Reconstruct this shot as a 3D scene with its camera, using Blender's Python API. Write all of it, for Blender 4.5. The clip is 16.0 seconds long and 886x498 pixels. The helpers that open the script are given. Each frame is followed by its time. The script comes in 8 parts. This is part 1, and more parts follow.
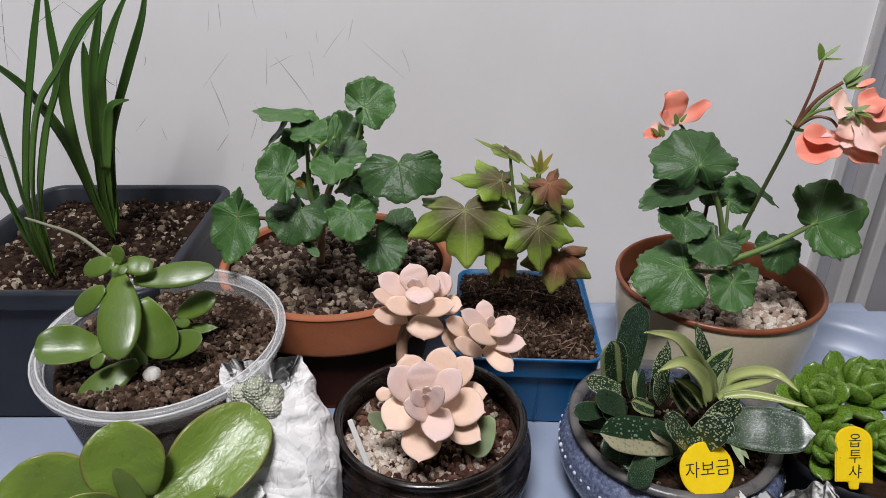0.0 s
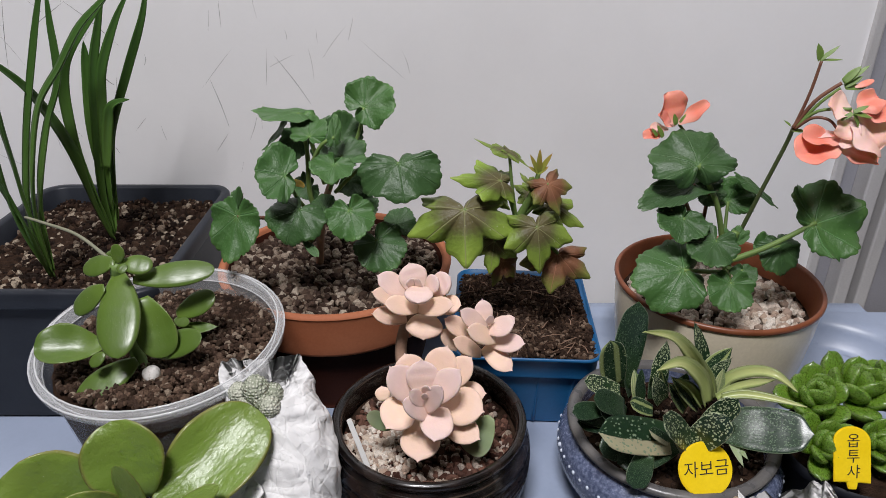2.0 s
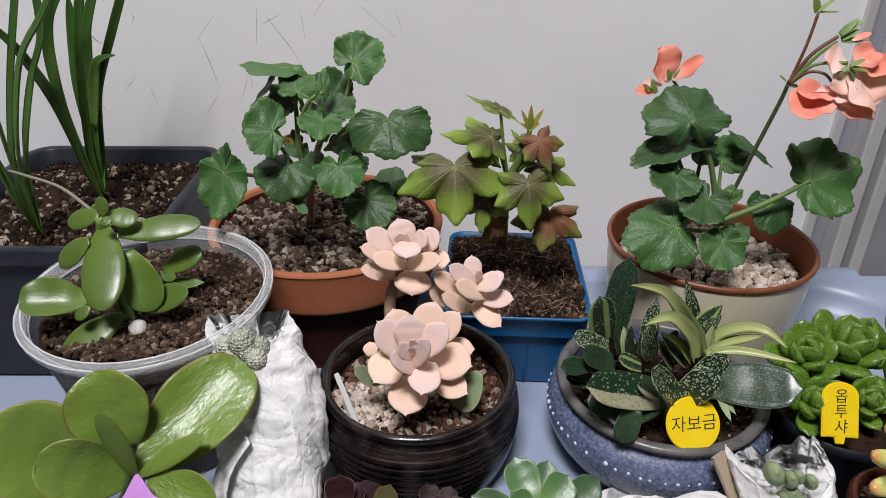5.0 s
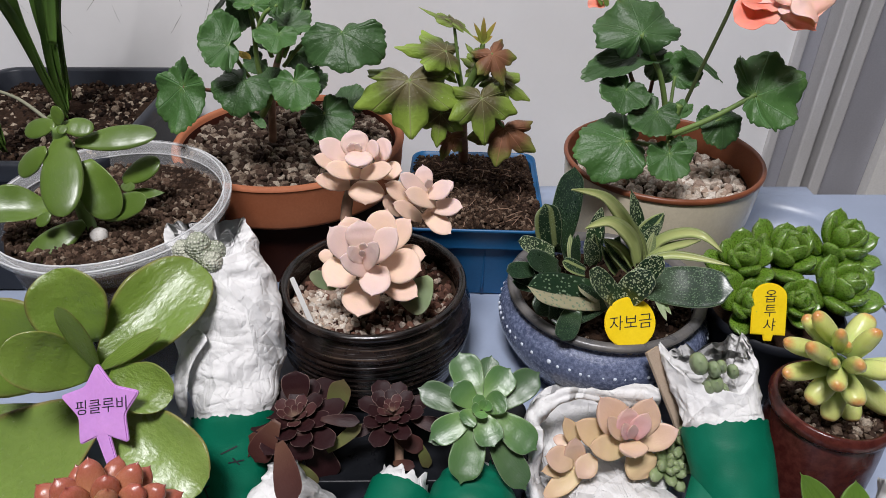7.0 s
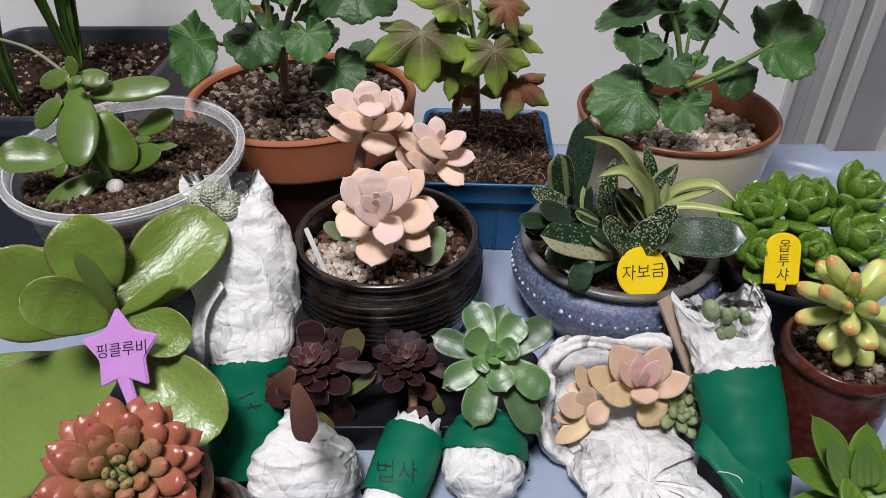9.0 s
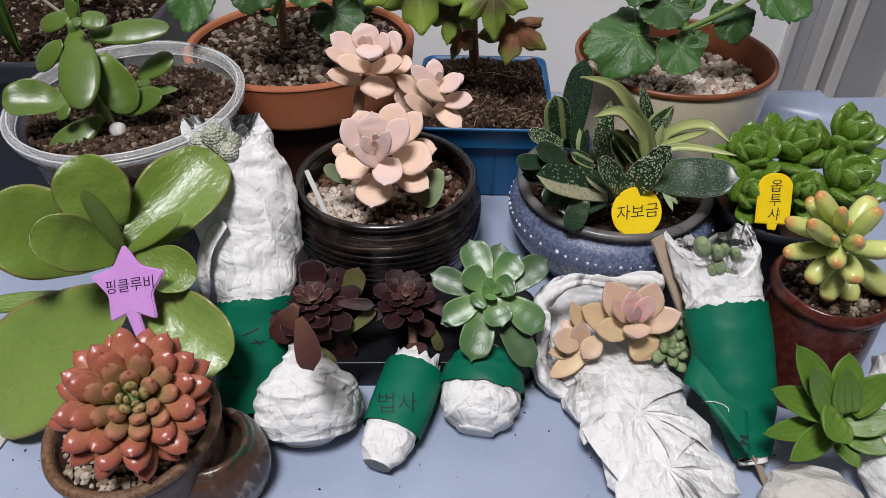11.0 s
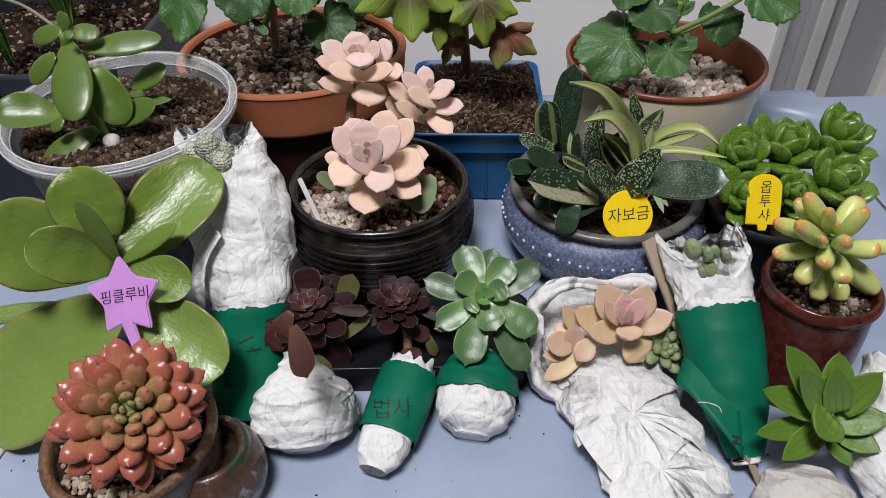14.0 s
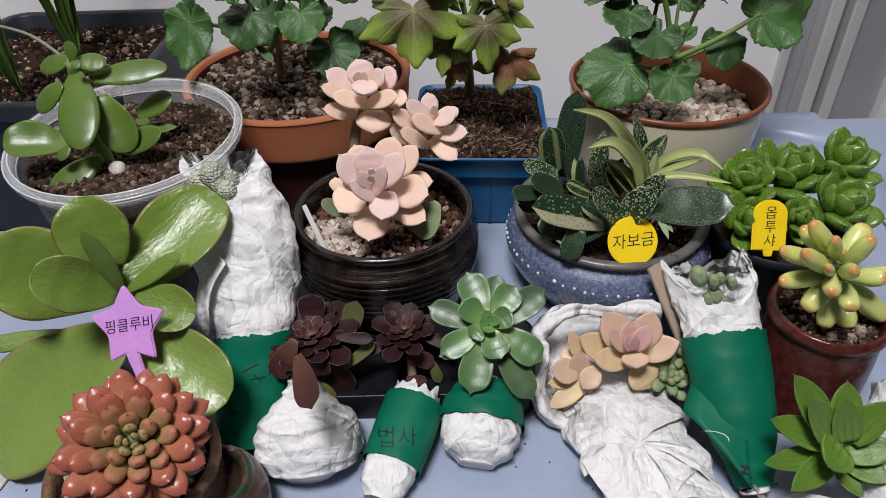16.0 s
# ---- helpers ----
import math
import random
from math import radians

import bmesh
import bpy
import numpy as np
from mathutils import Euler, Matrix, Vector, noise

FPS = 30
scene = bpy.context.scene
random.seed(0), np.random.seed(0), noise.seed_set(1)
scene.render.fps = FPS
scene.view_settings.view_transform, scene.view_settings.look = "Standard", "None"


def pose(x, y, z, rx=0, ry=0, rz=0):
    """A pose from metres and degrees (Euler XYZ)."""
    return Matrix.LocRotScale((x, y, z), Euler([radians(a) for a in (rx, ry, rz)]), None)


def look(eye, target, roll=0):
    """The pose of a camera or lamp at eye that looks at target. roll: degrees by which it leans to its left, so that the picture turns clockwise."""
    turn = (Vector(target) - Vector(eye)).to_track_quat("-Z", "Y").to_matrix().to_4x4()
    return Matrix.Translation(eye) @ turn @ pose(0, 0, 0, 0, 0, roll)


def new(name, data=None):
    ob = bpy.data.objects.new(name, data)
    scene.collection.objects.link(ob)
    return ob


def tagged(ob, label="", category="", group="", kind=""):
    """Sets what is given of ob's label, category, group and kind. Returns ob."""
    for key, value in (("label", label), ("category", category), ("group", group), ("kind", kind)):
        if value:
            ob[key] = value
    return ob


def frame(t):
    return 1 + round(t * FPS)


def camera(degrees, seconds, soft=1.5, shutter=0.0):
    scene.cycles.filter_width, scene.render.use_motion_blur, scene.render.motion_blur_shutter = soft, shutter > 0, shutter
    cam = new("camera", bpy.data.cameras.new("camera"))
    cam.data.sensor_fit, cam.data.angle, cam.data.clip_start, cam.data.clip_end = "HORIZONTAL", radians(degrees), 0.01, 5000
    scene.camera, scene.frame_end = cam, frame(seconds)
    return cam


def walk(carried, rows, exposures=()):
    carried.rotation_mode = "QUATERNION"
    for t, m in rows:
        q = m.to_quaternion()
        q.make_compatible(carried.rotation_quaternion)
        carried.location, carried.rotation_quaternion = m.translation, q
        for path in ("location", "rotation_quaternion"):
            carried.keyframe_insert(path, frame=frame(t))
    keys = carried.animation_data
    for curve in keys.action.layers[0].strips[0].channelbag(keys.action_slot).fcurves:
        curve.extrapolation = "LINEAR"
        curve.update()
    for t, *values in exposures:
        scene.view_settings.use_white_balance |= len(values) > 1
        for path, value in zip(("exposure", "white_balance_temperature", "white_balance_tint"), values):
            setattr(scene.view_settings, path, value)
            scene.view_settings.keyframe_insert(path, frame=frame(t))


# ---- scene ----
cam = camera(65.6, 16.0, soft=0.45)
METRES, EYE, TILT, LEAN, TURN = 0.12, 0.40, -27.0, 0.0, 0.0
ROWS = [
    (0.0, 0.0, 0.0, 0.0, -0.0, -0.0, 0.0),
    (0.5, -0.0051, -0.0003, 0.0033, -0.14, 0.26, -0.03),
    (1.0, -0.0022, 0.0055, -0.0008, -0.24, 0.25, -0.06),
    (1.5, 0.0018, 0.0027, -0.0036, -0.16, 0.15, -0.08),
    (2.0, 0.0019, -0.0046, -0.0068, -0.03, 0.08, -0.1),
    (2.5, 0.008, -0.0009, -0.0061, 0.08, 0.01, -0.18),
    (3.0, 0.0222, -0.006, -0.0196, -0.11, -0.29, -0.23),
    (5.5, 0.0912, 0.0347, -0.1601, -0.05, -2.8, -0.26),
    (6.0, 0.1498, -0.0219, -0.2253, -0.05, -4.21, -0.25),
    (6.5, 0.2389, -0.084, -0.2722, -0.35, -5.75, -0.33),
    (7.0, 0.2727, -0.1188, -0.2904, -0.83, -6.68, -0.11),
    (7.5, 0.2444, -0.1226, -0.3145, -0.45, -7.13, 0.22),
    (8.0, 0.229, -0.1262, -0.3277, -0.12, -7.43, 0.21),
    (8.5, 0.2224, -0.1517, -0.3687, 0.15, -8.05, 0.12),
    (9.0, 0.2655, -0.1504, -0.4097, 0.11, -8.9, 0.13),
    (9.5, 0.2646, -0.172, -0.4464, -0.03, -9.86, 0.02),
    (10.0, 0.2561, -0.1975, -0.4873, 0.05, -10.99, -0.01),
    (12.5, 0.3152, -0.2788, -0.4811, -0.06, -12.5, 1.05),
    (13.0, 0.3142, -0.2766, -0.4738, -0.18, -12.15, 1.08),
    (13.5, 0.318, -0.2717, -0.4759, -0.22, -12.01, 1.04),
    (14.0, 0.3117, -0.2693, -0.476, -0.11, -12.04, 1.15),
    (14.5, 0.3035, -0.2807, -0.467, -0.02, -11.86, 1.21),
    (15.0, 0.2985, -0.2678, -0.458, 0.05, -11.56, 1.3),
    (15.5, 0.3087, -0.2569, -0.4505, 0.13, -11.36, 1.33),
    (16.0, 0.3098, -0.2527, -0.4189, 0.18, -10.73, 1.35),
]
walk(cam, [(t, pose(0, 0, EYE, TILT, LEAN, TURN) @ pose(METRES * x, METRES * y, METRES * z, 90 + pitch, roll, yaw)) for t, x, y, z, yaw, pitch, roll in ROWS],
     exposures=[(0.0, -0.01), (3.0, -0.02), (7.0, 0.06), (8.5, 0.05), (10.0, -0.01), (12.5, -0.07), (16.0, -0.07)])

# ---- light ----
world = bpy.data.worlds.new("world")
scene.world = world
world.use_nodes = True
world.node_tree.nodes["Background"].inputs["Color"].default_value = (0.9, 0.95, 1.0, 1)
world.node_tree.nodes["Background"].inputs["Strength"].default_value = 0.05


def area_lamp(name, eye, target, size, size_y, watts, colour):
    data = bpy.data.lights.new(name, "AREA")
    data.shape, data.size, data.size_y, data.energy, data.color = "RECTANGLE", size, size_y, watts, colour
    ob = new(name, data)
    ob.matrix_basis = look(eye, target)
    return ob


area_lamp("ceiling_light", (-0.16, -0.36, 1.66), (-0.1, -0.2, 0), 0.42, 0.3, 35.5, (0.99, 0.968, 1.0))


# ---- materials ----
def links(m):
    m.use_nodes = True
    return m.node_tree, m.node_tree.nodes["Principled BSDF"]


def node(tree, kind, **values):
    n = tree.nodes.new(kind)
    for key, value in values.items():
        n.inputs[key.replace("_", " ")].default_value = value
    return n


def mixed(tree, fac, a, b, blend="MIX"):
    n = tree.nodes.new("ShaderNodeMix")
    n.data_type, n.blend_type = "RGBA", blend
    for socket, value in ((n.inputs[0], fac), (n.inputs[6], a), (n.inputs[7], b)):
        if isinstance(value, bpy.types.NodeSocket):
            tree.links.new(value, socket)
        elif isinstance(value, (int, float)):
            socket.default_value = value
        else:
            socket.default_value = (*value, 1)
    return n.outputs[2]


def ramp(tree, fac, stops, stepped=False):
    n = tree.nodes.new("ShaderNodeValToRGB")
    n.color_ramp.interpolation = "CONSTANT" if stepped else "LINEAR"
    while len(n.color_ramp.elements) < len(stops):
        n.color_ramp.elements.new(1.0)
    for e, (at, c) in zip(n.color_ramp.elements, stops):
        e.position = at
        e.color = (c, c, c, 1) if isinstance(c, (int, float)) else (*c, 1)
    tree.links.new(fac, n.inputs[0])
    return n.outputs[0]


def maths(tree, op, a, b=0.0):
    n = tree.nodes.new("ShaderNodeMath")
    n.operation = op
    for socket, value in zip(n.inputs, (a, b)):
        if isinstance(value, bpy.types.NodeSocket):
            tree.links.new(value, socket)
        else:
            socket.default_value = value
    return n.outputs[0]


def noise_of(tree, scale, detail=4.0, coord="Object", rough=0.55):
    c = tree.nodes.new("ShaderNodeTexCoord")
    n = node(tree, "ShaderNodeTexNoise", Scale=scale, Detail=detail, Roughness=rough)
    tree.links.new(c.outputs[coord], n.inputs["Vector"])
    return n.outputs["Fac"]


def bumped(tree, bsdf, height, strength, distance):
    b = node(tree, "ShaderNodeBump", Strength=strength, Distance=distance)
    tree.links.new(height, b.inputs["Height"])
    tree.links.new(b.outputs["Normal"], bsdf.inputs["Normal"])


def surface(name, a, b, rough=0.5, scale=60, fine=400, bump=0.25, depth=0.001, metal=0.0, spread=(0.35, 0.65), coat=0.0, each=0.0, sss=0.0, spec=0.4, grit=0.35):
    """A worn surface: two colours by a coarse noise, grain by a fine one."""
    m = bpy.data.materials.new(name)
    tree, bsdf = links(m)
    coarse, grain = noise_of(tree, scale), noise_of(tree, fine, 6)
    col = mixed(tree, ramp(tree, coarse, [(spread[0], 0.0), (spread[1], 1.0)]), a, b)
    col = mixed(tree, grit, col, mixed(tree, grain, [0.7 * v for v in a], [min(1, 1.25 * v) for v in b]))
    if each:
        info = tree.nodes.new("ShaderNodeObjectInfo")
        col = mixed(tree, maths(tree, "MULTIPLY", info.outputs["Random"], each), col, [0.55 * v for v in a])
    tree.links.new(col, bsdf.inputs["Base Color"])
    r = maths(tree, "ADD", maths(tree, "MULTIPLY", coarse, 0.25), rough - 0.12)
    tree.links.new(r, bsdf.inputs["Roughness"])
    bsdf.inputs["Metallic"].default_value = metal
    bsdf.inputs["Specular IOR Level"].default_value = spec
    bsdf.inputs["Coat Weight"].default_value = coat
    if sss:
        bsdf.inputs["Subsurface Weight"].default_value = sss
        bsdf.inputs["Subsurface Radius"].default_value = (0.004, 0.003, 0.002)
        bsdf.inputs["Subsurface Scale"].default_value = 1.0
    bumped(tree, bsdf, mixed(tree, 0.5, coarse, grain), bump, depth)
    return m


def grains(name, tones, rough=0.85):
    """Small stones or crumbs, each with a tone of its own."""
    m = bpy.data.materials.new(name)
    tree, bsdf = links(m)
    geo = tree.nodes.new("ShaderNodeNewGeometry")
    n = len(tones)
    col = ramp(tree, geo.outputs["Random Per Island"], [(i / n, c) for i, c in enumerate(tones)], True)
    grain = noise_of(tree, 900, 5)
    col = mixed(tree, ramp(tree, grain, [(0.3, 0.0), (0.7, 0.6)]), col, [0.45 * v for v in tones[0]])
    tree.links.new(col, bsdf.inputs["Base Color"])
    bsdf.inputs["Roughness"].default_value = rough
    bsdf.inputs["Specular IOR Level"].default_value = 0.15
    bumped(tree, bsdf, grain, 0.5, 0.001)
    return m


def foliage(name, base, mid, tip, rough=0.35, rim=None, spots=None, band=None, veins=0.0, zone=None, sss=0.12, each=0.35, mottled=0.3, coat=0.0, pits=0.15, tip_from=0.55, spec=0.4, stripes=None, dust=0.0):
    """A leaf: colours from base to tip along UV v, a rim at the edges of u, spots, a band along one edge; or, with veins, a flat round blade."""
    m = bpy.data.materials.new(name)
    tree, bsdf = links(m)
    uv = tree.nodes.new("ShaderNodeUVMap")
    sep = tree.nodes.new("ShaderNodeSeparateXYZ")
    tree.links.new(uv.outputs[0], sep.inputs[0])
    u, v = sep.outputs[0], sep.outputs[1]
    coarse = noise_of(tree, 2.2, 3)
    fine = noise_of(tree, 14, 5)
    if veins:
        x, y = maths(tree, "SUBTRACT", u, 0.5), maths(tree, "SUBTRACT", v, 0.5)
        radius = maths(tree, "MULTIPLY", maths(tree, "SQRT", maths(tree, "ADD", maths(tree, "MULTIPLY", x, x), maths(tree, "MULTIPLY", y, y))), 2.0)
        col = ramp(tree, maths(tree, "ADD", radius, maths(tree, "MULTIPLY", maths(tree, "SUBTRACT", fine, 0.5), 0.25)), zone or [(0.0, base), (0.45, mid), (0.95, tip)])
        angle = maths(tree, "ARCTAN2", x, y)
        wave = maths(tree, "ABSOLUTE", maths(tree, "SINE", maths(tree, "MULTIPLY", angle, 3.5)))
        wave = maths(tree, "MULTIPLY", wave, radius)
        vein = ramp(tree, wave, [(0.0, 1.0), (0.02, 0.7), (0.055, 0.0)])
        col = mixed(tree, maths(tree, "MULTIPLY", vein, veins), col, [min(1, 1.9 * c + 0.04) for c in mid])
    else:
        col = ramp(tree, maths(tree, "ADD", v, maths(tree, "MULTIPLY", maths(tree, "SUBTRACT", fine, 0.5), 0.12)), [(0.0, base), (tip_from, mid), (1.0, tip)])
        edge = maths(tree, "ABSOLUTE", maths(tree, "SUBTRACT", maths(tree, "MULTIPLY", u, 2.0), 1.0))
        if band:
            side = maths(tree, "SUBTRACT", 1.0, u) if band[2:] else u
            col = mixed(tree, ramp(tree, maths(tree, "ADD", side, maths(tree, "MULTIPLY", maths(tree, "SUBTRACT", fine, 0.5), 0.1)), [(band[0] - 0.03, 0.0), (band[0], 1.0)]), col, band[1])
        if stripes:
            lines = maths(tree, "SINE", maths(tree, "MULTIPLY", maths(tree, "ADD", u, maths(tree, "MULTIPLY", coarse, 0.2)), stripes[0] * 6.283))
            col = mixed(tree, ramp(tree, lines, [(0.35, 0.0), (0.75, 0.85)]), col, stripes[1])
        if rim:
            col = mixed(tree, ramp(tree, edge, [(rim[0], 0.0), (0.99, 1.0)]), col, rim[1])
    if spots:
        vor = node(tree, "ShaderNodeTexVoronoi", Scale=spots[0], Randomness=0.9)
        c = tree.nodes.new("ShaderNodeTexCoord")
        mp = node(tree, "ShaderNodeMapping", Scale=(1.0, spots[3], 1.0))
        tree.links.new(c.outputs["UV"], mp.inputs["Vector"])
        tree.links.new(mp.outputs[0], vor.inputs["Vector"])
        col = mixed(tree, ramp(tree, maths(tree, "ADD", vor.outputs["Distance"], maths(tree, "MULTIPLY", maths(tree, "SUBTRACT", fine, 0.5), 0.7)), [(spots[1] * 0.7, 1.0), (spots[1], 0.0)]), col, spots[2])
    info = tree.nodes.new("ShaderNodeObjectInfo")
    col = mixed(tree, maths(tree, "MULTIPLY", info.outputs["Random"], each), col, [0.6 * c for c in mid])
    col = mixed(tree, maths(tree, "MULTIPLY", coarse, mottled), col, [min(1, 1.25 * c + 0.01) for c in mid], "MIX")
    if dust:
        grit = node(tree, "ShaderNodeTexVoronoi", Scale=26.0)
        c = tree.nodes.new("ShaderNodeTexCoord")
        tree.links.new(c.outputs["UV"], grit.inputs["Vector"])
        fleck = maths(tree, "MULTIPLY", ramp(tree, grit.outputs["Distance"], [(0.07, 1.0), (0.16, 0.0)]), ramp(tree, grit.outputs["Color"], [(0.6, 0.0), (0.75, dust)]))
        col = mixed(tree, fleck, col, (0.5, 0.52, 0.42))
    tree.links.new(col, bsdf.inputs["Base Color"])
    tree.links.new(maths(tree, "ADD", maths(tree, "MULTIPLY", fine, 0.25), rough - 0.12), bsdf.inputs["Roughness"])
    bsdf.inputs["Subsurface Weight"].default_value = sss
    bsdf.inputs["Subsurface Radius"].default_value = (0.003, 0.004, 0.0015)
    bsdf.inputs["Subsurface Scale"].default_value = 1.0
    bsdf.inputs["Coat Weight"].default_value = coat
    bsdf.inputs["Coat Roughness"].default_value = 0.25
    bsdf.inputs["Specular IOR Level"].default_value = spec
    relief = mixed(tree, 0.5, coarse, fine)
    if veins:
        relief = mixed(tree, maths(tree, "MULTIPLY", vein, 0.8), relief, (0.0, 0.0, 0.0))
    bumped(tree, bsdf, relief, max(pits, 0.55 if veins else 0.0), 0.002)
    return m


def clear(name, cover):
    """Thin clear plastic, a little milky and scuffed, glossy."""
    m = bpy.data.materials.new(name)
    tree, bsdf = links(m)
    bsdf.inputs["Base Color"].default_value = (0.8, 0.81, 0.82, 1)
    n = noise_of(tree, 40, 4)
    tree.links.new(maths(tree, "ADD", maths(tree, "MULTIPLY", n, 0.2), 0.06), bsdf.inputs["Roughness"])
    tree.links.new(maths(tree, "ADD", maths(tree, "MULTIPLY", n, cover), cover * 0.5), bsdf.inputs["Alpha"])
    return m


PAINT = surface("white_panel", (0.79, 0.785, 0.79), (0.85, 0.845, 0.85), 0.45, 5, 220, 0.03, 0.0005, grit=0.05)


def woolly(name, wool):
    """White wool and spines in dots over a green body."""
    m = bpy.data.materials.new(name)
    tree, bsdf = links(m)
    c = tree.nodes.new("ShaderNodeTexCoord")
    vor = node(tree, "ShaderNodeTexVoronoi", Scale=520, Randomness=0.4)
    tree.links.new(c.outputs["Object"], vor.inputs["Vector"])
    col = ramp(tree, vor.outputs["Distance"], [(0.0, (0.78, 0.77, 0.7)), (0.26, (0.55, 0.56, 0.46)), (0.42, (0.1, 0.15, 0.06)), (0.75, (0.05, 0.09, 0.03))])
    tree.links.new(mixed(tree, maths(tree, "MULTIPLY", noise_of(tree, 260, 4), wool * 1.5), col, (0.62, 0.62, 0.52)), bsdf.inputs["Base Color"])
    bsdf.inputs["Roughness"].default_value = 0.9
    bumped(tree, bsdf, maths(tree, "SUBTRACT", 1.0, vor.outputs["Distance"]), 0.9, 0.002)
    return m


# for the unseen walls: kept dark to cut bounce light and deepen shadows
BEIGE = surface("dim_room_wall", (0.11, 0.095, 0.08), (0.14, 0.12, 0.1), 0.85, 6, 300, 0.3)
PLASTER = surface("plaster", (0.72, 0.71, 0.69), (0.8, 0.79, 0.77), 0.8, 6, 300, 0.3)
ALU = surface("grey_aluminium", (0.37, 0.37, 0.41), (0.43, 0.43, 0.47), 0.42, 8, 500, 0.05, 0.0005, 0.35)
ALU_LIGHT = surface("pale_aluminium", (0.56, 0.55, 0.55), (0.63, 0.62, 0.62), 0.4, 8, 500, 0.05, 0.0005, 0.2)
# fills the gap between the window rails, its shade put into the colour
DARK_GAP = surface("black_gap_fill", (0.015, 0.016, 0.02), (0.03, 0.03, 0.035), 0.7)
TRAY = surface("pale_blue_plastic", (0.275, 0.325, 0.43), (0.325, 0.38, 0.5), 0.33, 9, 300, 0.12, 0.0006, grit=0.15)
BLACK_PLASTIC = surface("black_plastic", (0.006, 0.007, 0.010), (0.013, 0.0145, 0.02), 0.5, 30, 500, 0.15, spec=0.15)
PLANTER = surface("charcoal_plastic", (0.014, 0.0165, 0.023), (0.024, 0.028, 0.037), 0.42, 30, 500, 0.15, spec=0.3)
DISH = surface("glossy_black_plastic", (0.006, 0.0065, 0.008), (0.011, 0.012, 0.015), 0.3, 30, 500, 0.15, spec=0.2)
BLUE_PLASTIC = surface("blue_plastic", (0.008, 0.085, 0.22), (0.012, 0.115, 0.28), 0.38, 30, 500, 0.12)
TERRACOTTA = surface("terracotta", (0.33, 0.1, 0.04), (0.42, 0.15, 0.072), 0.75, 25, 500, 0.3)
# terracotta below the rim: shade from the neighbouring pots is put into its colour
TERRACOTTA_SHADED = surface("shaded_terracotta", (0.03, 0.008, 0.005), (0.05, 0.014, 0.008), 0.7, 25, 500, 0.3, spec=0.1)
CREAM = surface("cream_glaze", (0.64, 0.57, 0.43), (0.72, 0.645, 0.5), 0.22, 12, 400, 0.06, 0.0006)
BROWN_RIM = surface("bare_brown_clay", (0.17, 0.052, 0.022), (0.24, 0.078, 0.036), 0.4, 60, 500, 0.2)
def worn_glaze(name):
    """Black turned stoneware, its ridges worn brown in thin rings."""
    m = bpy.data.materials.new(name)
    tree, bsdf = links(m)
    c = tree.nodes.new("ShaderNodeTexCoord")
    mp = node(tree, "ShaderNodeMapping", Scale=(9.0, 9.0, 520.0))
    tree.links.new(c.outputs["Object"], mp.inputs["Vector"])
    ring = node(tree, "ShaderNodeTexNoise", Scale=1.0, Detail=3.0, Roughness=0.6)
    tree.links.new(mp.outputs[0], ring.inputs["Vector"])
    blotch = noise_of(tree, 60, 5)
    col = mixed(tree, ramp(tree, blotch, [(0.4, 0.0), (0.62, 1.0)]), (0.004, 0.003, 0.003), (0.018, 0.011, 0.009))
    col = mixed(tree, maths(tree, "MULTIPLY", ramp(tree, ring.outputs["Fac"], [(0.58, 0.0), (0.68, 1.0)]), maths(tree, "MULTIPLY", blotch, 1.3)), col, (0.10, 0.07, 0.052))
    tree.links.new(col, bsdf.inputs["Base Color"])
    tree.links.new(maths(tree, "ADD", maths(tree, "MULTIPLY", blotch, 0.3), 0.1), bsdf.inputs["Roughness"])
    bsdf.inputs["Coat Weight"].default_value = 0.4
    bumped(tree, bsdf, ring.outputs["Fac"], 0.6, 0.0015)
    return m


BLACK_GLAZE = worn_glaze("black_glaze")
BLUE_GLAZE = surface("speckled_blue_glaze", (0.04, 0.055, 0.11), (0.17, 0.20, 0.31), 0.25, 420, 1100, 0.5, 0.0012, spread=(0.36, 0.6), coat=0.3)
BLUE_RIM = surface("grey_brown_glaze", (0.075, 0.075, 0.08), (0.15, 0.14, 0.13), 0.3, 60, 600, 0.3)
DOT = surface("pale_glaze_dot", (0.55, 0.62, 0.72), (0.65, 0.7, 0.8), 0.3)
MAROON = surface("maroon_glaze", (0.04, 0.008, 0.007), (0.1, 0.025, 0.019), 0.2, 220, 900, 0.25, 0.001)
RUST_GLAZE = surface("rusty_brown_glaze", (0.05, 0.028, 0.02), (0.13, 0.09, 0.07), 0.25, 70, 400, 0.3, 0.0015)
RUST_RIM = surface("speckled_rusty_rim", (0.05, 0.022, 0.011), (0.22, 0.12, 0.06), 0.4, 420, 900, 0.6, 0.002)
def streaked(name):
    """Runny glaze: brown body, lilac-grey drips, dark green flashes."""
    m = bpy.data.materials.new(name)
    tree, bsdf = links(m)
    c = tree.nodes.new("ShaderNodeTexCoord")
    mp = node(tree, "ShaderNodeMapping", Scale=(1.0, 1.0, 0.45))
    tree.links.new(c.outputs["Object"], mp.inputs["Vector"])
    n = node(tree, "ShaderNodeTexNoise", Scale=62, Detail=5.0, Roughness=0.6)
    tree.links.new(mp.outputs[0], n.inputs["Vector"])
    col = ramp(tree, n.outputs["Fac"], [(0.30, (0.012, 0.03, 0.016)), (0.40, (0.014, 0.035, 0.018)), (0.43, (0.05, 0.025, 0.018)), (0.58, (0.08, 0.045, 0.03)), (0.63, (0.22, 0.195, 0.19)), (0.76, (0.3, 0.27, 0.27))])
    tree.links.new(col, bsdf.inputs["Base Color"])
    bsdf.inputs["Roughness"].default_value = 0.25
    bumped(tree, bsdf, n.outputs["Fac"], 0.5, 0.002)
    return m


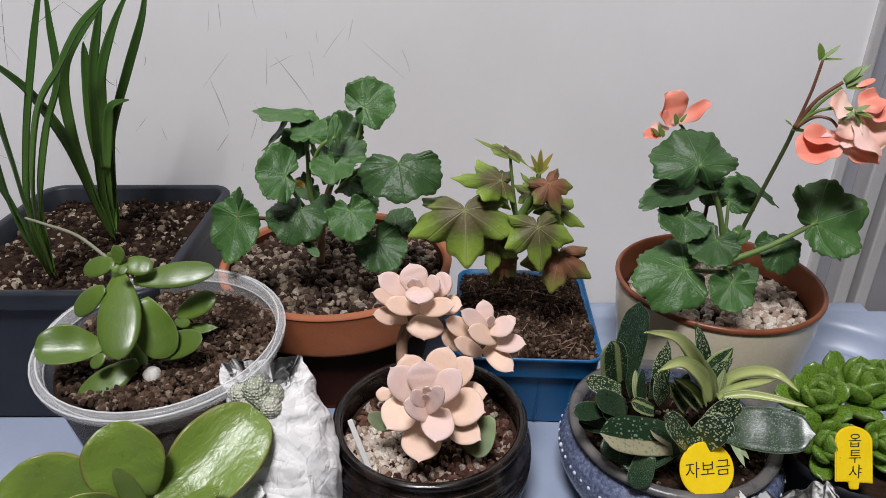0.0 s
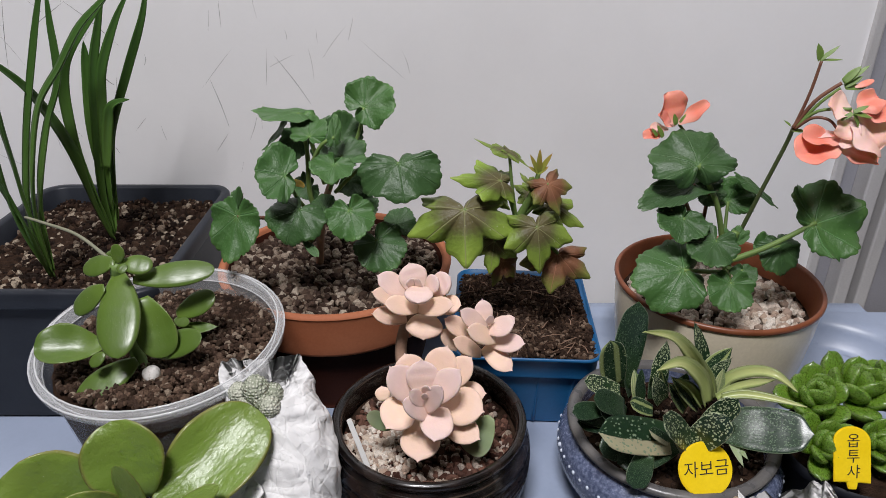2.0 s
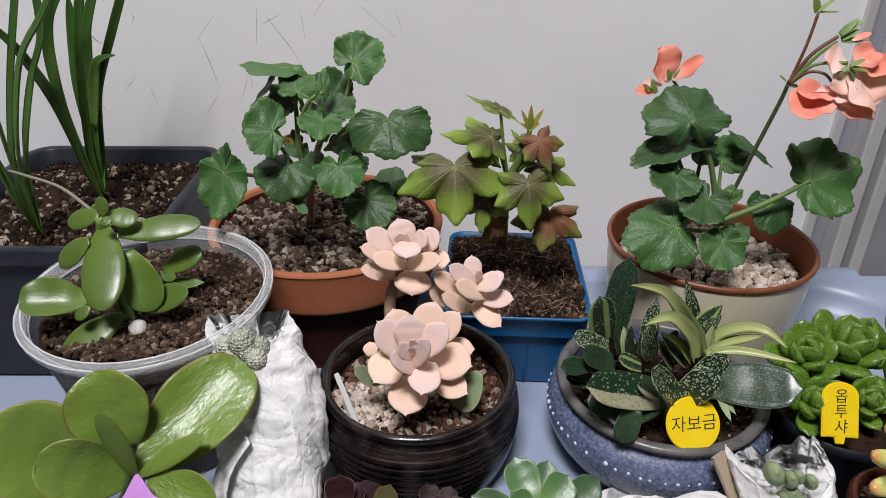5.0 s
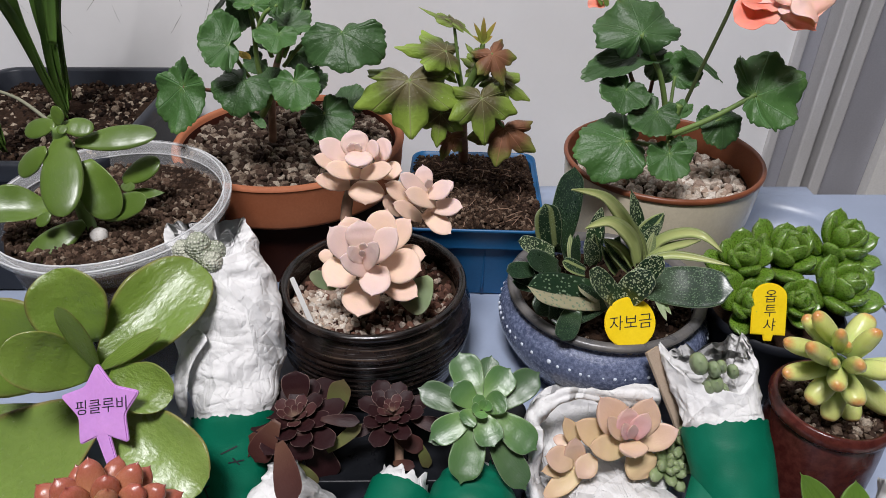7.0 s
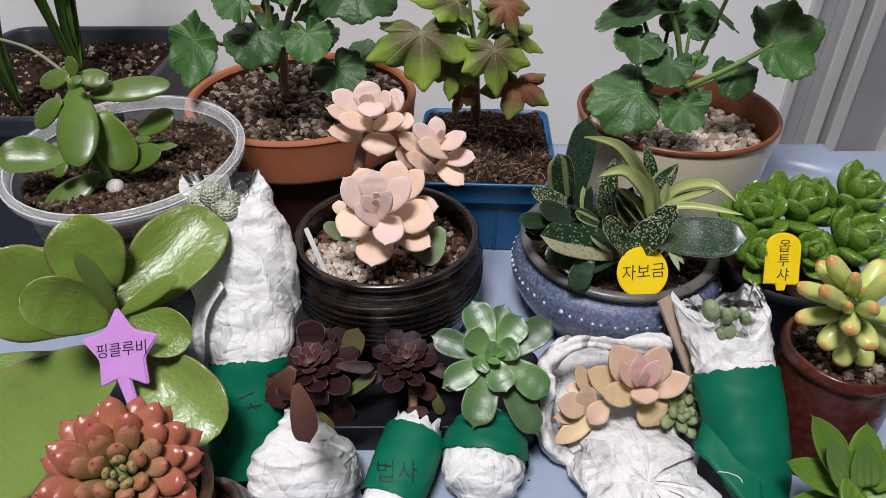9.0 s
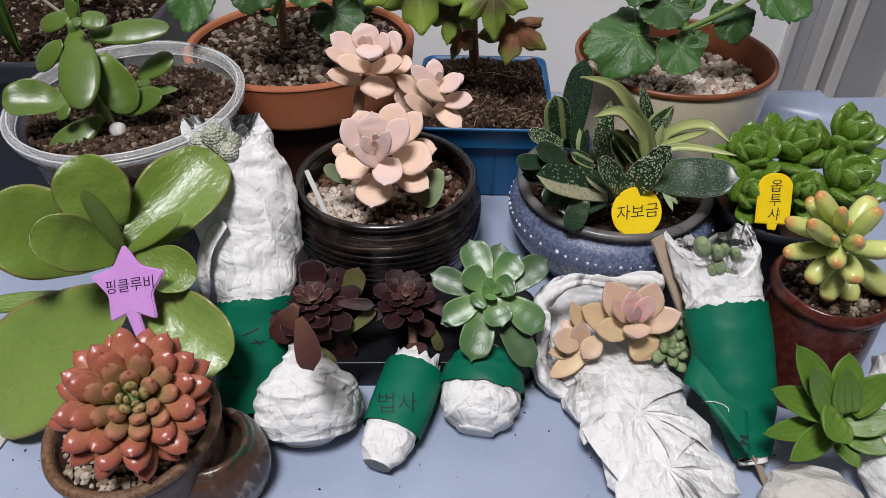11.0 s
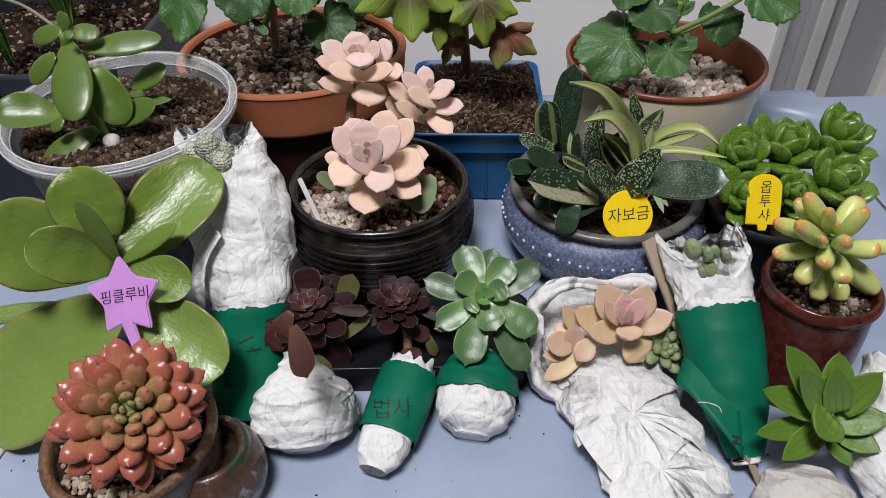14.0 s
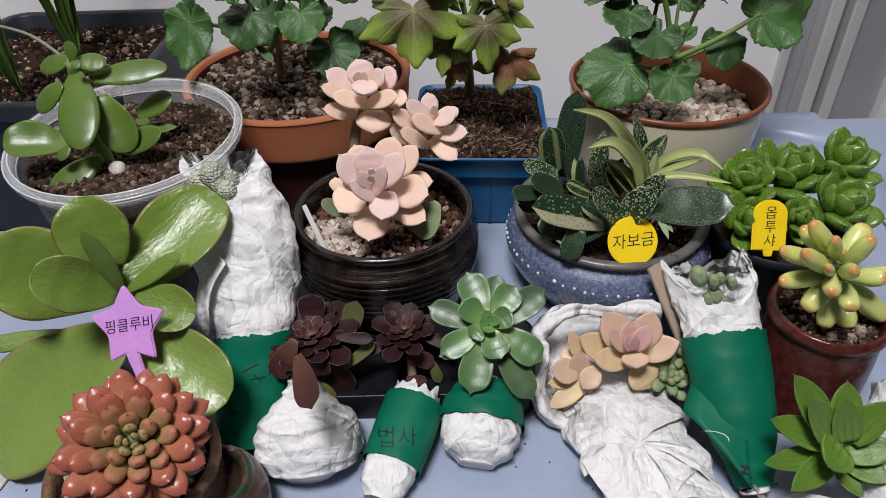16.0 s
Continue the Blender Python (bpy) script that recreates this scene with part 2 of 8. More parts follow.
JAR_GLAZE = streaked("streaked_brown_glaze")


def paper(name, a, b, scale, strength):
    """Crushed tissue: flat facets between sharp folds, and a fine fibre grain."""
    m = bpy.data.materials.new(name)
    tree, bsdf = links(m)
    c = tree.nodes.new("ShaderNodeTexCoord")
    warp = node(tree, "ShaderNodeTexNoise", Scale=30, Detail=3.0)
    tree.links.new(c.outputs["Object"], warp.inputs["Vector"])
    total = None
    for k, (f, wgt) in enumerate(((0.4, 1.0), (1.0, 0.5), (2.4, 0.22))):
        mp = tree.nodes.new("ShaderNodeVectorMath")
        mp.operation = "MULTIPLY_ADD"
        tree.links.new(warp.outputs["Color"], mp.inputs[0])
        mp.inputs[1].default_value = (0.006, 0.006, 0.006)
        tree.links.new(c.outputs["Object"], mp.inputs[2])
        turned = tree.nodes.new("ShaderNodeMapping")
        turned.inputs["Scale"].default_value = ((1.2, 1.2, 0.6), (0.8, 1.3, 0.8), (1.2, 0.8, 1.0))[k]
        turned.inputs["Rotation"].default_value = (0.3 * k, 0.9 * k, 0.5 * k)
        tree.links.new(mp.outputs[0], turned.inputs["Vector"])
        vor = node(tree, "ShaderNodeTexVoronoi", Scale=scale * f)
        tree.links.new(turned.outputs[0], vor.inputs["Vector"])
        # each facet is a plane of its own slope about its middle
        away = tree.nodes.new("ShaderNodeVectorMath")
        away.operation = "SUBTRACT"
        tree.links.new(turned.outputs[0], away.inputs[0])
        tree.links.new(vor.outputs["Position"], away.inputs[1])
        slope = tree.nodes.new("ShaderNodeVectorMath")
        slope.operation = "SUBTRACT"
        tree.links.new(vor.outputs["Color"], slope.inputs[0])
        slope.inputs[1].default_value = (0.5, 0.5, 0.5)
        lean = tree.nodes.new("ShaderNodeVectorMath")
        lean.operation = "DOT_PRODUCT"
        tree.links.new(away.outputs[0], lean.inputs[0])
        tree.links.new(slope.outputs[0], lean.inputs[1])
        h = maths(tree, "MULTIPLY", lean.outputs["Value"], scale * wgt * 2.6)
        total = h if total is None else maths(tree, "ADD", total, h)
    for k, (f, wgt) in enumerate(((0.30, 0.5), (0.75, 0.2), (1.8, 0.08))):
        turned = tree.nodes.new("ShaderNodeMapping")
        turned.inputs["Scale"].default_value = ((1.0, 1.0, 0.45), (0.5, 1.2, 1.0), (1.2, 0.6, 0.8))[k]
        turned.inputs["Rotation"].default_value = (0.4 + 0.7 * k, 0.5 * k, 0.9 * k)
        tree.links.new(c.outputs["Object"], turned.inputs["Vector"])
        n = node(tree, "ShaderNodeTexNoise", Scale=scale * f, Detail=2.0, Roughness=0.4, Distortion=0.6)
        tree.links.new(turned.outputs[0], n.inputs["Vector"])
        line = maths(tree, "MINIMUM", maths(tree, "MULTIPLY", maths(tree, "ABSOLUTE", maths(tree, "SUBTRACT", n.outputs["Fac"], 0.5)), 9.0), 1.0)
        total = maths(tree, "ADD", total, maths(tree, "MULTIPLY", line, wgt))
    fibre = noise_of(tree, 1500, 3)
    bumped(tree, bsdf, maths(tree, "ADD", total, maths(tree, "MULTIPLY", fibre, 0.03)), strength, 0.0045)
    tree.links.new(mixed(tree, noise_of(tree, 30, 4), a, b), bsdf.inputs["Base Color"])
    bsdf.inputs["Roughness"].default_value = 0.95
    bsdf.inputs["Specular IOR Level"].default_value = 0.1
    return m


TISSUE = paper("white_tissue", (0.7, 0.695, 0.69), (0.78, 0.775, 0.77), 55, 0.95)
TISSUE_OLD = paper("greyish_tissue", (0.5, 0.475, 0.44), (0.6, 0.575, 0.54), 55, 0.6)
TAPE = surface("green_cloth_tape", (0.0, 0.105, 0.056), (0.001, 0.132, 0.074), 0.5, 40, 1200, 0.3, 0.0006, spec=0.2)
CARDBOARD = surface("brown_cardboard", (0.33, 0.25, 0.18), (0.45, 0.36, 0.28), 0.9, 50, 700, 0.3)
INK = surface("black_ink", (0.01, 0.01, 0.014), (0.02, 0.02, 0.03), 0.5)
YELLOW = surface("yellow_plastic", (0.82, 0.56, 0.008), (0.88, 0.62, 0.015), 0.35, 40, 600, 0.05)
PURPLE = surface("lilac_plastic", (0.56, 0.26, 0.64), (0.62, 0.31, 0.70), 0.38, 40, 600, 0.06, sss=0.1)
WHITE_PLASTIC = surface("white_plastic", (0.72, 0.72, 0.70), (0.8, 0.8, 0.78), 0.4)
SOIL = surface("dark_potting_soil", (0.014, 0.008, 0.005), (0.05, 0.028, 0.018), 0.95, 160, 900, 0.8, 0.004, spec=0.1)
CLEAR = clear("clear_plastic", 0.16)
CLEAR_RIM = clear("clear_plastic_rim", 0.27)
CLEAR_LINE = clear("clear_plastic_lip", 0.55)
CRUMBS = grains("soil_crumbs", [(0.012, 0.006, 0.004), (0.038, 0.02, 0.012), (0.02, 0.011, 0.007), (0.03, 0.016, 0.01), (0.014, 0.008, 0.005), (0.085, 0.05, 0.032), (0.025, 0.013, 0.009), (0.06, 0.036, 0.024), (0.2, 0.15, 0.11), (0.45, 0.37, 0.28)])
PEBBLES = grains("pumice", [(0.55, 0.45, 0.36), (0.70, 0.62, 0.53), (0.32, 0.23, 0.18), (0.76, 0.70, 0.62), (0.40, 0.29, 0.22), (0.6, 0.51, 0.43)])
PEAT = grains("brown_peat", [(0.029, 0.016, 0.01), (0.072, 0.042, 0.027), (0.043, 0.024, 0.016), (0.108, 0.065, 0.042), (0.036, 0.02, 0.013), (0.058, 0.033, 0.022), (0.022, 0.012, 0.008), (0.086, 0.052, 0.034), (0.216, 0.151, 0.108)])
TUB_MIX = grains("tub_mix", [(0.041, 0.025, 0.016), (0.107, 0.066, 0.044), (0.066, 0.039, 0.027), (0.164, 0.111, 0.078), (0.049, 0.029, 0.02), (0.082, 0.049, 0.033), (0.295, 0.23, 0.172), (0.057, 0.034, 0.023), (0.131, 0.082, 0.057)])
BEIGE_GRIT = grains("beige_grit", [(0.36, 0.28, 0.2), (0.5, 0.42, 0.33), (0.25, 0.18, 0.13), (0.56, 0.49, 0.4), (0.3, 0.22, 0.16)])
AKADAMA = grains("brown_grit", [(0.06, 0.037, 0.027), (0.221, 0.166, 0.123), (0.034, 0.02, 0.014), (0.425, 0.357, 0.281), (0.085, 0.054, 0.039), (0.17, 0.123, 0.089), (0.051, 0.031, 0.023), (0.306, 0.242, 0.187)])
BARK = grains("reddish_bark_grit", [(0.06, 0.025, 0.017), (0.2, 0.1, 0.07), (0.45, 0.36, 0.28), (0.14, 0.07, 0.05), (0.45, 0.38, 0.32), (0.08, 0.04, 0.03)])


# ---- building blocks ----
def thing(name, at, label, category, group=""):
    ob = new(name)
    ob.empty_display_size = 0.02
    ob.matrix_basis = pose(*at)
    return tagged(ob, label, category, group)


def part(name, bm, material, parent=None, label="", smooth=True, shape=None):
    """Links a bmesh as one mesh object under a thing, in the thing's own coordinates."""
    if isinstance(bm, bmesh.types.BMesh):
        data = bpy.data.meshes.new(name)
        bm.to_mesh(data)
        bm.free()
    else:
        data = bm
    if material is not None and not data.materials:
        data.materials.append(material)
    if smooth:
        for p in data.polygons:
            p.use_smooth = True
    ob = new(name, data)
    ob.parent = parent
    if shape is not None:
        ob.matrix_basis = shape
    if label:
        ob["label"] = label
    return ob


def at_of(ob):
    v = ob.matrix_basis.translation.copy()
    while ob.parent:
        ob = ob.parent
        v += ob.matrix_basis.translation
    return v


def box(size, at=(0, 0, 0), bevel=0.0, seg=2):
    bm = bmesh.new()
    bmesh.ops.create_cube(bm, size=1, matrix=Matrix.Translation(at) @ Matrix.Diagonal((*size, 1)))
    if bevel:
        bmesh.ops.bevel(bm, geom=bm.edges[:], offset=bevel, segments=seg, affect="EDGES", profile=0.5)
    return bm


def grid_faces(bm, rows, closed=True, cap=False):
    """Skins rows of vertices; closed: each row is a ring."""
    n = len(rows[0])
    for a, b in zip(rows, rows[1:]):
        for i in range(n if closed else n - 1):
            j = (i + 1) % n
            bm.faces.new((a[i], a[j], b[j], b[i]))
    if cap:
        bm.faces.new(rows[0][::-1])
        bm.faces.new(rows[-1])
    return bm


def smooth_profile(points, steps=5):
    """A rounded line through profile points (Catmull-Rom)."""
    out, n = [], len(points)
    for i in range(n - 1):
        p0, p1, p2, p3 = (Vector(points[max(0, min(n - 1, k))]) for k in (i - 1, i, i + 1, i + 2))
        for s in range(steps):
            t = s / steps
            out.append(0.5 * (2 * p1 + (p2 - p0) * t + (2 * p0 - 5 * p1 + 4 * p2 - p3) * t * t + (3 * p1 - p0 - 3 * p2 + p3) * t ** 3))
    return out + [Vector(points[-1])]


def lathe(profile, seg=64, wobble=0.0, seed=0.0, rounded=0):
    bm = bmesh.new()
    pts = smooth_profile(profile, rounded) if rounded else [Vector(p) for p in profile]
    rows = []
    for r, z in pts:
        ring = []
        for i in range(seg):
            a = 2 * math.pi * i / seg
            k = 1 + wobble * noise.noise((math.cos(a) * 1.3 + seed, math.sin(a) * 1.3, z * 14))
            ring.append(bm.verts.new((max(r, 1e-4) * k * math.cos(a), max(r, 1e-4) * k * math.sin(a), z)))
        rows.append(ring)
    return grid_faces(bm, rows)


def square_ring(half, z, corner, seg=6):
    pts = []
    for cx, cy, a0 in ((1, 1, 0), (-1, 1, 90), (-1, -1, 180), (1, -1, 270)):
        for i in range(seg + 1):
            a = radians(a0 + 90 * i / seg)
            pts.append((cx * (half[0] - corner) + corner * math.cos(a), cy * (half[1] - corner) + corner * math.sin(a), z))
    return pts


def square_loft(rings):
    """A square vessel with rounded corners: rings of (half x, half y, z, corner)."""
    bm = bmesh.new()
    return grid_faces(bm, [[bm.verts.new(p) for p in square_ring((hx, hy), z, c)] for hx, hy, z, c in rings])


def tube(points, radii, seg=10, steps=6, cap=True):
    """A rounded stem through points."""
    pts = smooth_profile(points, steps)
    bm, rows, side = bmesh.new(), [], None
    for i, p in enumerate(pts):
        d = (pts[min(i + 1, len(pts) - 1)] - pts[max(i - 1, 0)]).normalized()
        side = (d.orthogonal() if side is None else side - d * side.dot(d)).normalized()
        other = d.cross(side)
        f = i / (len(pts) - 1) * (len(radii) - 1)
        k = min(int(f), len(radii) - 2)
        r = radii[k] + (radii[k + 1] - radii[k]) * (f - k)
        rows.append([bm.verts.new(p + r * (math.cos(a) * side + math.sin(a) * other)) for a in (2 * math.pi * j / seg for j in range(seg))])
    return grid_faces(bm, rows, cap=cap)


def pieces(name, places, low, high, material, label, category, rng, flat=0.75):
    """Many small stones as one object of stuff."""
    verts, faces = [], []
    phi = (1 + 5 ** 0.5) / 2
    ico = [Vector(v).normalized() for v in ((-1, phi, 0), (1, phi, 0), (-1, -phi, 0), (1, -phi, 0), (0, -1, phi), (0, 1, phi), (0, -1, -phi), (0, 1, -phi), (phi, 0, -1), (phi, 0, 1), (-phi, 0, -1), (-phi, 0, 1))]
    tri = []
    for a in range(12):
        for b in range(a + 1, 12):
            for c in range(b + 1, 12):
                if max((ico[a] - ico[b]).length, (ico[b] - ico[c]).length, (ico[a] - ico[c]).length) < 1.1:
                    tri.append((a, b, c) if (ico[b] - ico[a]).cross(ico[c] - ico[a]).dot(ico[a]) > 0 else (a, c, b))
    for p in places:
        s = low + (high - low) * rng.random() ** 2
        m = Matrix.LocRotScale(p, Euler([rng.random() * 6.3 for _ in range(3)]), (s * rng.uniform(0.8, 1.4), s, s * rng.uniform(flat * 0.8, 1.0)))
        k = len(verts)
        verts += [m @ (v * rng.uniform(0.72, 1.15)) for v in ico]
        faces += [(a + k, b + k, c + k) for a, b, c in tri]
    data = bpy.data.meshes.new(name)
    data.from_pydata(verts, [], faces)
    return tagged(part(name, data, material, smooth=False), label, category, kind="stuff")


def filled(name, centre, radius, z, low, high, count, material, label, rng, square=None, lift=0.0, category="gravel", hump=0.004):
    """Stones strewn over a pot's surface."""
    spots = []
    for _ in range(count):
        if square:
            x, y = rng.uniform(-1, 1) * square[0], rng.uniform(-1, 1) * square[1]
        else:
            a, r = rng.uniform(0, 6.283), radius * rng.random() ** 0.5
            x, y = r * math.cos(a), r * math.sin(a)
        h = hump * noise.noise((x * 30 + centre[0] * 9, y * 30, 3.1))
        spots.append(Vector((centre[0] + x, centre[1] + y, z + h + lift + rng.uniform(-0.3, 0.5) * low)))
    return pieces(name, spots, low, high, material, label, category, rng)


def soil_disc(name, centre, radius, z, label, square=None, hump=0.004):
    bm = bmesh.new()
    rows = []
    for i in range(13):
        f = i / 12
        ring = square_ring((square[0] * f + 1e-4, square[1] * f + 1e-4), 0, 0.008 * f, 8) if square else [(radius * f * math.cos(a), radius * f * math.sin(a), 0) for a in (2 * math.pi * k / 36 for k in range(36))]
        rows.append([bm.verts.new((x + centre[0], y + centre[1], z + hump * noise.noise((x * 30 + centre[0] * 9, y * 30, 3.1)) + 0.0015 * noise.noise((x * 190, y * 190, 1.0)))) for x, y, _ in ring])
    grid_faces(bm, rows)
    return tagged(part(name, bm, SOIL), label, "soil", kind="stuff")


# ---- the place ----
def slab(name, size, at, material, label, category, bevel=0.0, parent=None):
    ob = part(name, box(size, (0, 0, 0), bevel), material, parent, smooth=False, shape=pose(*at))
    return tagged(ob, label, category, kind="structure") if parent is None else ob


WALL_Y = 0.665
wall_back = slab("wall_back", (2.35, 0.03, 2.6), (-0.775, WALL_Y + 0.015, 0.4), PAINT, "white painted panel with fine dark scratches", "wall")
slab("wall_right_return", (1.6, 0.12, 2.6), (1.334, WALL_Y + 0.06, 0.4), PLASTER, "plain off-white plastered wall", "wall")
frame_ob = thing("window_1", (0.4, WALL_Y, 0.4), "grey aluminium sliding window frame with pale rails", "window frame")
frame_ob["kind"] = "structure"
for nm, x0, x1, y0, y1, mt in (("edge_strip", 0.0, 0.011, -0.004, 0.03, ALU_LIGHT), ("jamb", 0.011, 0.037, 0.016, 0.05, ALU), ("rail", 0.037, 0.052, -0.006, 0.05, ALU_LIGHT),
                               ("gasket", 0.052, 0.064, 0.022, 0.05, DARK_GAP), ("rail", 0.064, 0.078, -0.002, 0.05, ALU_LIGHT), ("stile", 0.078, 0.133, 0.012, 0.05, ALU)):
    part(nm, box((x1 - x0, y1 - y0, 2.6), ((x0 + x1) / 2, (y0 + y1) / 2, 0), 0.002), mt, frame_ob, smooth=False)
# unseen floor, ceiling and walls added round the room; walls and floor limit bounce
slab("floor", (4.2, 3.6, 0.05), (0.1, -1.05, -0.825), surface("floor_boards", (0.13, 0.085, 0.055), (0.19, 0.125, 0.08), 0.5, 8), "unseen brown wooden floor, dark to limit bounce", "floor")
slab("ceiling", (4.2, 3.6, 0.05), (0.1, -1.05, 1.725), PLASTER, "white plastered ceiling", "ceiling")
slab("wall_left", (0.05, 3.6, 2.6), (-1.95, -1.05, 0.45), BEIGE, "unseen dark beige wall added to close the room", "wall")
slab("wall_right", (0.05, 3.6, 2.6), (2.15, -1.05, 0.45), BEIGE, "unseen dark beige wall added to close the room", "wall")
slab("wall_front", (4.2, 0.05, 2.6), (0.1, -2.85, 0.45), BEIGE, "unseen dark beige wall added to close the room", "wall")

table = thing("table", (0.0, 0.26, -0.8), "white table under the plant tray", "table")
part("tabletop", box((1.15, 0.72, 0.03), (0, 0, 0.755), 0.004), WHITE_PLASTIC, table)
for x in (-0.52, 0.52):
    for y in (-0.3, 0.3):
        part("leg", box((0.04, 0.04, 0.74), (x, y, 0.37), 0.004), WHITE_PLASTIC, table)


def tray_mesh():
    """A shallow moulded tray: a low front, a raised back floor and a flange round it."""
    bm = bmesh.new()
    line = [(-0.08, 0.006), (-0.075, 0.0), (0.1, 0.0), (0.2, 0.0), (0.274, 0.0), (0.282, 0.003), (0.292, 0.016), (0.3, 0.021), (0.308, 0.022), (0.4, 0.022), (0.51, 0.022), (0.535, 0.024), (0.545, 0.03), (0.551, 0.044), (0.556, 0.05), (0.572, 0.05), (0.576, 0.046), (0.578, 0.0)]
    xs = [-0.5 + 0.0232 * i for i in range(40)]
    rows = []
    for y, z in line:
        row = []
        for x in xs:
            row.append(bm.verts.new((x, y, z)))
        rows.append(row)
    grid_faces(bm, rows, closed=False)
    return bm


tray = thing("plant_tray", (0, 0, 0), "pale blue-grey moulded plastic tray holding all the pots", "tray")
part("tray_floor", tray_mesh(), TRAY, tray)


def corner_web():
    """The flange that rounds off the tray's back corner."""
    bm = bmesh.new()
    rows = []
    for k in range(13):
        a = radians(90 * k / 12)
        cx, cy, r = 0.333, 0.463, 0.085
        ring = []
        for dr, z in ((-0.012, 0.0235), (-0.006, 0.026), (-0.001, 0.04), (0.004, 0.048), (0.012, 0.05), (0.16, 0.05)):
            px, py = cx + (r + dr) * math.cos(a), cy + (r + dr) * math.sin(a)
            ring.append(bm.verts.new((min(px, 0.52), min(py, 0.556 + (z - 0.05) * 0.1), z)))
        rows.append(ring)
    first = [bm.verts.new((v.co.x, 0.1, v.co.z)) for v in rows[0]]
    grid_faces(bm, [first] + rows, closed=False)
    return bm


part("corner_flange", corner_web(), TRAY, tray)


# ---- pots ----
def pot(name, at, body, material, label, inner=None, rim=None, rim_material=None, wobble=0.0, seg=72, rounded=4, turn=(0, 0, 0), inner_material=None):
    ob = thing(name, at, label, "plant pot")
    ob.matrix_basis = pose(*at, *turn)
    part("body", lathe(body, seg, wobble, at[0] * 50, rounded), material, ob)
    if inner:
        part("inner_wall", lathe(inner, seg, wobble, at[0] * 50, rounded), inner_material or material, ob)
    if rim:
        part("rim", lathe(rim, seg, wobble, at[0] * 50, rounded), rim_material or material, ob)
    return ob


rng = random.Random(7)
FLOOR = 0.022

pot("cream_pot", (0.223, 0.487, FLOOR), [(0.001, 0.0), (0.06, 0.0), (0.065, 0.004), (0.0735, 0.04), (0.0782, 0.08), (0.0792, 0.1005)], CREAM, "round cream glazed pot with a bare brown clay rim",
    [(0.0768, 0.102), (0.0745, 0.085), (0.068, 0.06)], [(0.0792, 0.1005), (0.0808, 0.102), (0.0808, 0.1045), (0.0792, 0.1058), (0.0776, 0.105), (0.0768, 0.102)], BROWN_RIM, inner_material=BROWN_RIM)
soil_disc("cream_pot_soil", (0.223, 0.487), 0.0735, 0.104, "dark soil under pale pumice in the cream pot")
filled("pumice_gravel", (0.223, 0.487), 0.067, 0.106, 0.0026, 0.0056, 1050, PEBBLES, "pale pinkish pumice gravel on the cream pot's soil", rng)

# the body is coloured near black for the shade under its rim
terra = pot("terracotta_pot", (-0.091, 0.523, FLOOR), [(0.001, 0.0), (0.068, 0.0), (0.072, 0.003), (0.0785, 0.03), (0.084, 0.062), (0.085, 0.066)], TERRACOTTA_SHADED, "round terracotta pot with a thick orange rim",
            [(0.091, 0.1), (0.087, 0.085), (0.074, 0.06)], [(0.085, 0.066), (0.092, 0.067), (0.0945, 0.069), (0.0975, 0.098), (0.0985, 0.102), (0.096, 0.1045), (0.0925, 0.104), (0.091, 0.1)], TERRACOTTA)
soil_disc("terracotta_pot_soil", (-0.091, 0.523), 0.089, 0.117, "dark damp soil in the terracotta pot")
filled("brown_gravel", (-0.091, 0.521), 0.087, 0.1185, 0.0024, 0.005, 1750, AKADAMA, "mixed brown and grey grit on the terracotta pot's soil", rng)

black_body = [(0.001, 0.0), (0.0515, 0.0), (0.0555, 0.003)]
for k in range(10):
    z = 0.006 + 0.005 * k
    r = 0.0575 + 0.0095 * math.sin(math.pi * min(1, (k + 1) / 10) * 0.62)
    black_body += [(r, z), (r + 0.0016, z + 0.0026)]
black_body += [(0.0655, 0.0585), (0.0625, 0.064), (0.0615, 0.066)]
pot("black_ribbed_pot", (-0.0085, 0.357, FLOOR + 0.0008), black_body, BLACK_GLAZE, "black glazed stoneware pot with turned ribs", [(0.058, 0.068), (0.059, 0.06), (0.0605, 0.05), (0.058, 0.04)],
    [(0.0615, 0.066), (0.0642, 0.0675), (0.0645, 0.0705), (0.062, 0.0725), (0.059, 0.071), (0.058, 0.068)], None, 0.012, rounded=2)
soil_disc("black_pot_soil", (-0.0085, 0.357), 0.0595, 0.074, "dark soil in the black ribbed pot")
filled("reddish_grit", (-0.008, 0.355), 0.0575, 0.0755, 0.0018, 0.0044, 1000, BARK, "reddish brown grit and pale stones in the black pot", rng)
filled("pale_grit", (-0.043, 0.34), 0.027, 0.0775, 0.0018, 0.0042, 330, PEBBLES, "pale grit heaped at the black pot's edge", rng)

blue_grey = pot("blue_glazed_pot", (0.155, 0.362, FLOOR), [(0.001, 0.0), (0.05, 0.0), (0.056, 0.004), (0.069, 0.022), (0.0745, 0.036), (0.0725, 0.048), (0.0665, 0.0545), (0.065, 0.057)], BLUE_GLAZE, "squat speckled blue glazed pot with a row of pale dots",
                [(0.061, 0.0605), (0.061, 0.05), (0.062, 0.04)], [(0.065, 0.057), (0.0685, 0.0595), (0.0695, 0.0625), (0.067, 0.0645), (0.063, 0.0635), (0.061, 0.0605)], BLUE_RIM, 0.008)
for k in range(64):
    a = 2 * math.pi * k / 64 + rng.uniform(-0.02, 0.02)
    if rng.random() < 0.12:
        continue
    bm = bmesh.new()
    bmesh.ops.create_uvsphere(bm, u_segments=6, v_segments=4, radius=rng.uniform(0.0011, 0.0019))
    r, z = 0.0735, 0.0425 + rng.uniform(-0.0006, 0.0006)
    part("dot", bm, DOT, blue_grey, shape=pose(r * math.cos(a), r * math.sin(a), z))
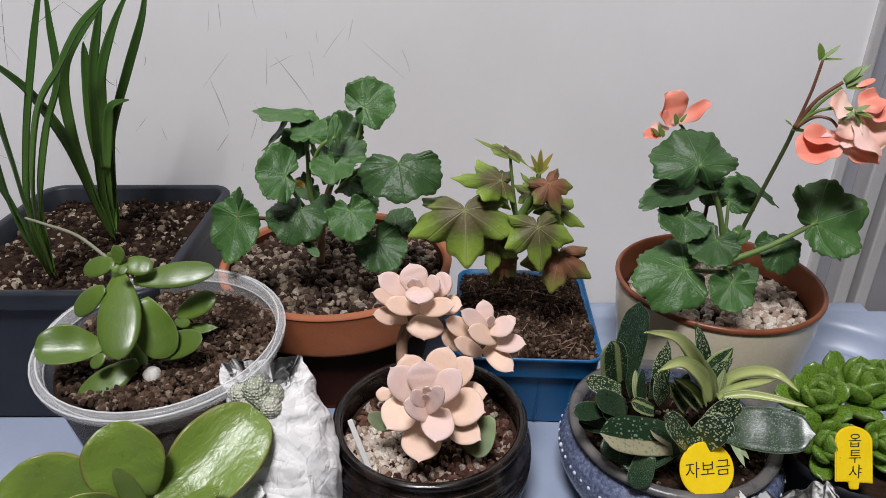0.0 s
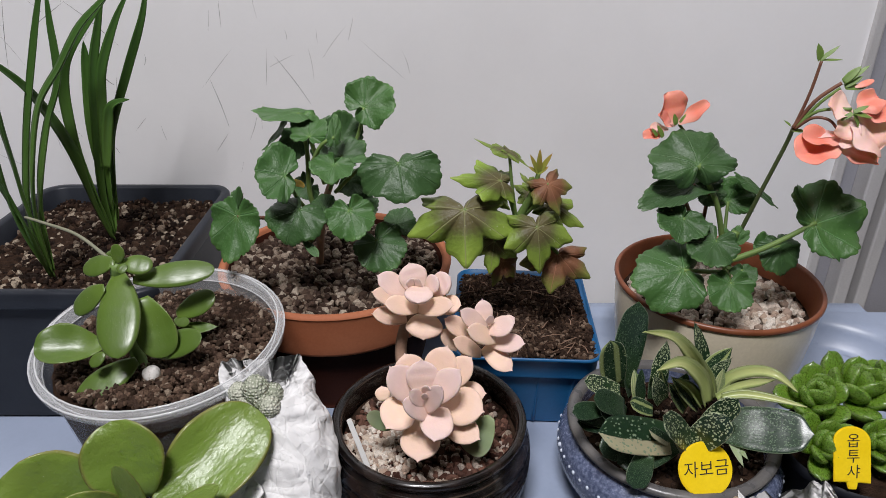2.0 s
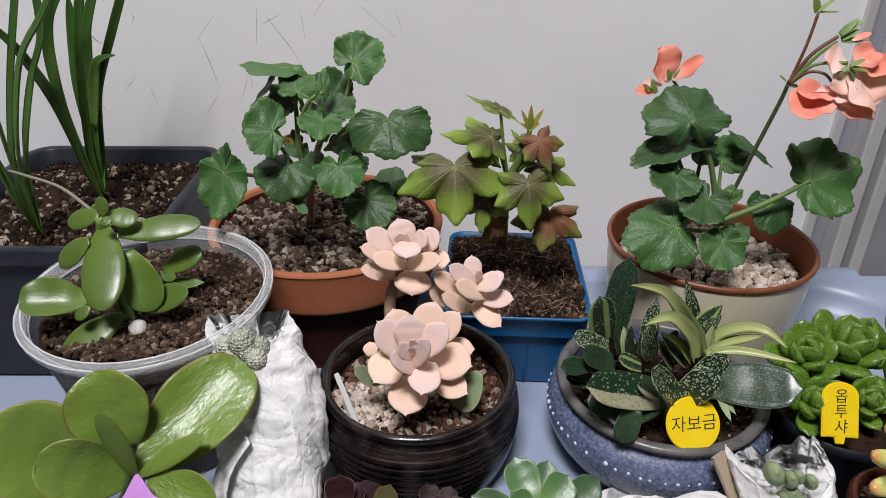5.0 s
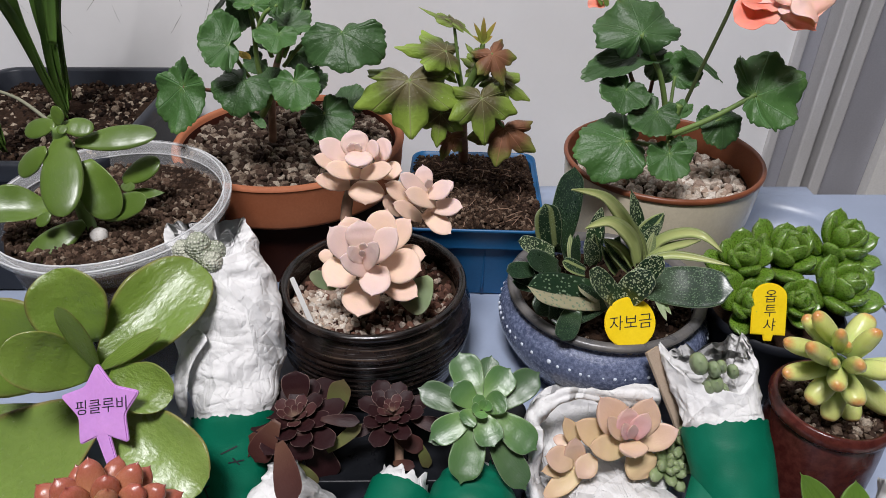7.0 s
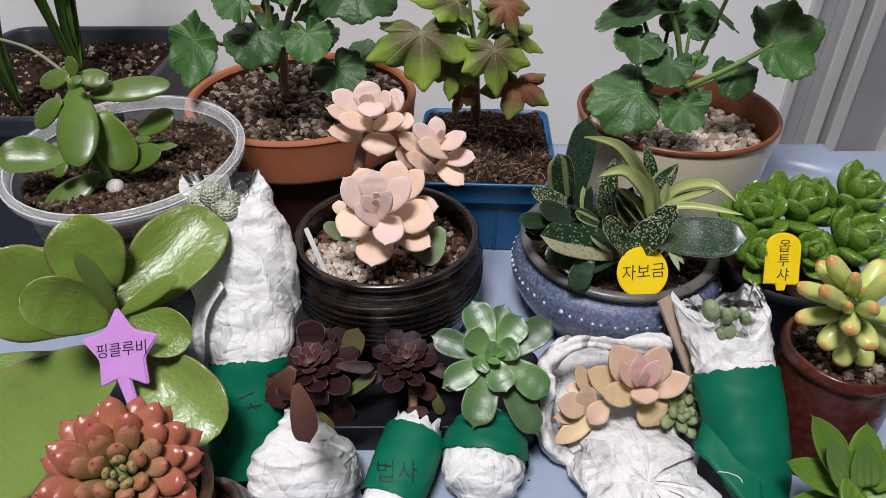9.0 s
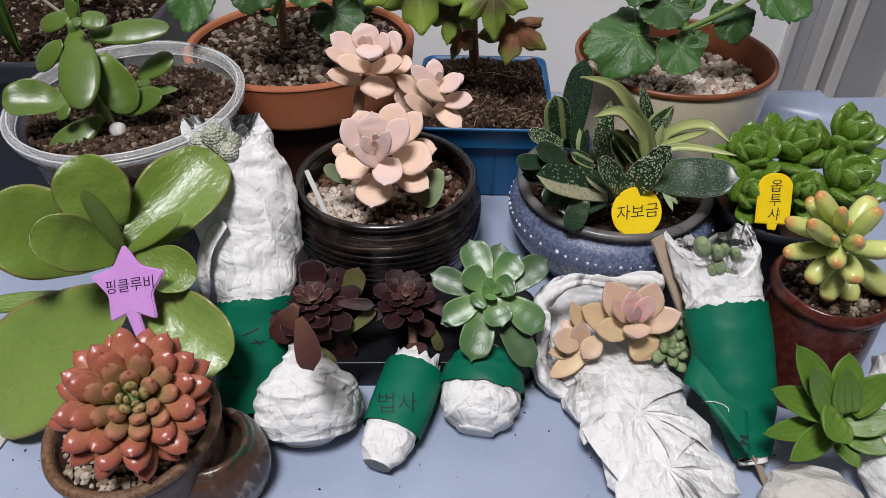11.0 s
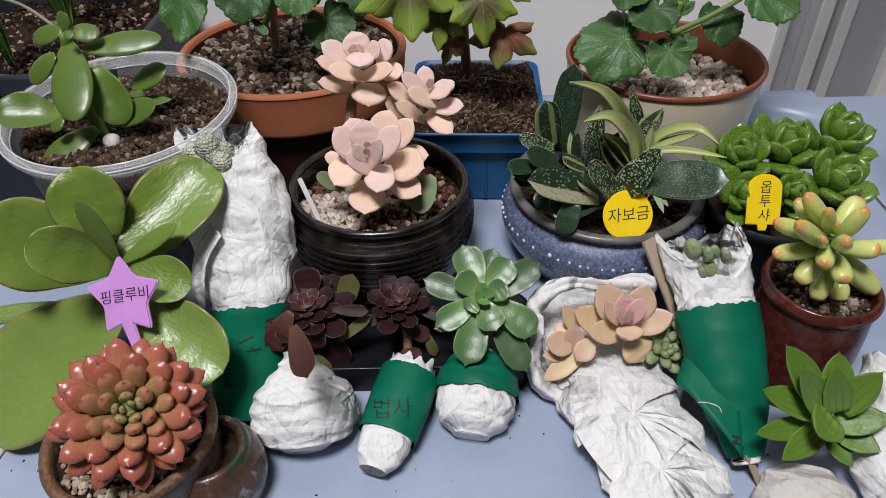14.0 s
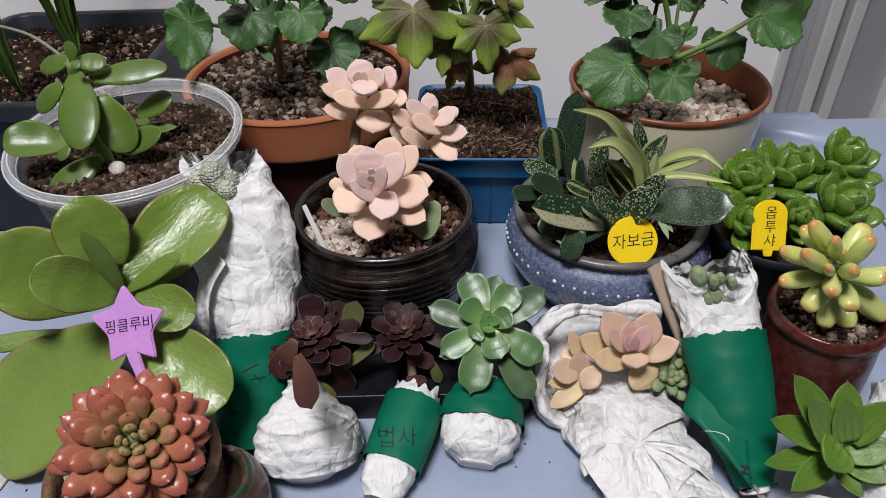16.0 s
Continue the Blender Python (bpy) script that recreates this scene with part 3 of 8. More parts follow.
soil_disc("blue_glazed_pot_soil", (0.155, 0.362), 0.0615, 0.072, "dark soil in the blue glazed pot")
filled("dark_crumbs", (0.155, 0.362), 0.059, 0.073, 0.0012, 0.003, 700, CRUMBS, "dark soil crumbs in the blue glazed pot", rng)

pot("small_black_pot", (0.268, 0.34, FLOOR), [(0.001, 0), (0.034, 0), (0.037, 0.01), (0.044, 0.052), (0.0455, 0.054), (0.0455, 0.0585), (0.0435, 0.06)], BLACK_PLASTIC, "small round black plastic nursery pot", [(0.0435, 0.06), (0.042, 0.058), (0.04, 0.04)], rounded=0)
soil_disc("small_black_pot_soil", (0.268, 0.34), 0.041, 0.07, "dark soil in the small black pot")

pot("maroon_pot", (0.265, 0.252, 0.0), [(0.001, 0), (0.029, 0), (0.0315, 0.003), (0.0335, 0.02), (0.0335, 0.05), (0.0325, 0.068), (0.0318, 0.074)], MAROON, "small maroon glazed pot with a rounded lip",
    [(0.0295, 0.083), (0.0285, 0.076), (0.029, 0.06)], [(0.0318, 0.074), (0.034, 0.077), (0.0345, 0.081), (0.0325, 0.0845), (0.0305, 0.0845), (0.0295, 0.083)], None, 0.01)
soil_disc("maroon_pot_soil", (0.265, 0.252), 0.0295, 0.076, "dark soil in the maroon pot")
filled("maroon_pot_grit", (0.265, 0.252), 0.0275, 0.0775, 0.0012, 0.0032, 330, AKADAMA, "brown grit in the maroon pot", rng)

pot("rusty_brown_pot", (-0.134, 0.172, 0.0), [(0.001, 0.0), (0.03, 0.0), (0.034, 0.003), (0.042, 0.025), (0.0445, 0.048), (0.0445, 0.052)], RUST_GLAZE, "rough rusty brown glazed pot with a speckled rim",
    [(0.0395, 0.0545), (0.0385, 0.046), (0.038, 0.036)], [(0.0445, 0.052), (0.0458, 0.054), (0.0455, 0.057), (0.043, 0.0585), (0.0405, 0.0575), (0.0395, 0.0545)], RUST_RIM, 0.02)
soil_disc("rusty_pot_soil", (-0.134, 0.172), 0.0395, 0.05, "soil in the rusty brown pot")
filled("rusty_pot_grit", (-0.134, 0.172), 0.037, 0.0515, 0.0014, 0.0028, 620, BEIGE_GRIT, "pale beige grit in the rusty brown pot", rng)
pot("streaked_glazed_pot", (-0.097, 0.172, 0.0), [(0.001, 0.0), (0.02, 0.0), (0.026, 0.004), (0.03, 0.02), (0.028, 0.033), (0.0245, 0.039)], JAR_GLAZE, "streaked brown and grey glazed jar beside the rusty pot",
    [(0.0175, 0.041), (0.0175, 0.03), (0.001, 0.028)], [(0.0245, 0.039), (0.0232, 0.0418), (0.021, 0.0432), (0.0188, 0.0428), (0.0175, 0.041)], None, 0.03)

cup = pot("clear_plastic_tub", (-0.183, 0.384, FLOOR), [(0.001, 0.0), (0.055, 0.0), (0.058, 0.003), (0.0715, 0.115), (0.0725, 0.118)], CLEAR, "clear plastic takeaway tub filled with soil",
          None, [(0.0725, 0.118), (0.0775, 0.119), (0.0785, 0.122), (0.0782, 0.1255), (0.077, 0.127), (0.0735, 0.1265), (0.0725, 0.1245), (0.0715, 0.118)], CLEAR_RIM, turn=(4, 0, 0), rounded=0)
part("soil_fill", lathe([(0.001, 0.005), (0.056, 0.006), (0.0702, 0.104), (0.069, 0.110), (0.001, 0.111)], 48, 0.01), SOIL, cup)
filled("tub_soil_crumbs", (-0.183, 0.382), 0.069, 0.1355, 0.0009, 0.0032, 3900, TUB_MIX, "dark soil crumbs with pale bits in the clear tub", rng, category="soil")
for ring_r, ring_z, thick in ((0.0782, 0.1245, 0.0007), (0.0742, 0.127, 0.0006), (0.0722, 0.1185, 0.0005)):
    part("lip", tube([(ring_r * math.cos(a), ring_r * math.sin(a), ring_z) for a in [2 * math.pi * k / 48 for k in range(49)]], [thick, thick], 6, 1), CLEAR_LINE, cup)

planter = thing("black_square_planter", (-0.302, 0.536, FLOOR), "square black plastic planter with a rolled rim", "plant pot")
part("body", square_loft([(0.001, 0.001, 0.0, 0.0005), (0.078, 0.096, 0.0, 0.012), (0.081, 0.099, 0.003, 0.014), (0.086, 0.1, 0.106, 0.018), (0.0865, 0.1005, 0.108, 0.018)]), PLANTER, planter, smooth=False)
part("rim", square_loft([(0.0865, 0.1005, 0.108, 0.018), (0.092, 0.106, 0.108, 0.021), (0.0935, 0.1075, 0.11, 0.022), (0.0935, 0.1075, 0.121, 0.022), (0.092, 0.106, 0.123, 0.021), (0.087, 0.101, 0.123, 0.018), (0.0855, 0.0995, 0.121, 0.017), (0.083, 0.097, 0.08, 0.016)]), PLANTER, planter)
soil_disc("planter_soil", (-0.302, 0.54), 0, 0.127, "dark loose potting soil in the black planter", (0.084, 0.098), 0.008)
filled("planter_crumbs", (-0.302, 0.54), 0, 0.128, 0.0013, 0.0044, 3600, CRUMBS, "dark crumbs and pale pumice on the planter's soil", rng, (0.081, 0.095), category="soil", hump=0.008)

blue_pot = thing("blue_square_pot", (0.067, 0.486, FLOOR), "square blue plastic pot with a thin flanged rim", "plant pot")
blue_pot.matrix_basis = pose(0.067, 0.486, FLOOR, 0, 0, -3)
part("body", square_loft([(0.001, 0.001, 0.0, 0.0005), (0.041, 0.051, 0.0, 0.008), (0.043, 0.053, 0.002, 0.009), (0.052, 0.064, 0.07, 0.011)]), BLUE_PLASTIC, blue_pot, smooth=False)
part("rim", square_loft([(0.052, 0.064, 0.07, 0.011), (0.056, 0.0685, 0.0708, 0.012), (0.0565, 0.069, 0.0725, 0.012), (0.0558, 0.0683, 0.0738, 0.012), (0.0548, 0.0673, 0.0736, 0.012), (0.0535, 0.066, 0.055, 0.01)]), BLUE_PLASTIC, blue_pot)
for k in range(3):
    part("rib", tube([(-0.015 + 0.024 * k, -0.0535, 0.003), (-0.016 + 0.026 * k, -0.0575, 0.035), (-0.017 + 0.028 * k, -0.0625, 0.07)], [0.0014, 0.0014], 6, 3), BLUE_PLASTIC, blue_pot)
soil_disc("blue_pot_soil", (0.067, 0.486), 0, 0.0925, "dark brown peaty soil in the blue pot", (0.0525, 0.065), 0.005)
filled("blue_pot_crumbs", (0.067, 0.486), 0, 0.0932, 0.0009, 0.0026, 4600, PEAT, "reddish brown peat crumbs in the blue pot", rng, (0.0515, 0.064), category="soil", hump=0.005)


# ---- tissue wraps ----
def crumple(p, amount, scale, along=Vector((0, 0, 1)), pleat=1.0):
    """Creases of crushed tissue: sharp ridges and valleys at three sizes, drawn out across the bundle."""
    q = p + along * (p.dot(along) * (pleat - 1.0)) + 0.004 * noise.noise_vector(p * 30)
    total = 0.0
    for k, (f, share, sharp) in enumerate(((0.3, 1.0, 2.2), (0.55, -0.6, 3.0), (0.95, 0.32, 4.0), (1.7, -0.13, 4.5), (2.9, 0.05, 5.0))):
        n = noise.noise(q * scale * f + Vector((7.3 * k, 3.1 * k, 1.7 * k)))
        total += share * (0.55 - min(1.0, abs(n) * sharp))
    return amount * total


def wrap_form(a, b, radii, flat, amount, scale, u0=0.0, u1=1.0, grow=0.0, seed=0.0, along=64, around=84, ragged=0.0, up=(0, 0, 1), closed=True, dent=0.0, open_top=0.0, cut=0.0, calm=None, pleat=1.0, bow=0.0, loose=0.0):
    """A bundle of crushed tissue about the line a-b, or a band of it between u0 and u1."""
    a, b = Vector(a), Vector(b)
    d = (b - a).normalized()
    n = (Vector(up) - d * Vector(up).dot(d)).normalized()
    s = d.cross(n)
    bm, rows = bmesh.new(), []
    for i in range(along + 1):
        ring = []
        for j in range(around):
            an = 2 * math.pi * j / around
            u = u0 + (u1 - u0) * i / along
            if loose and 0 < i < along:
                an += loose * rng.uniform(-0.42, 0.42) * 2 * math.pi / around
                u += loose * rng.uniform(-0.42, 0.42) * (u1 - u0) / along
            if ragged:
                w = ragged * (noise.noise((math.cos(an) * 5 + seed, math.sin(an) * 5, 2.0)) + 0.5 * noise.noise((math.cos(an) * 14 + seed, math.sin(an) * 14, 5.0)))
                u += w * (i / along if u1 < 1 else 1 - i / along) + 0.3 * w * (1 - i / along if u1 < 1 else i / along)
            if open_top and u > 0.8:
                u += open_top * ((u - 0.8) / 0.2) * (noise.noise((math.cos(an) * 3 + seed, math.sin(an) * 3, 4.0)) + 0.15 * noise.noise((math.cos(an) * 11 + seed, math.sin(an) * 11, 4.0)))
            if cut and u > 0.6:
                u -= cut * (u - 0.6) / 0.4 * max(0.0, math.sin(an) + 0.25)
            f = max(0.0, min(1.0, u)) * (len(radii) - 1)
            k = min(int(f), len(radii) - 2)
            w = f - k
            w = w * w * (3 - 2 * w)
            r = radii[k] + (radii[k + 1] - radii[k]) * w
            p = a.lerp(b, u) + Vector((bow * math.sin(math.pi * max(0.0, min(1.0, u))), 0, 0))
            out = math.cos(an) * s + math.sin(an) * n * flat
            c = crumple(p + out * r + Vector((seed, 0, 0)), amount, scale, d, pleat) * min(1, r / 0.012)
            if calm and calm[0] - 0.02 < u < calm[1] + 0.02:
                c *= 0.25
            ring.append(bm.verts.new(p + out * (r + grow + c)))
        rows.append(ring)
    if closed:
        for row, way in ((rows[0], -1), (rows[-1], 1)):
            mid = sum((v.co for v in row), Vector()) / around
            hub = bm.verts.new(mid - d * dent * way)
            for j in range(around):
                k = (j + 1) % around
                bm.faces.new((row[k], row[j], hub) if way < 0 else (row[j], row[k], hub))
    return grid_faces(bm, rows)


def bundle(name, label, a, b, radii, flat=1.0, amount=0.005, scale=60, tape=None, seed=0.0, material=None, ragged=0.05, up=(0, 0, 1), dent=0.0, open_top=0.0, cut=0.0, pleat=1.0, bow=0.0, facets=None):
    base = Vector(a)
    ob = thing(name, base, label, "wrapped plant root", "tissue-wrapped cuttings")
    lo, hi = Vector(a) - base, Vector(b) - base
    part("tissue", wrap_form(lo, hi, radii, flat, amount, scale, seed=seed, up=up, dent=dent, open_top=open_top, cut=cut, calm=tape, pleat=pleat, along=facets[0] if facets else 110, around=facets[1] if facets else 130, bow=bow, loose=0.8 if facets else 0.0), material or TISSUE, ob, smooth=facets is None)
    if tape:
        part("tape_band", wrap_form(lo, hi, radii, flat, amount * 0.9, scale, tape[0], tape[1], 0.0022, seed, 44, 110, ragged, up, False, calm=tape, pleat=pleat, bow=bow), TAPE, ob, "torn green cloth tape")
    return ob


def rolled_edge(points, radius, seed):
    """A loosely rolled and crushed edge of tissue along a line."""
    pts = smooth_profile([Vector(p) for p in points], 9)
    bm, rows, around = bmesh.new(), [], 22
    for i, p in enumerate(pts):
        d = (pts[min(i + 1, len(pts) - 1)] - pts[max(i - 1, 0)]).normalized()
        n = (Vector((0, 0, 1)) - d * d.z).normalized()
        s = d.cross(n)
        ring = []
        for j in range(around):
            a = 2 * math.pi * j / around
            out = math.cos(a) * s + 1.25 * math.sin(a) * n
            r = radius * (0.85 + 0.35 * noise.noise((i * 0.16, seed, 0))) * (1 + 0.22 * math.sin(3 * a + i * 0.2))
            q = p + out * r
            ring.append(bm.verts.new(q + out * crumple(q + Vector((seed, 0, 0)), 0.0028, 75)))
        rows.append(ring)
    return grid_faces(bm, rows, cap=True)


def star_fold(centre, radius, count, lift, seed):
    """A crushed sheet: sectors about a centre, each tucked under the next one, all of one piece."""
    bm, c = bmesh.new(), Vector(centre)
    local = random.Random(seed)
    turns = sorted(2 * math.pi * (k + local.uniform(-0.3, 0.3)) / count for k in range(count))
    columns = []
    for k, a in enumerate(turns):
        b = turns[(k + 1) % count] + (2 * math.pi if k == count - 1 else 0) + 0.14
        high = lift * local.uniform(0.7, 1.4)
        for j in range(6):
            g = j / 5
            an = a + (b - a) * g
            column = []
            for i in range(1, 8):
                f = i / 7
                reach = radius * f * (1.0 + 0.5 * abs(math.sin(an))) * (1 + 0.08 * math.sin(5 * an + seed))
                z = high * (1 - g) * min(1.0, 2.5 * f) - 0.0085 * f ** 2.2 + 0.0011 * local.uniform(-1, 1)
                column.append(bm.verts.new(c + Vector((reach * math.cos(an), reach * math.sin(an), z))))
            columns.append(column)
    hub = bm.verts.new(c)
    for k, column in enumerate(columns):
        after = columns[(k + 1) % len(columns)]
        bm.faces.new((hub, column[0], after[0]))
        for i in range(6):
            bm.faces.new((column[i], column[i + 1], after[i + 1], after[i]))
    return bm


tall = bundle("tall_tissue_bundle", "tall crumpled white tissue bundle bound with green tape at its foot", (-0.0935, 0.22, 0.006), (-0.1105, 0.345, 0.15), [0.018, 0.0195, 0.0205, 0.0215, 0.0235, 0.027, 0.031, 0.033, 0.033, 0.0315, 0.029, 0.024], 0.7, 0.0042, 32, (0.0, 0.37), 1.0, ragged=0.012, dent=0.035, open_top=0.015, cut=0.12, pleat=2.1, bow=0.013)
bundle("tissue_ball", "white tissue ball round the roots of a dark rosette", (-0.05, 0.2, 0.002), (-0.054, 0.236, 0.05), [0.014, 0.028, 0.032, 0.032, 0.029, 0.021, 0.013, 0.009], 1.0, 0.0024, 55, None, 2.0, pleat=2.2)
roll = bundle("taped_tissue_roll", "white tissue roll with a green tape band and dark handwriting", (-0.0068, 0.175, 0.0125), (0.0162, 0.243, 0.026), [0.008, 0.0135, 0.0155, 0.0162, 0.0168, 0.0172, 0.0172, 0.0172, 0.015], 0.85, 0.002, 70, (0.3, 0.9), 3.0, ragged=0.02, dent=0.012, open_top=0.12)
bundle("taped_tissue_ball", "white tissue ball capped with torn green tape", (0.051, 0.2, 0.009), (0.06, 0.25, 0.03), [0.011, 0.021, 0.0245, 0.025, 0.0235, 0.019, 0.01], 0.95, 0.0019, 60, (0.46, 0.99), 4.0, ragged=0.09, pleat=1.8)
parcel = bundle("flat_tissue_parcel", "large flattened tissue parcel under a pinkish rosette", (0.168, 0.146, 0.011), (0.132, 0.262, 0.012), [0.024, 0.03, 0.032, 0.033, 0.034, 0.035, 0.034, 0.028], 0.42, 0.0085, 50, None, 5.0, facets=(17, 30))
part("rolled_edge", rolled_edge([(0.0039, 0.126, 0.0543), (-0.0239, 0.128, 0.0532), (-0.0496, 0.126, 0.0577), (-0.066, 0.12, 0.0529), (-0.0751, 0.114, 0.0448), (-0.072, 0.106, 0.031), (-0.0754, 0.097, 0.0147), (-0.0662, 0.086, 0.0012), (-0.048, 0.076, -0.002)], 0.0052, 3.0), TISSUE, parcel)
part("folded_sheet", star_fold((-0.0203, 0.055, 0.016), 0.031, 9, 0.0052, 4), TISSUE, parcel, smooth=False)
part("folded_sheet", star_fold((-0.0123, 0.018, 0.014), 0.026, 8, 0.0045, 9), TISSUE, parcel, smooth=False)
part("tissue_bowl", wrap_form((-0.03, 0.132, -0.01), (-0.033, 0.119, 0.017), [0.034, 0.042, 0.047, 0.049, 0.0475], 1.0, 0.003, 50, seed=5.5, up=(0, 1, 0), dent=0.014, open_top=0.07, along=110, around=130), TISSUE, parcel)
taped = bundle("green_taped_bundle", "torn tissue bundle bound in green tape with dark handwriting", (0.213, 0.178, 0.008), (0.2, 0.292, 0.096), [0.008, 0.012, 0.017, 0.02, 0.022, 0.023, 0.024, 0.0265, 0.029, 0.03], 0.8, 0.0036, 50, (0.03, 0.64), 6.0, ragged=0.015, dent=0.035, open_top=0.05, cut=0.2)
bundle("loose_tissue_bundle", "greyish crumpled tissue under a green pointed rosette", (0.229, 0.136, 0.002), (0.241, 0.17, 0.014), [0.018, 0.026, 0.027, 0.024, 0.012], 0.7, 0.0045, 60, None, 7.0, TISSUE_OLD, facets=(14, 24))
bundle("small_tissue_bundle", "pale crumpled tissue bundle leaning on the maroon pot", (0.288, 0.146, 0.006), (0.3, 0.212, 0.06), [0.018, 0.024, 0.024, 0.023, 0.018], 0.75, 0.003, 50, None, 8.0, TISSUE, dent=0.01, open_top=0.04)
bundle("hidden_tissue_bundle", "white tissue round the foot of the large jade plant", (-0.262, 0.282, 0.004), (-0.205, 0.275, 0.03), [0.012, 0.022, 0.026, 0.026, 0.02, 0.012], 0.8, 0.004, 60, None, 9.0)
dish = thing("black_plastic_dish", (0.0, 0.277, 0.0), "low black plastic dish in front of the ribbed pot", "dish")
part("dish_body", square_loft([(0.001, 0.001, 0.0225, 0.0005), (0.088, 0.027, 0.0225, 0.01), (0.094, 0.033, 0.0245, 0.012), (0.096, 0.035, 0.0255, 0.013), (0.0965, 0.0355, 0.024, 0.013), (0.094, 0.033, 0.0, 0.012)]), DISH, dish)


# ---- leaves ----
LEAF_KINDS = {
    # widest place, base width, tip sharpness, thickness, cupping, tip point, share of the thickness above
    "jade": (0.60, 0.22, 0.42, 0.13, 0.2, 0.0, 0.7),
    "oval": (0.55, 0.30, 0.5, 0.20, 0.0, 0.0),
    "thin": (0.66, 0.2, 0.45, 0.09, 0.04, 0.02),
    "lance": (0.36, 0.74, 0.95, 0.26, 0.12, 0.03, 0.5),
    "strap": (0.55, 0.7, 0.36, 0.13, 0.09, 0.02),
    "bean": (0.62, 0.66, 0.34, 0.88, -0.02, 0.0),
    "bead": (0.6, 0.5, 0.5, 0.7, -0.03, 0.05),
    "ghost": (0.56, 0.5, 0.82, 0.40, 0.07, 0.03, 0.5),
    "obtusa": (0.58, 0.6, 0.66, 0.6, 0.04, 0.04, 0.6),
    "aeon": (0.72, 0.3, 0.4, 0.08, 0.1, 0.04, 0.5),
    "echev": (0.66, 0.32, 0.5, 0.16, 0.12, 0.06, 0.4),
    "boat": (0.5, 0.46, 0.95, 0.46, 0.11, 0.03, 0.35),
    "ruby": (0.58, 0.56, 0.72, 0.62, 0.0, 0.02),
    "petal": (0.62, 0.2, 0.4, 0.04, 0.2, 0.0),
}
CACHE = {}


def leaf_mesh(kind, bend, bumpy):
    """A leaf 1 long along y and 1 wide, its z in units of its width."""
    key = (kind, round(bend, 1), bumpy)
    if key in CACHE:
        return CACHE[key]
    wide, base, sharp, thick, cup, point, above = (LEAF_KINDS[kind] + (1.0,))[:7]
    bm = bmesh.new()
    uv_layer = bm.loops.layers.uv.new("UVMap")
    where, rows = {}, []
    n, m = 18, 16
    for i in range(n + 1):
        u = 1 - (1 - i / n) ** 1.35
        if u < wide:
            f = u / wide
            w = base + (1 - base) * math.sin(f * math.pi / 2) ** 0.9
        else:
            f = (u - wide) / (1 - wide)
            w = max(0.0, 1 - f ** 2.0) ** sharp if sharp < 1 else (1 - f) ** (sharp * 0.8) * (1 - 0.1 * f) + 0.0
        if point and u > 0.9:
            w = max(w * (1 - (u - 0.9) / 0.1) ** 0.5, 0.0)
        w = max(w, 0.012)
        mid = key[1] * (u * u) + (0.0 if not bumpy else 0.02 * noise.noise((u * 5, bumpy, 0)))
        body = thick * (0.55 + 0.45 * math.sin(math.pi * min(1, u * 1.05)) ** 0.6) * min(1.0, w * 1.25 + 0.1)
        ring = []
        for j in range(m):
            a = 2 * math.pi * j / m
            c, s = math.cos(a), math.sin(a)
            x = 0.5 * w * c
            z = 0.5 * body * (abs(s) ** 0.8) * (above if s > 0 else -1.15) + cup * (2 * x) ** 2 + mid
            if bumpy:
                x += 0.012 * noise.noise((u * 4, c * 2, bumpy)) * (0 if i == 0 else 1)
                z += 0.012 * noise.noise((u * 6, c * 2, bumpy + 5))
            if kind == "jade":
                z += 0.05 * noise.noise((u * 2.5, x * 2.5, bumpy)) + 0.05 * abs(2 * x) ** 3 * math.sin(u * 8 + bumpy * 2)
            if kind == "petal":
                z += 0.2 * noise.noise((u * 2.4, x * 2.6, bumpy)) + 0.12 * abs(2 * x) ** 2 * math.sin(u * 7 + bumpy)
                x *= 1 + 0.12 * math.sin(u * 9 + bumpy * 2)
            v = bm.verts.new((x, u + (point * 0.5 if i == n else 0), z))
            where[v] = ((c + 1) / 2, u)
            ring.append(v)
        rows.append(ring)
    grid_faces(bm, rows, cap=True)
    for f in bm.faces:
        for loop in f.loops:
            loop[uv_layer].uv = where[loop.vert]
    bmesh.ops.recalc_face_normals(bm, faces=bm.faces[:])
    data = bpy.data.meshes.new(kind)
    bm.to_mesh(data)
    bm.free()
    for p in data.polygons:
        p.use_smooth = True
    CACHE[key] = data
    return data


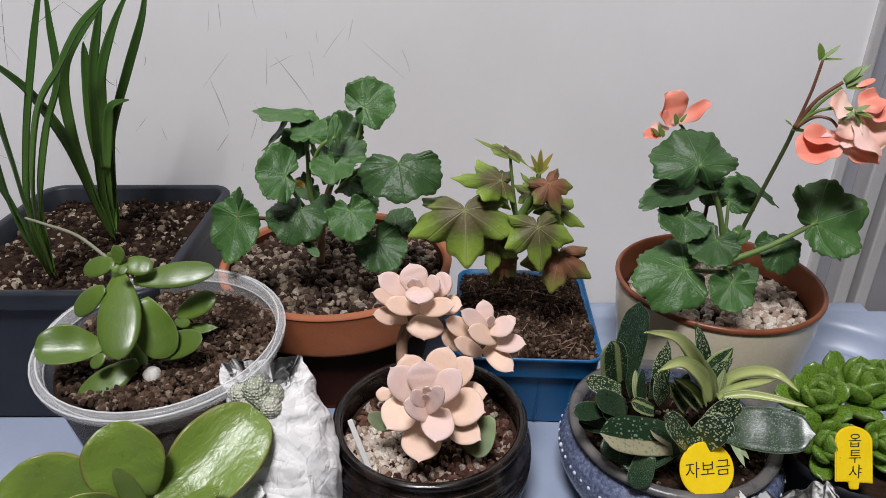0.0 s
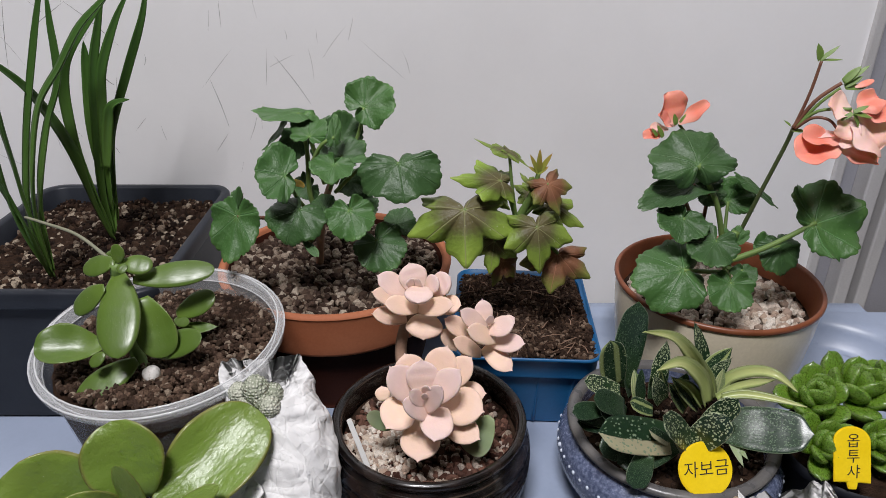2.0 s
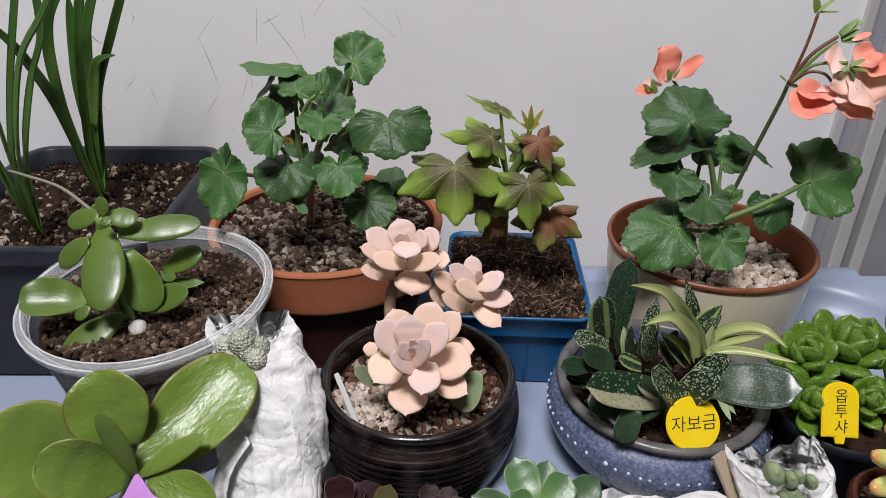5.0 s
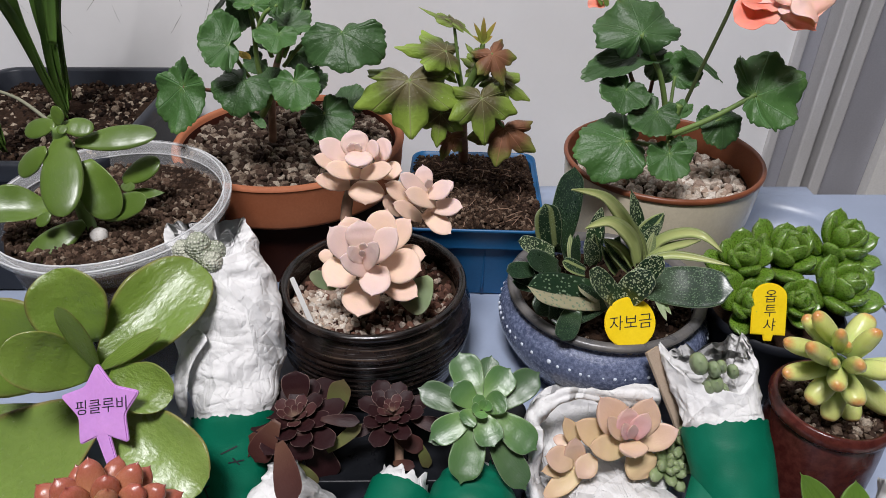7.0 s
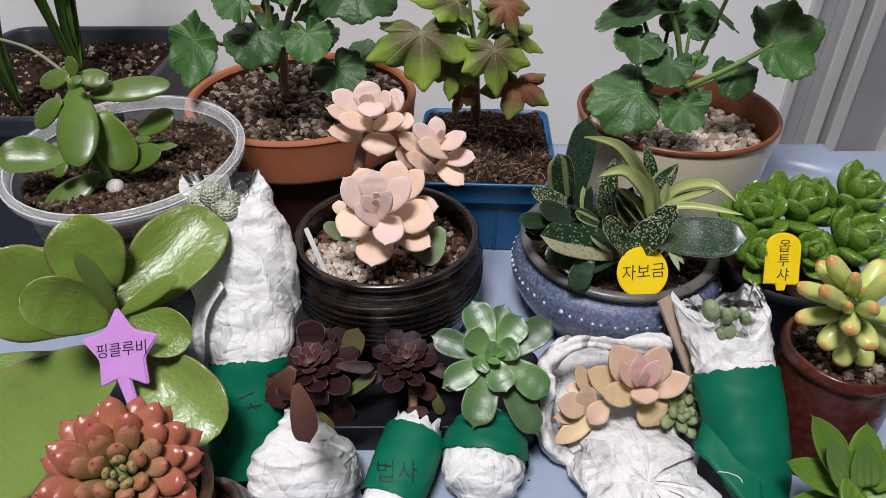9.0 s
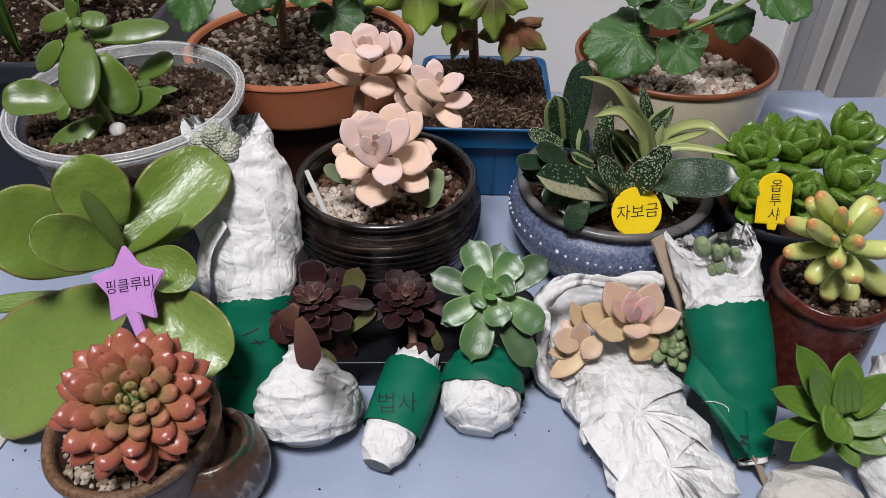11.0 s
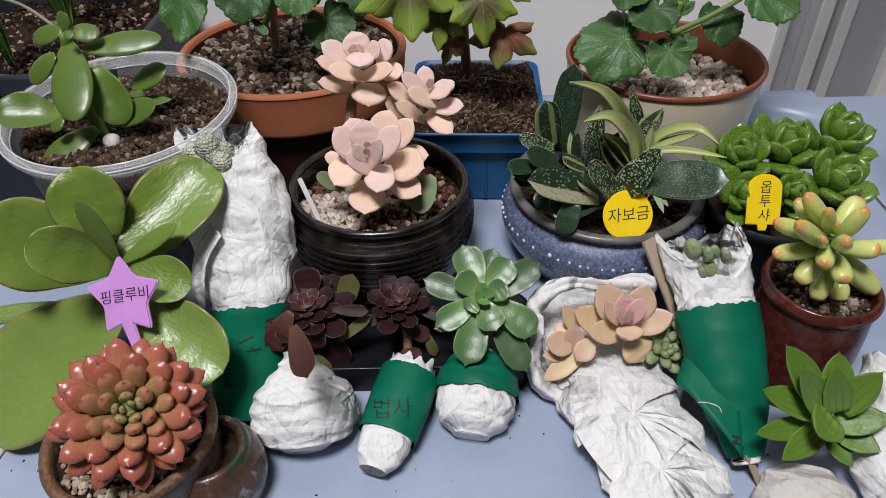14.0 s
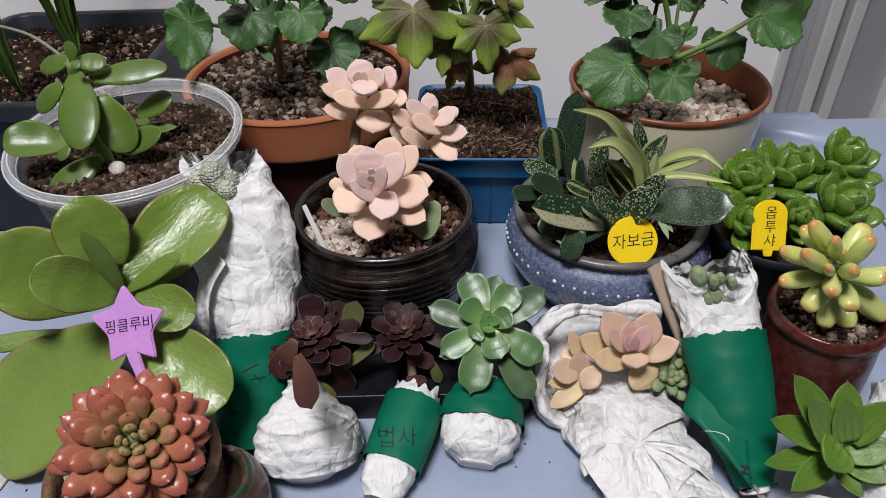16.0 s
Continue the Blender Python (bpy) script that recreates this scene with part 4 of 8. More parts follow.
def blade_mesh(kind, variant):
    """A round pelargonium blade: its stalk meets it at the origin, the middle lobe ends at y = 1."""
    key = (kind, variant)
    if key in CACHE:
        return CACHE[key]
    rnd = random.Random(variant * 17 + len(kind))
    bm = bmesh.new()
    uv_layer = bm.loops.layers.uv.new("UVMap")
    where = {}
    rings, spokes = 10, 132
    ph = rnd.uniform(0, 6)

    def reach(a):
        # a: angle from the middle lobe, -pi to pi, with the notch at the far side
        back = abs(a) / math.pi
        if kind == "ivy":
            saw = abs(((a * 2.75 / math.pi + 0.5) % 1.0) - 0.5) * 2
            r = (0.56 + 0.44 * (1 - saw) ** 0.9) * (1 - 0.22 * back)
            r *= 1 + 0.035 * math.cos(a * 16.5) + 0.02 * math.cos(a * 9 + ph)
        else:
            lobe = abs(math.cos(a * 3.5)) ** 0.6
            r = (0.87 + 0.1 * lobe) * (1 - 0.4 * back ** 1.6) + 0.05 * abs(math.cos(a * 14 + ph)) ** 0.7 + 0.03 * math.sin(a * 2 + ph)
        if back > 0.9:
            r *= 1 - 0.8 * ((back - 0.9) / 0.1) ** 1.3
        return r

    top, bottom = [], []
    for i in range(rings + 1):
        f = i / rings
        ra, rb = [], []
        for j in range(spokes):
            a = -math.pi + 2 * math.pi * (j + 0.5) / spokes
            r = f * reach(a) + 0.004
            x, y = math.sin(a) * r, math.cos(a) * r * (1.0 if abs(a) < math.pi / 2 else 0.62)
            ruffle = 0.09 * f ** 3 * math.sin(a * 7 + ph) + 0.11 * f * f * math.sin(a * 3 + 2 * ph)
            crease = -0.03 * f * abs(math.sin(a * 3.5)) ** 1.2 * (1 - 0.4 * f) + 0.015 * f
            z = 0.15 * f * f * (0.7 if variant % 3 else -1.2) + ruffle + crease + 0.03 * noise.noise((x * 5, y * 5, variant))
            if kind == "ivy":
                z = -0.22 * f * f + 0.6 * ruffle + crease
            for ring, dz in ((ra, 0.008), (rb, -0.008)):
                v = bm.verts.new((x, y, z + dz))
                where[v] = (0.5 + x * 0.5, 0.5 + y * 0.5)
                ring.append(v)
        top.append(ra)
        bottom.append(rb)
    grid_faces(bm, top)
    grid_faces(bm, bottom)
    grid_faces(bm, [top[-1], bottom[-1]])
    bm.faces.new(top[0])
    bm.faces.new(bottom[0])
    for fc in bm.faces:
        for loop in fc.loops:
            loop[uv_layer].uv = where[loop.vert]
    bmesh.ops.recalc_face_normals(bm, faces=bm.faces[:])
    data = bpy.data.meshes.new(kind)
    bm.to_mesh(data)
    bm.free()
    for p in data.polygons:
        p.use_smooth = True
    CACHE[key] = data
    return data


def placed(base, tip, width, up, roll=0.0, parent=None, depth=None):
    b, t = Vector(base), Vector(tip)
    d = t - b
    length = d.length
    d.normalize()
    n = Vector(up) - d * Vector(up).dot(d)
    n = n.normalized() if n.length > 1e-4 else d.orthogonal().normalized()
    if roll:
        n = Matrix.Rotation(radians(roll), 3, d) @ n
    s = d.cross(n)
    k = width if depth is None else depth
    m = Matrix(((s.x * width, d.x * length, n.x * k, b.x), (s.y * width, d.y * length, n.y * k, b.y), (s.z * width, d.z * length, n.z * k, b.z), (0, 0, 0, 1)))
    return Matrix.Translation(-at_of(parent)) @ m if parent else m


SEEN_UP = Vector((0, -0.62, 0.78))


def leaf(plant, kind, base, tip, width, material, up=SEEN_UP, roll=0.0, bend=0.0, name="leaf", label=""):
    """One thick leaf from base to tip."""
    length = (Vector(tip) - Vector(base)).length
    data = leaf_mesh(kind, bend * length / width, rng.randint(1, 3))
    return own_material(part(name, data, None, plant, label, smooth=False, shape=placed(base, tip, width, up, roll, plant)), material)


def own_material(ob, material):
    if not ob.data.materials:
        ob.data.materials.append(material)
    ob.material_slots[0].link = "OBJECT"
    ob.material_slots[0].material = material
    return ob


def blade(plant, kind, base, tip, width, material, up=SEEN_UP, roll=0.0, variant=None, name="leaf"):
    """One flat lobed leaf, its stalk at base and its middle lobe ending at tip."""
    v = rng.randint(0, 5) if variant is None else variant
    return own_material(part(name, blade_mesh(kind, v), None, plant, smooth=False, shape=placed(base, tip, width * (0.6 if kind == "ivy" else 0.57), up, roll, plant)), material)


def stalk(plant, points, r0, r1, material, name="stalk", seg=8):
    o = at_of(plant)
    return part(name, tube([Vector(p) - o for p in points], [r0, (r0 + r1) / 2, r1], seg), material, plant)


def ribbon(plant, points, width, material, thick=0.0012, name="leaf"):
    """A long strap leaf through points, keeled along its middle."""
    o = at_of(plant)
    pts = smooth_profile([Vector(p) - o for p in points], 7)
    bm = bmesh.new()
    uv_layer = bm.loops.layers.uv.new("UVMap")
    where, rows = {}, []
    for i, p in enumerate(pts):
        f = i / (len(pts) - 1)
        d = (pts[min(i + 1, len(pts) - 1)] - pts[max(i - 1, 0)]).normalized()
        n = (SEEN_UP + Vector((0.5 * math.sin(3 * f + points[0][0] * 90), 0, 0)))
        n = (n - d * n.dot(d)).normalized()
        s = d.cross(n)
        w = width * 0.5 * (0.75 + 0.25 * math.sin(math.pi * min(1, f * 1.3))) * (1 if f < 0.7 else max(0.08, 1 - ((f - 0.7) / 0.3) ** 1.5))
        row = []
        for x, z in ((-1, 0.9), (-0.5, 0.25), (0, 0), (0.5, 0.25), (1, 0.9), (0.5, -0.35), (0, -0.9), (-0.5, -0.35)):
            v = bm.verts.new(p + s * w * x + n * (0.25 * w * z + (thick if z > 0 else -thick) * 0.4))
            where[v] = ((x + 1) / 2, f)
            row.append(v)
        rows.append(row)
    grid_faces(bm, rows, cap=True)
    for fc in bm.faces:
        for loop in fc.loops:
            loop[uv_layer].uv = where[loop.vert]
    bmesh.ops.recalc_face_normals(bm, faces=bm.faces[:])
    return part(name, bm, material, plant)


def rosette(plant, centre, axis, radius, kind, count, material, width=0.42, turn=0.0, rise=(8, 78), inner=0.28, bend=0.1, squash=1.0, drop=0.0, materials=None, jitter=0.08, hub=0.05, dome=0.0, even=False, heart=None):
    """Leaves in a spiral about an axis: the outer ones long and low, the inner ones short and steep."""
    axis = Vector(axis).normalized()
    east = Vector((1, 0, 0)) - axis * axis.x
    east.normalize()
    north = axis.cross(east)
    centre = Vector(centre)
    for k in range(count):
        f = k / max(1, count - 1)
        a = turn + k * 2.39996 + rng.uniform(-jitter, jitter)
        lift = radians(rise[0] + (rise[1] - rise[0]) * f ** 1.15 + rng.uniform(-3, 3))
        rho = (1 - f) ** 0.55 if even else 1 - f
        if even:
            lift = radians(rise[1] + (rise[0] - rise[1]) * rho + rng.uniform(-3, 3))
        size = radius * (1 + (inner - 1) * f ** 0.85) * rng.uniform(0.94, 1.06)
        out = math.cos(a) * east + math.sin(a) * north * squash
        way = (out * math.cos(lift) + axis * math.sin(lift)).normalized()
        base = centre + axis * (drop * (f - 1) + dome * (1 - rho * rho if even else f)) + out * radius * hub * rho
        up = axis * math.cos(lift) - out * math.sin(lift)
        leaf(plant, kind, base, base + way * size, size * width * (1 + 0.25 * f), heart if heart and f > 0.62 else material, up, bend=bend * (1 - 0.4 * f))


G = foliage("jade_green", (0.105, 0.165, 0.023), (0.128, 0.203, 0.028), (0.148, 0.21, 0.037), 0.31, rim=(0.88, (0.2, 0.10, 0.045)), coat=0.06, sss=0.12, pits=0.7, mottled=0.8, each=0.5, spec=0.6, dust=0.5)
G_PALE = foliage("pale_jade_green", (0.13, 0.19, 0.04), (0.165, 0.245, 0.052), (0.185, 0.255, 0.065), 0.28, rim=(0.88, (0.22, 0.12, 0.05)), coat=0.15, sss=0.1, pits=0.5, mottled=0.6, each=0.2, spec=0.5, dust=0.5)
G_TUB = foliage("kalanchoe_green", (0.12, 0.19, 0.03), (0.08, 0.138, 0.02), (0.075, 0.125, 0.022), 0.33, rim=(0.9, (0.12, 0.16, 0.045)), coat=0.06, sss=0.1, pits=0.1, mottled=0.4, each=0.65, dust=0.5)
PEL = foliage("pelargonium_green", (0.09, 0.18, 0.04), (0.037, 0.088, 0.025), (0.043, 0.104, 0.03), 0.42, veins=0.85, sss=0.0, each=0.5, spec=0.4, mottled=0.5, zone=[(0.0, (0.12, 0.24, 0.06)), (0.12, (0.046, 0.108, 0.029)), (0.6, (0.034, 0.084, 0.024)), (0.88, (0.045, 0.108, 0.03)), (0.985, (0.09, 0.19, 0.055))], dust=0.5)
PEL_PALE = foliage("fresh_pelargonium_green", (0.104, 0.221, 0.0455), (0.042, 0.115, 0.030), (0.05, 0.13, 0.036), 0.42, veins=0.9, sss=0.0, each=0.45, spec=0.4, mottled=0.5, zone=[(0.0, (0.17, 0.28, 0.07)), (0.16, (0.05, 0.118, 0.026)), (0.88, (0.055, 0.13, 0.03)), (0.985, (0.11, 0.22, 0.06))], dust=0.5)
IVY = foliage("zoned_ivy_leaf", (0.184, 0.253, 0.0575), (0.12, 0.12, 0.045), (0.2, 0.32, 0.04), 0.45, spec=0.3, veins=0.7, sss=0.0, each=0.3, zone=[(0.0, (0.19, 0.22, 0.055)), (0.08, (0.105, 0.085, 0.036)), (0.30, (0.09, 0.075, 0.032)), (0.42, (0.1, 0.12, 0.03)), (0.58, (0.18, 0.28, 0.035)), (0.9, (0.27, 0.4, 0.05))], dust=0.5)
IVY_RED = foliage("reddish_ivy_leaf", (0.2, 0.14, 0.05), (0.2, 0.075, 0.04), (0.16, 0.22, 0.035), 0.5, spec=0.25, veins=0.5, sss=0.0, each=0.2, zone=[(0.0, (0.26, 0.12, 0.06)), (0.5, (0.15, 0.07, 0.036)), (0.7, (0.14, 0.15, 0.035)), (0.95, (0.16, 0.24, 0.04))])
YOUNG = foliage("young_yellow_leaf", (0.2, 0.3, 0.05), (0.3, 0.28, 0.05), (0.45, 0.22, 0.06), 0.45)
STEM = surface("green_stalk", (0.12, 0.2, 0.05), (0.17, 0.26, 0.07), 0.5, 60)
STEM_DARK = surface("dark_green_stalk", (0.045, 0.065, 0.022), (0.07, 0.09, 0.03), 0.5, 60)
STEM_RED = surface("red_stalk", (0.13, 0.05, 0.035), (0.2, 0.09, 0.05), 0.5, 60)
STEM_DRY = surface("dry_stalk", (0.16, 0.17, 0.11), (0.26, 0.25, 0.18), 0.7, 60)
STEM_WOOD = surface("woody_stem", (0.2, 0.12, 0.08), (0.32, 0.2, 0.14), 0.8, 120, 600, 0.5)
PETAL = foliage("salmon_petal", (0.85, 0.50, 0.42), (0.85, 0.24, 0.17), (0.84, 0.30, 0.23), 0.5, sss=0.15, each=0.15)
PETAL_PALE = foliage("pale_pink_petal", (0.85, 0.62, 0.55), (0.86, 0.55, 0.47), (0.85, 0.40, 0.30), 0.5, sss=0.25, each=0.15)
GRASS = foliage("strap_leaf", (0.1485, 0.27, 0.054), (0.046, 0.108, 0.019), (0.038, 0.095, 0.019), 0.35, sss=0.0, each=0.4)
PINK = foliage("powdery_pink_leaf", (0.74, 0.55, 0.44), (0.73, 0.54, 0.48), (0.66, 0.50, 0.48), 0.55, rim=(0.92, (0.78, 0.60, 0.54)), sss=0.1, each=0.25, mottled=0.35, spec=0.3, tip_from=0.5)
PEACH = foliage("powdery_peach_leaf", (0.76, 0.58, 0.42), (0.76, 0.55, 0.42), (0.72, 0.51, 0.43), 0.55, rim=(0.92, (0.78, 0.60, 0.5)), sss=0.1, each=0.28, mottled=0.35, spec=0.3, tip_from=0.5)
PINK_GREEN = foliage("grey_green_leaf", (0.22, 0.27, 0.13), (0.2, 0.26, 0.14), (0.26, 0.27, 0.17), 0.6, sss=0.15)
LILAC = foliage("peach_lilac_leaf", (0.64, 0.5, 0.31), (0.62, 0.43, 0.3), (0.52, 0.34, 0.28), 0.4, rim=(0.86, (0.54, 0.36, 0.28)), sss=0.1, each=0.3, tip_from=0.5)
LILAC_OUTER = foliage("yellowish_peach_leaf", (0.62, 0.50, 0.27), (0.64, 0.48, 0.28), (0.56, 0.36, 0.24), 0.45, rim=(0.86, (0.5, 0.33, 0.2)), sss=0.1, each=0.35, tip_from=0.5)
LILAC_HEART = foliage("pink_heart_leaf", (0.72, 0.36, 0.36), (0.7, 0.42, 0.4), (0.62, 0.42, 0.34), 0.5, sss=0.1, each=0.2)
ECHEV = foliage("echeveria_green", (0.19, 0.31, 0.09), (0.078, 0.165, 0.052), (0.052, 0.115, 0.045), 0.32, rim=(0.94, (0.26, 0.32, 0.19)), coat=0.06, sss=0.1, each=0.4, tip_from=0.6, pits=0.15)
ECHEV_OUT = foliage("dark_echeveria_green", (0.12, 0.2, 0.065), (0.055, 0.11, 0.042), (0.042, 0.085, 0.038), 0.34, rim=(0.94, (0.22, 0.27, 0.18)), coat=0.04, sss=0.05, each=0.4, tip_from=0.6, pits=0.15)
ECHEV_HEART = foliage("fresh_echeveria_green", (0.2, 0.36, 0.1), (0.13, 0.27, 0.085), (0.11, 0.22, 0.075), 0.35, rim=(0.88, (0.34, 0.42, 0.24)), sss=0.1, each=0.2)
AEON = foliage("dark_aeonium", (0.08, 0.04, 0.033), (0.025, 0.0075, 0.0085), (0.02, 0.006, 0.0075), 0.5, rim=(0.95, (0.32, 0.22, 0.19)), sss=0.0, each=0.4, spec=0.2, coat=0.0, mottled=0.12)
AEON_HEART = foliage("pale_aeonium_heart", (0.28, 0.2, 0.14), (0.075, 0.03, 0.028), (0.055, 0.018, 0.02), 0.5, rim=(0.88, (0.42, 0.31, 0.26)), sss=0.0, each=0.3, spec=0.22, mottled=0.15)
AEON_BRONZE = foliage("bronze_red_aeonium", (0.11, 0.05, 0.028), (0.055, 0.018, 0.014), (0.032, 0.0095, 0.0095), 0.5, rim=(0.95, (0.16, 0.08, 0.065)), sss=0.0, each=0.3, spec=0.22)
AEON_GREEN = foliage("olive_aeonium", (0.14, 0.15, 0.045), (0.10, 0.105, 0.035), (0.075, 0.05, 0.025), 0.45, rim=(0.94, (0.16, 0.09, 0.06)), sss=0.0, each=0.35, spec=0.3)
RUBY = foliage("ruby_leaf", (0.46, 0.28, 0.12), (0.33, 0.085, 0.058), (0.11, 0.012, 0.01), 0.27, coat=0.12, sss=0.15, each=0.3, mottled=0.15, tip_from=0.95)
RUBY_MID = foliage("bronze_ruby_leaf", (0.46, 0.45, 0.19), (0.35, 0.14, 0.08), (0.16, 0.014, 0.01), 0.27, coat=0.12, sss=0.12, each=0.3, mottled=0.15, tip_from=0.93)
RUBY_HEART = foliage("green_ruby_leaf", (0.33, 0.42, 0.16), (0.32, 0.25, 0.11), (0.22, 0.03, 0.02), 0.28, coat=0.1, sss=0.12, tip_from=0.93)
SEDUM = foliage("jelly_bean_leaf", (0.42, 0.54, 0.2), (0.58, 0.6, 0.2), (0.55, 0.15, 0.045), 0.3, coat=0.15, sss=0.2, each=0.12, tip_from=0.88)
OBTUSA = foliage("obtusa_leaf", (0.34, 0.5, 0.06), (0.21, 0.38, 0.04), (0.17, 0.3, 0.06), 0.28, coat=0.12, sss=0.4, each=0.4, pits=0.12, mottled=0.4, rim=(0.95, (0.36, 0.5, 0.18)), tip_from=0.6)
OBTUSA.node_tree.nodes["Principled BSDF"].inputs["Transmission Weight"].default_value = 0.45
HAWORTHIA = foliage("haworthia_leaf", (0.19, 0.3, 0.055), (0.11, 0.205, 0.028), (0.075, 0.14, 0.022), 0.36, rim=(0.96, (0.16, 0.24, 0.07)), sss=0.25, each=0.45, pits=0.25, stripes=(4.2, (0.085, 0.165, 0.022)), spec=0.3)
GAST = foliage("spotted_gasteria", (0.035, 0.075, 0.025), (0.011, 0.033, 0.014), (0.011, 0.032, 0.015), 0.3, rim=(0.94, (0.4, 0.46, 0.3)), spots=(11.0, 0.46, (0.52, 0.58, 0.36), 1.8), sss=0.05, coat=0.15, mottled=0.08)
GAST_DARK = foliage("dark_gasteria", (0.03, 0.06, 0.022), (0.011, 0.031, 0.014), (0.013, 0.035, 0.017), 0.3, rim=(0.95, (0.3, 0.38, 0.25)), spots=(26.0, 0.4, (0.1, 0.155, 0.09), 1.6), sss=0.05, coat=0.15, mottled=0.08)
GAST_HALF = foliage("half_cream_gasteria", (0.03, 0.07, 0.025), (0.012, 0.034, 0.015), (0.012, 0.034, 0.015), 0.32, spots=(10.0, 0.36, (0.3, 0.4, 0.26), 2.2), band=(0.62, (0.62, 0.56, 0.36), True), sss=0.1)
GAST_CREAM = foliage("cream_gasteria", (0.3, 0.38, 0.15), (0.46, 0.50, 0.25), (0.4, 0.46, 0.24), 0.35, band=(0.66, (0.05, 0.12, 0.04)), stripes=(4.3, (0.09, 0.19, 0.06)), spots=(13.0, 0.3, (0.5, 0.54, 0.34), 2.2), sss=0.15)
GAST_STRIPE = foliage("striped_gasteria", (0.2, 0.28, 0.07), (0.46, 0.5, 0.2), (0.5, 0.5, 0.26), 0.32, band=(0.74, (0.02, 0.05, 0.02)), rim=(0.4, (0.015, 0.045, 0.015)), stripes=(1.5, (0.3, 0.38, 0.12)), sss=0.05, each=0.4)
GAST_SPLIT = foliage("split_gasteria", (0.02, 0.05, 0.02), (0.013, 0.036, 0.016), (0.012, 0.034, 0.015), 0.3, stripes=(1.6, (0.36, 0.42, 0.16)), rim=(0.93, (0.4, 0.46, 0.3)), spots=(14.0, 0.3, (0.42, 0.5, 0.28), 2.0), sss=0.05, each=0.3, coat=0.1)
CACTUS = woolly("woolly_cactus", 0.6)
CACTUS_PALE = woolly("pale_woolly_cactus", 0.95)
PALE_GREEN = foliage("pale_green_bead", (0.24, 0.3, 0.15), (0.27, 0.34, 0.18), (0.24, 0.30, 0.17), 0.5, sss=0.2)
MOSS = foliage("green_bead", (0.2, 0.27, 0.12), (0.24, 0.31, 0.15), (0.25, 0.3, 0.16), 0.42, sss=0.2)
YOUNG_GREEN = foliage("bud_green", (0.12, 0.2, 0.04), (0.15, 0.24, 0.05), (0.13, 0.2, 0.05), 0.45)


def knob(plant, at, radius, material):
    """A woolly cactus head with spiny warts."""
    bm = bmesh.new()
    bmesh.ops.create_icosphere(bm, subdivisions=4, radius=radius)
    for v in bm.verts:
        d = v.co.normalized()
        wart = max(0.0, math.sin(d.x * 16) * math.sin(d.y * 16) * math.sin(d.z * 16 + 1))
        v.co += d * radius * (0.16 * wart + 0.05 * noise.noise(d * 6))
        v.co.z *= 1.15
    return part("head", bm, material, plant, shape=Matrix.Translation(Vector(at) - at_of(plant)))
YELLOW_LEAF = foliage("yellowed_leaf", (0.5, 0.35, 0.05), (0.6, 0.42, 0.06), (0.5, 0.3, 0.05), 0.5)


ribbon(tall, [(-0.1, 0.277, 0.112), (-0.11, 0.272, 0.098), (-0.1155, 0.266, 0.08), (-0.117, 0.262, 0.06)], 0.013, TISSUE, 0.0006, "hanging_sheet")


# ---- plants: the back row ----

geranium = thing("pelargonium_plant", (-0.1035, 0.5, 0.113), "leafy green pelargonium growing in the terracotta pot", "plant", "potted plants")
blade(geranium, "zonal", (-0.031, 0.46, 0.2332), (-0.0265, 0.44, 0.2127), 0.0598, PEL, variant=0)
stalk(geranium, [(-0.0838, 0.5, 0.1953), (-0.0582, 0.48, 0.2237), (-0.031, 0.46, 0.2332)], 0.0017, 0.0013, STEM, "leaf_stalk", 7)
blade(geranium, "zonal", (-0.1112, 0.455, 0.226), (-0.1312, 0.452, 0.2313), 0.0445, PEL_PALE, (-0.05, -0.7, 0.7), variant=1)
stalk(geranium, [(-0.0992, 0.5, 0.1685), (-0.1064, 0.47, 0.2008), (-0.1112, 0.455, 0.226)], 0.0017, 0.0013, STEM, "leaf_stalk", 7)
blade(geranium, "zonal", (-0.1475, 0.45, 0.1969), (-0.1528, 0.437, 0.1672), 0.0372, PEL_PALE, variant=2)
stalk(geranium, [(-0.1082, 0.5, 0.1685), (-0.131, 0.47, 0.1861), (-0.1475, 0.45, 0.1969)], 0.0017, 0.0013, STEM_RED, "leaf_stalk", 7)
blade(geranium, "zonal", (-0.1502, 0.455, 0.1955), (-0.1462, 0.462, 0.2151), 0.0123, PEL, (0.7, -0.5, 0.5), variant=0)
blade(geranium, "zonal", (-0.1037, 0.455, 0.1996), (-0.1133, 0.438, 0.183), 0.0456, PEL, variant=3)
stalk(geranium, [(-0.0976, 0.49, 0.1682), (-0.1037, 0.455, 0.1996)], 0.0017, 0.0013, STEM, "leaf_stalk", 7)
blade(geranium, "zonal", (-0.0664, 0.45, 0.201), (-0.0608, 0.435, 0.1846), 0.0371, PEL_PALE, variant=4)
stalk(geranium, [(-0.0906, 0.49, 0.1731), (-0.0664, 0.45, 0.201)], 0.0017, 0.0013, STEM, "leaf_stalk", 7)
blade(geranium, "zonal", (-0.0487, 0.46, 0.1722), (-0.0366, 0.447, 0.1544), 0.0413, PEL, (0.1, -0.7, 0.7), variant=5)
stalk(geranium, [(-0.087, 0.495, 0.1708), (-0.0695, 0.48, 0.173), (-0.0487, 0.46, 0.1722)], 0.0017, 0.0013, STEM, "leaf_stalk", 7)
blade(geranium, "zonal", (-0.0583, 0.5, 0.2627), (-0.0375, 0.507, 0.2765), 0.0400, PEL_PALE, (0.15, -0.72, 0.68), variant=1)
stalk(geranium, [(-0.0833, 0.5, 0.2024), (-0.0646, 0.5, 0.2389), (-0.0583, 0.5, 0.2627)], 0.0017, 0.0013, STEM, "leaf_stalk", 7)
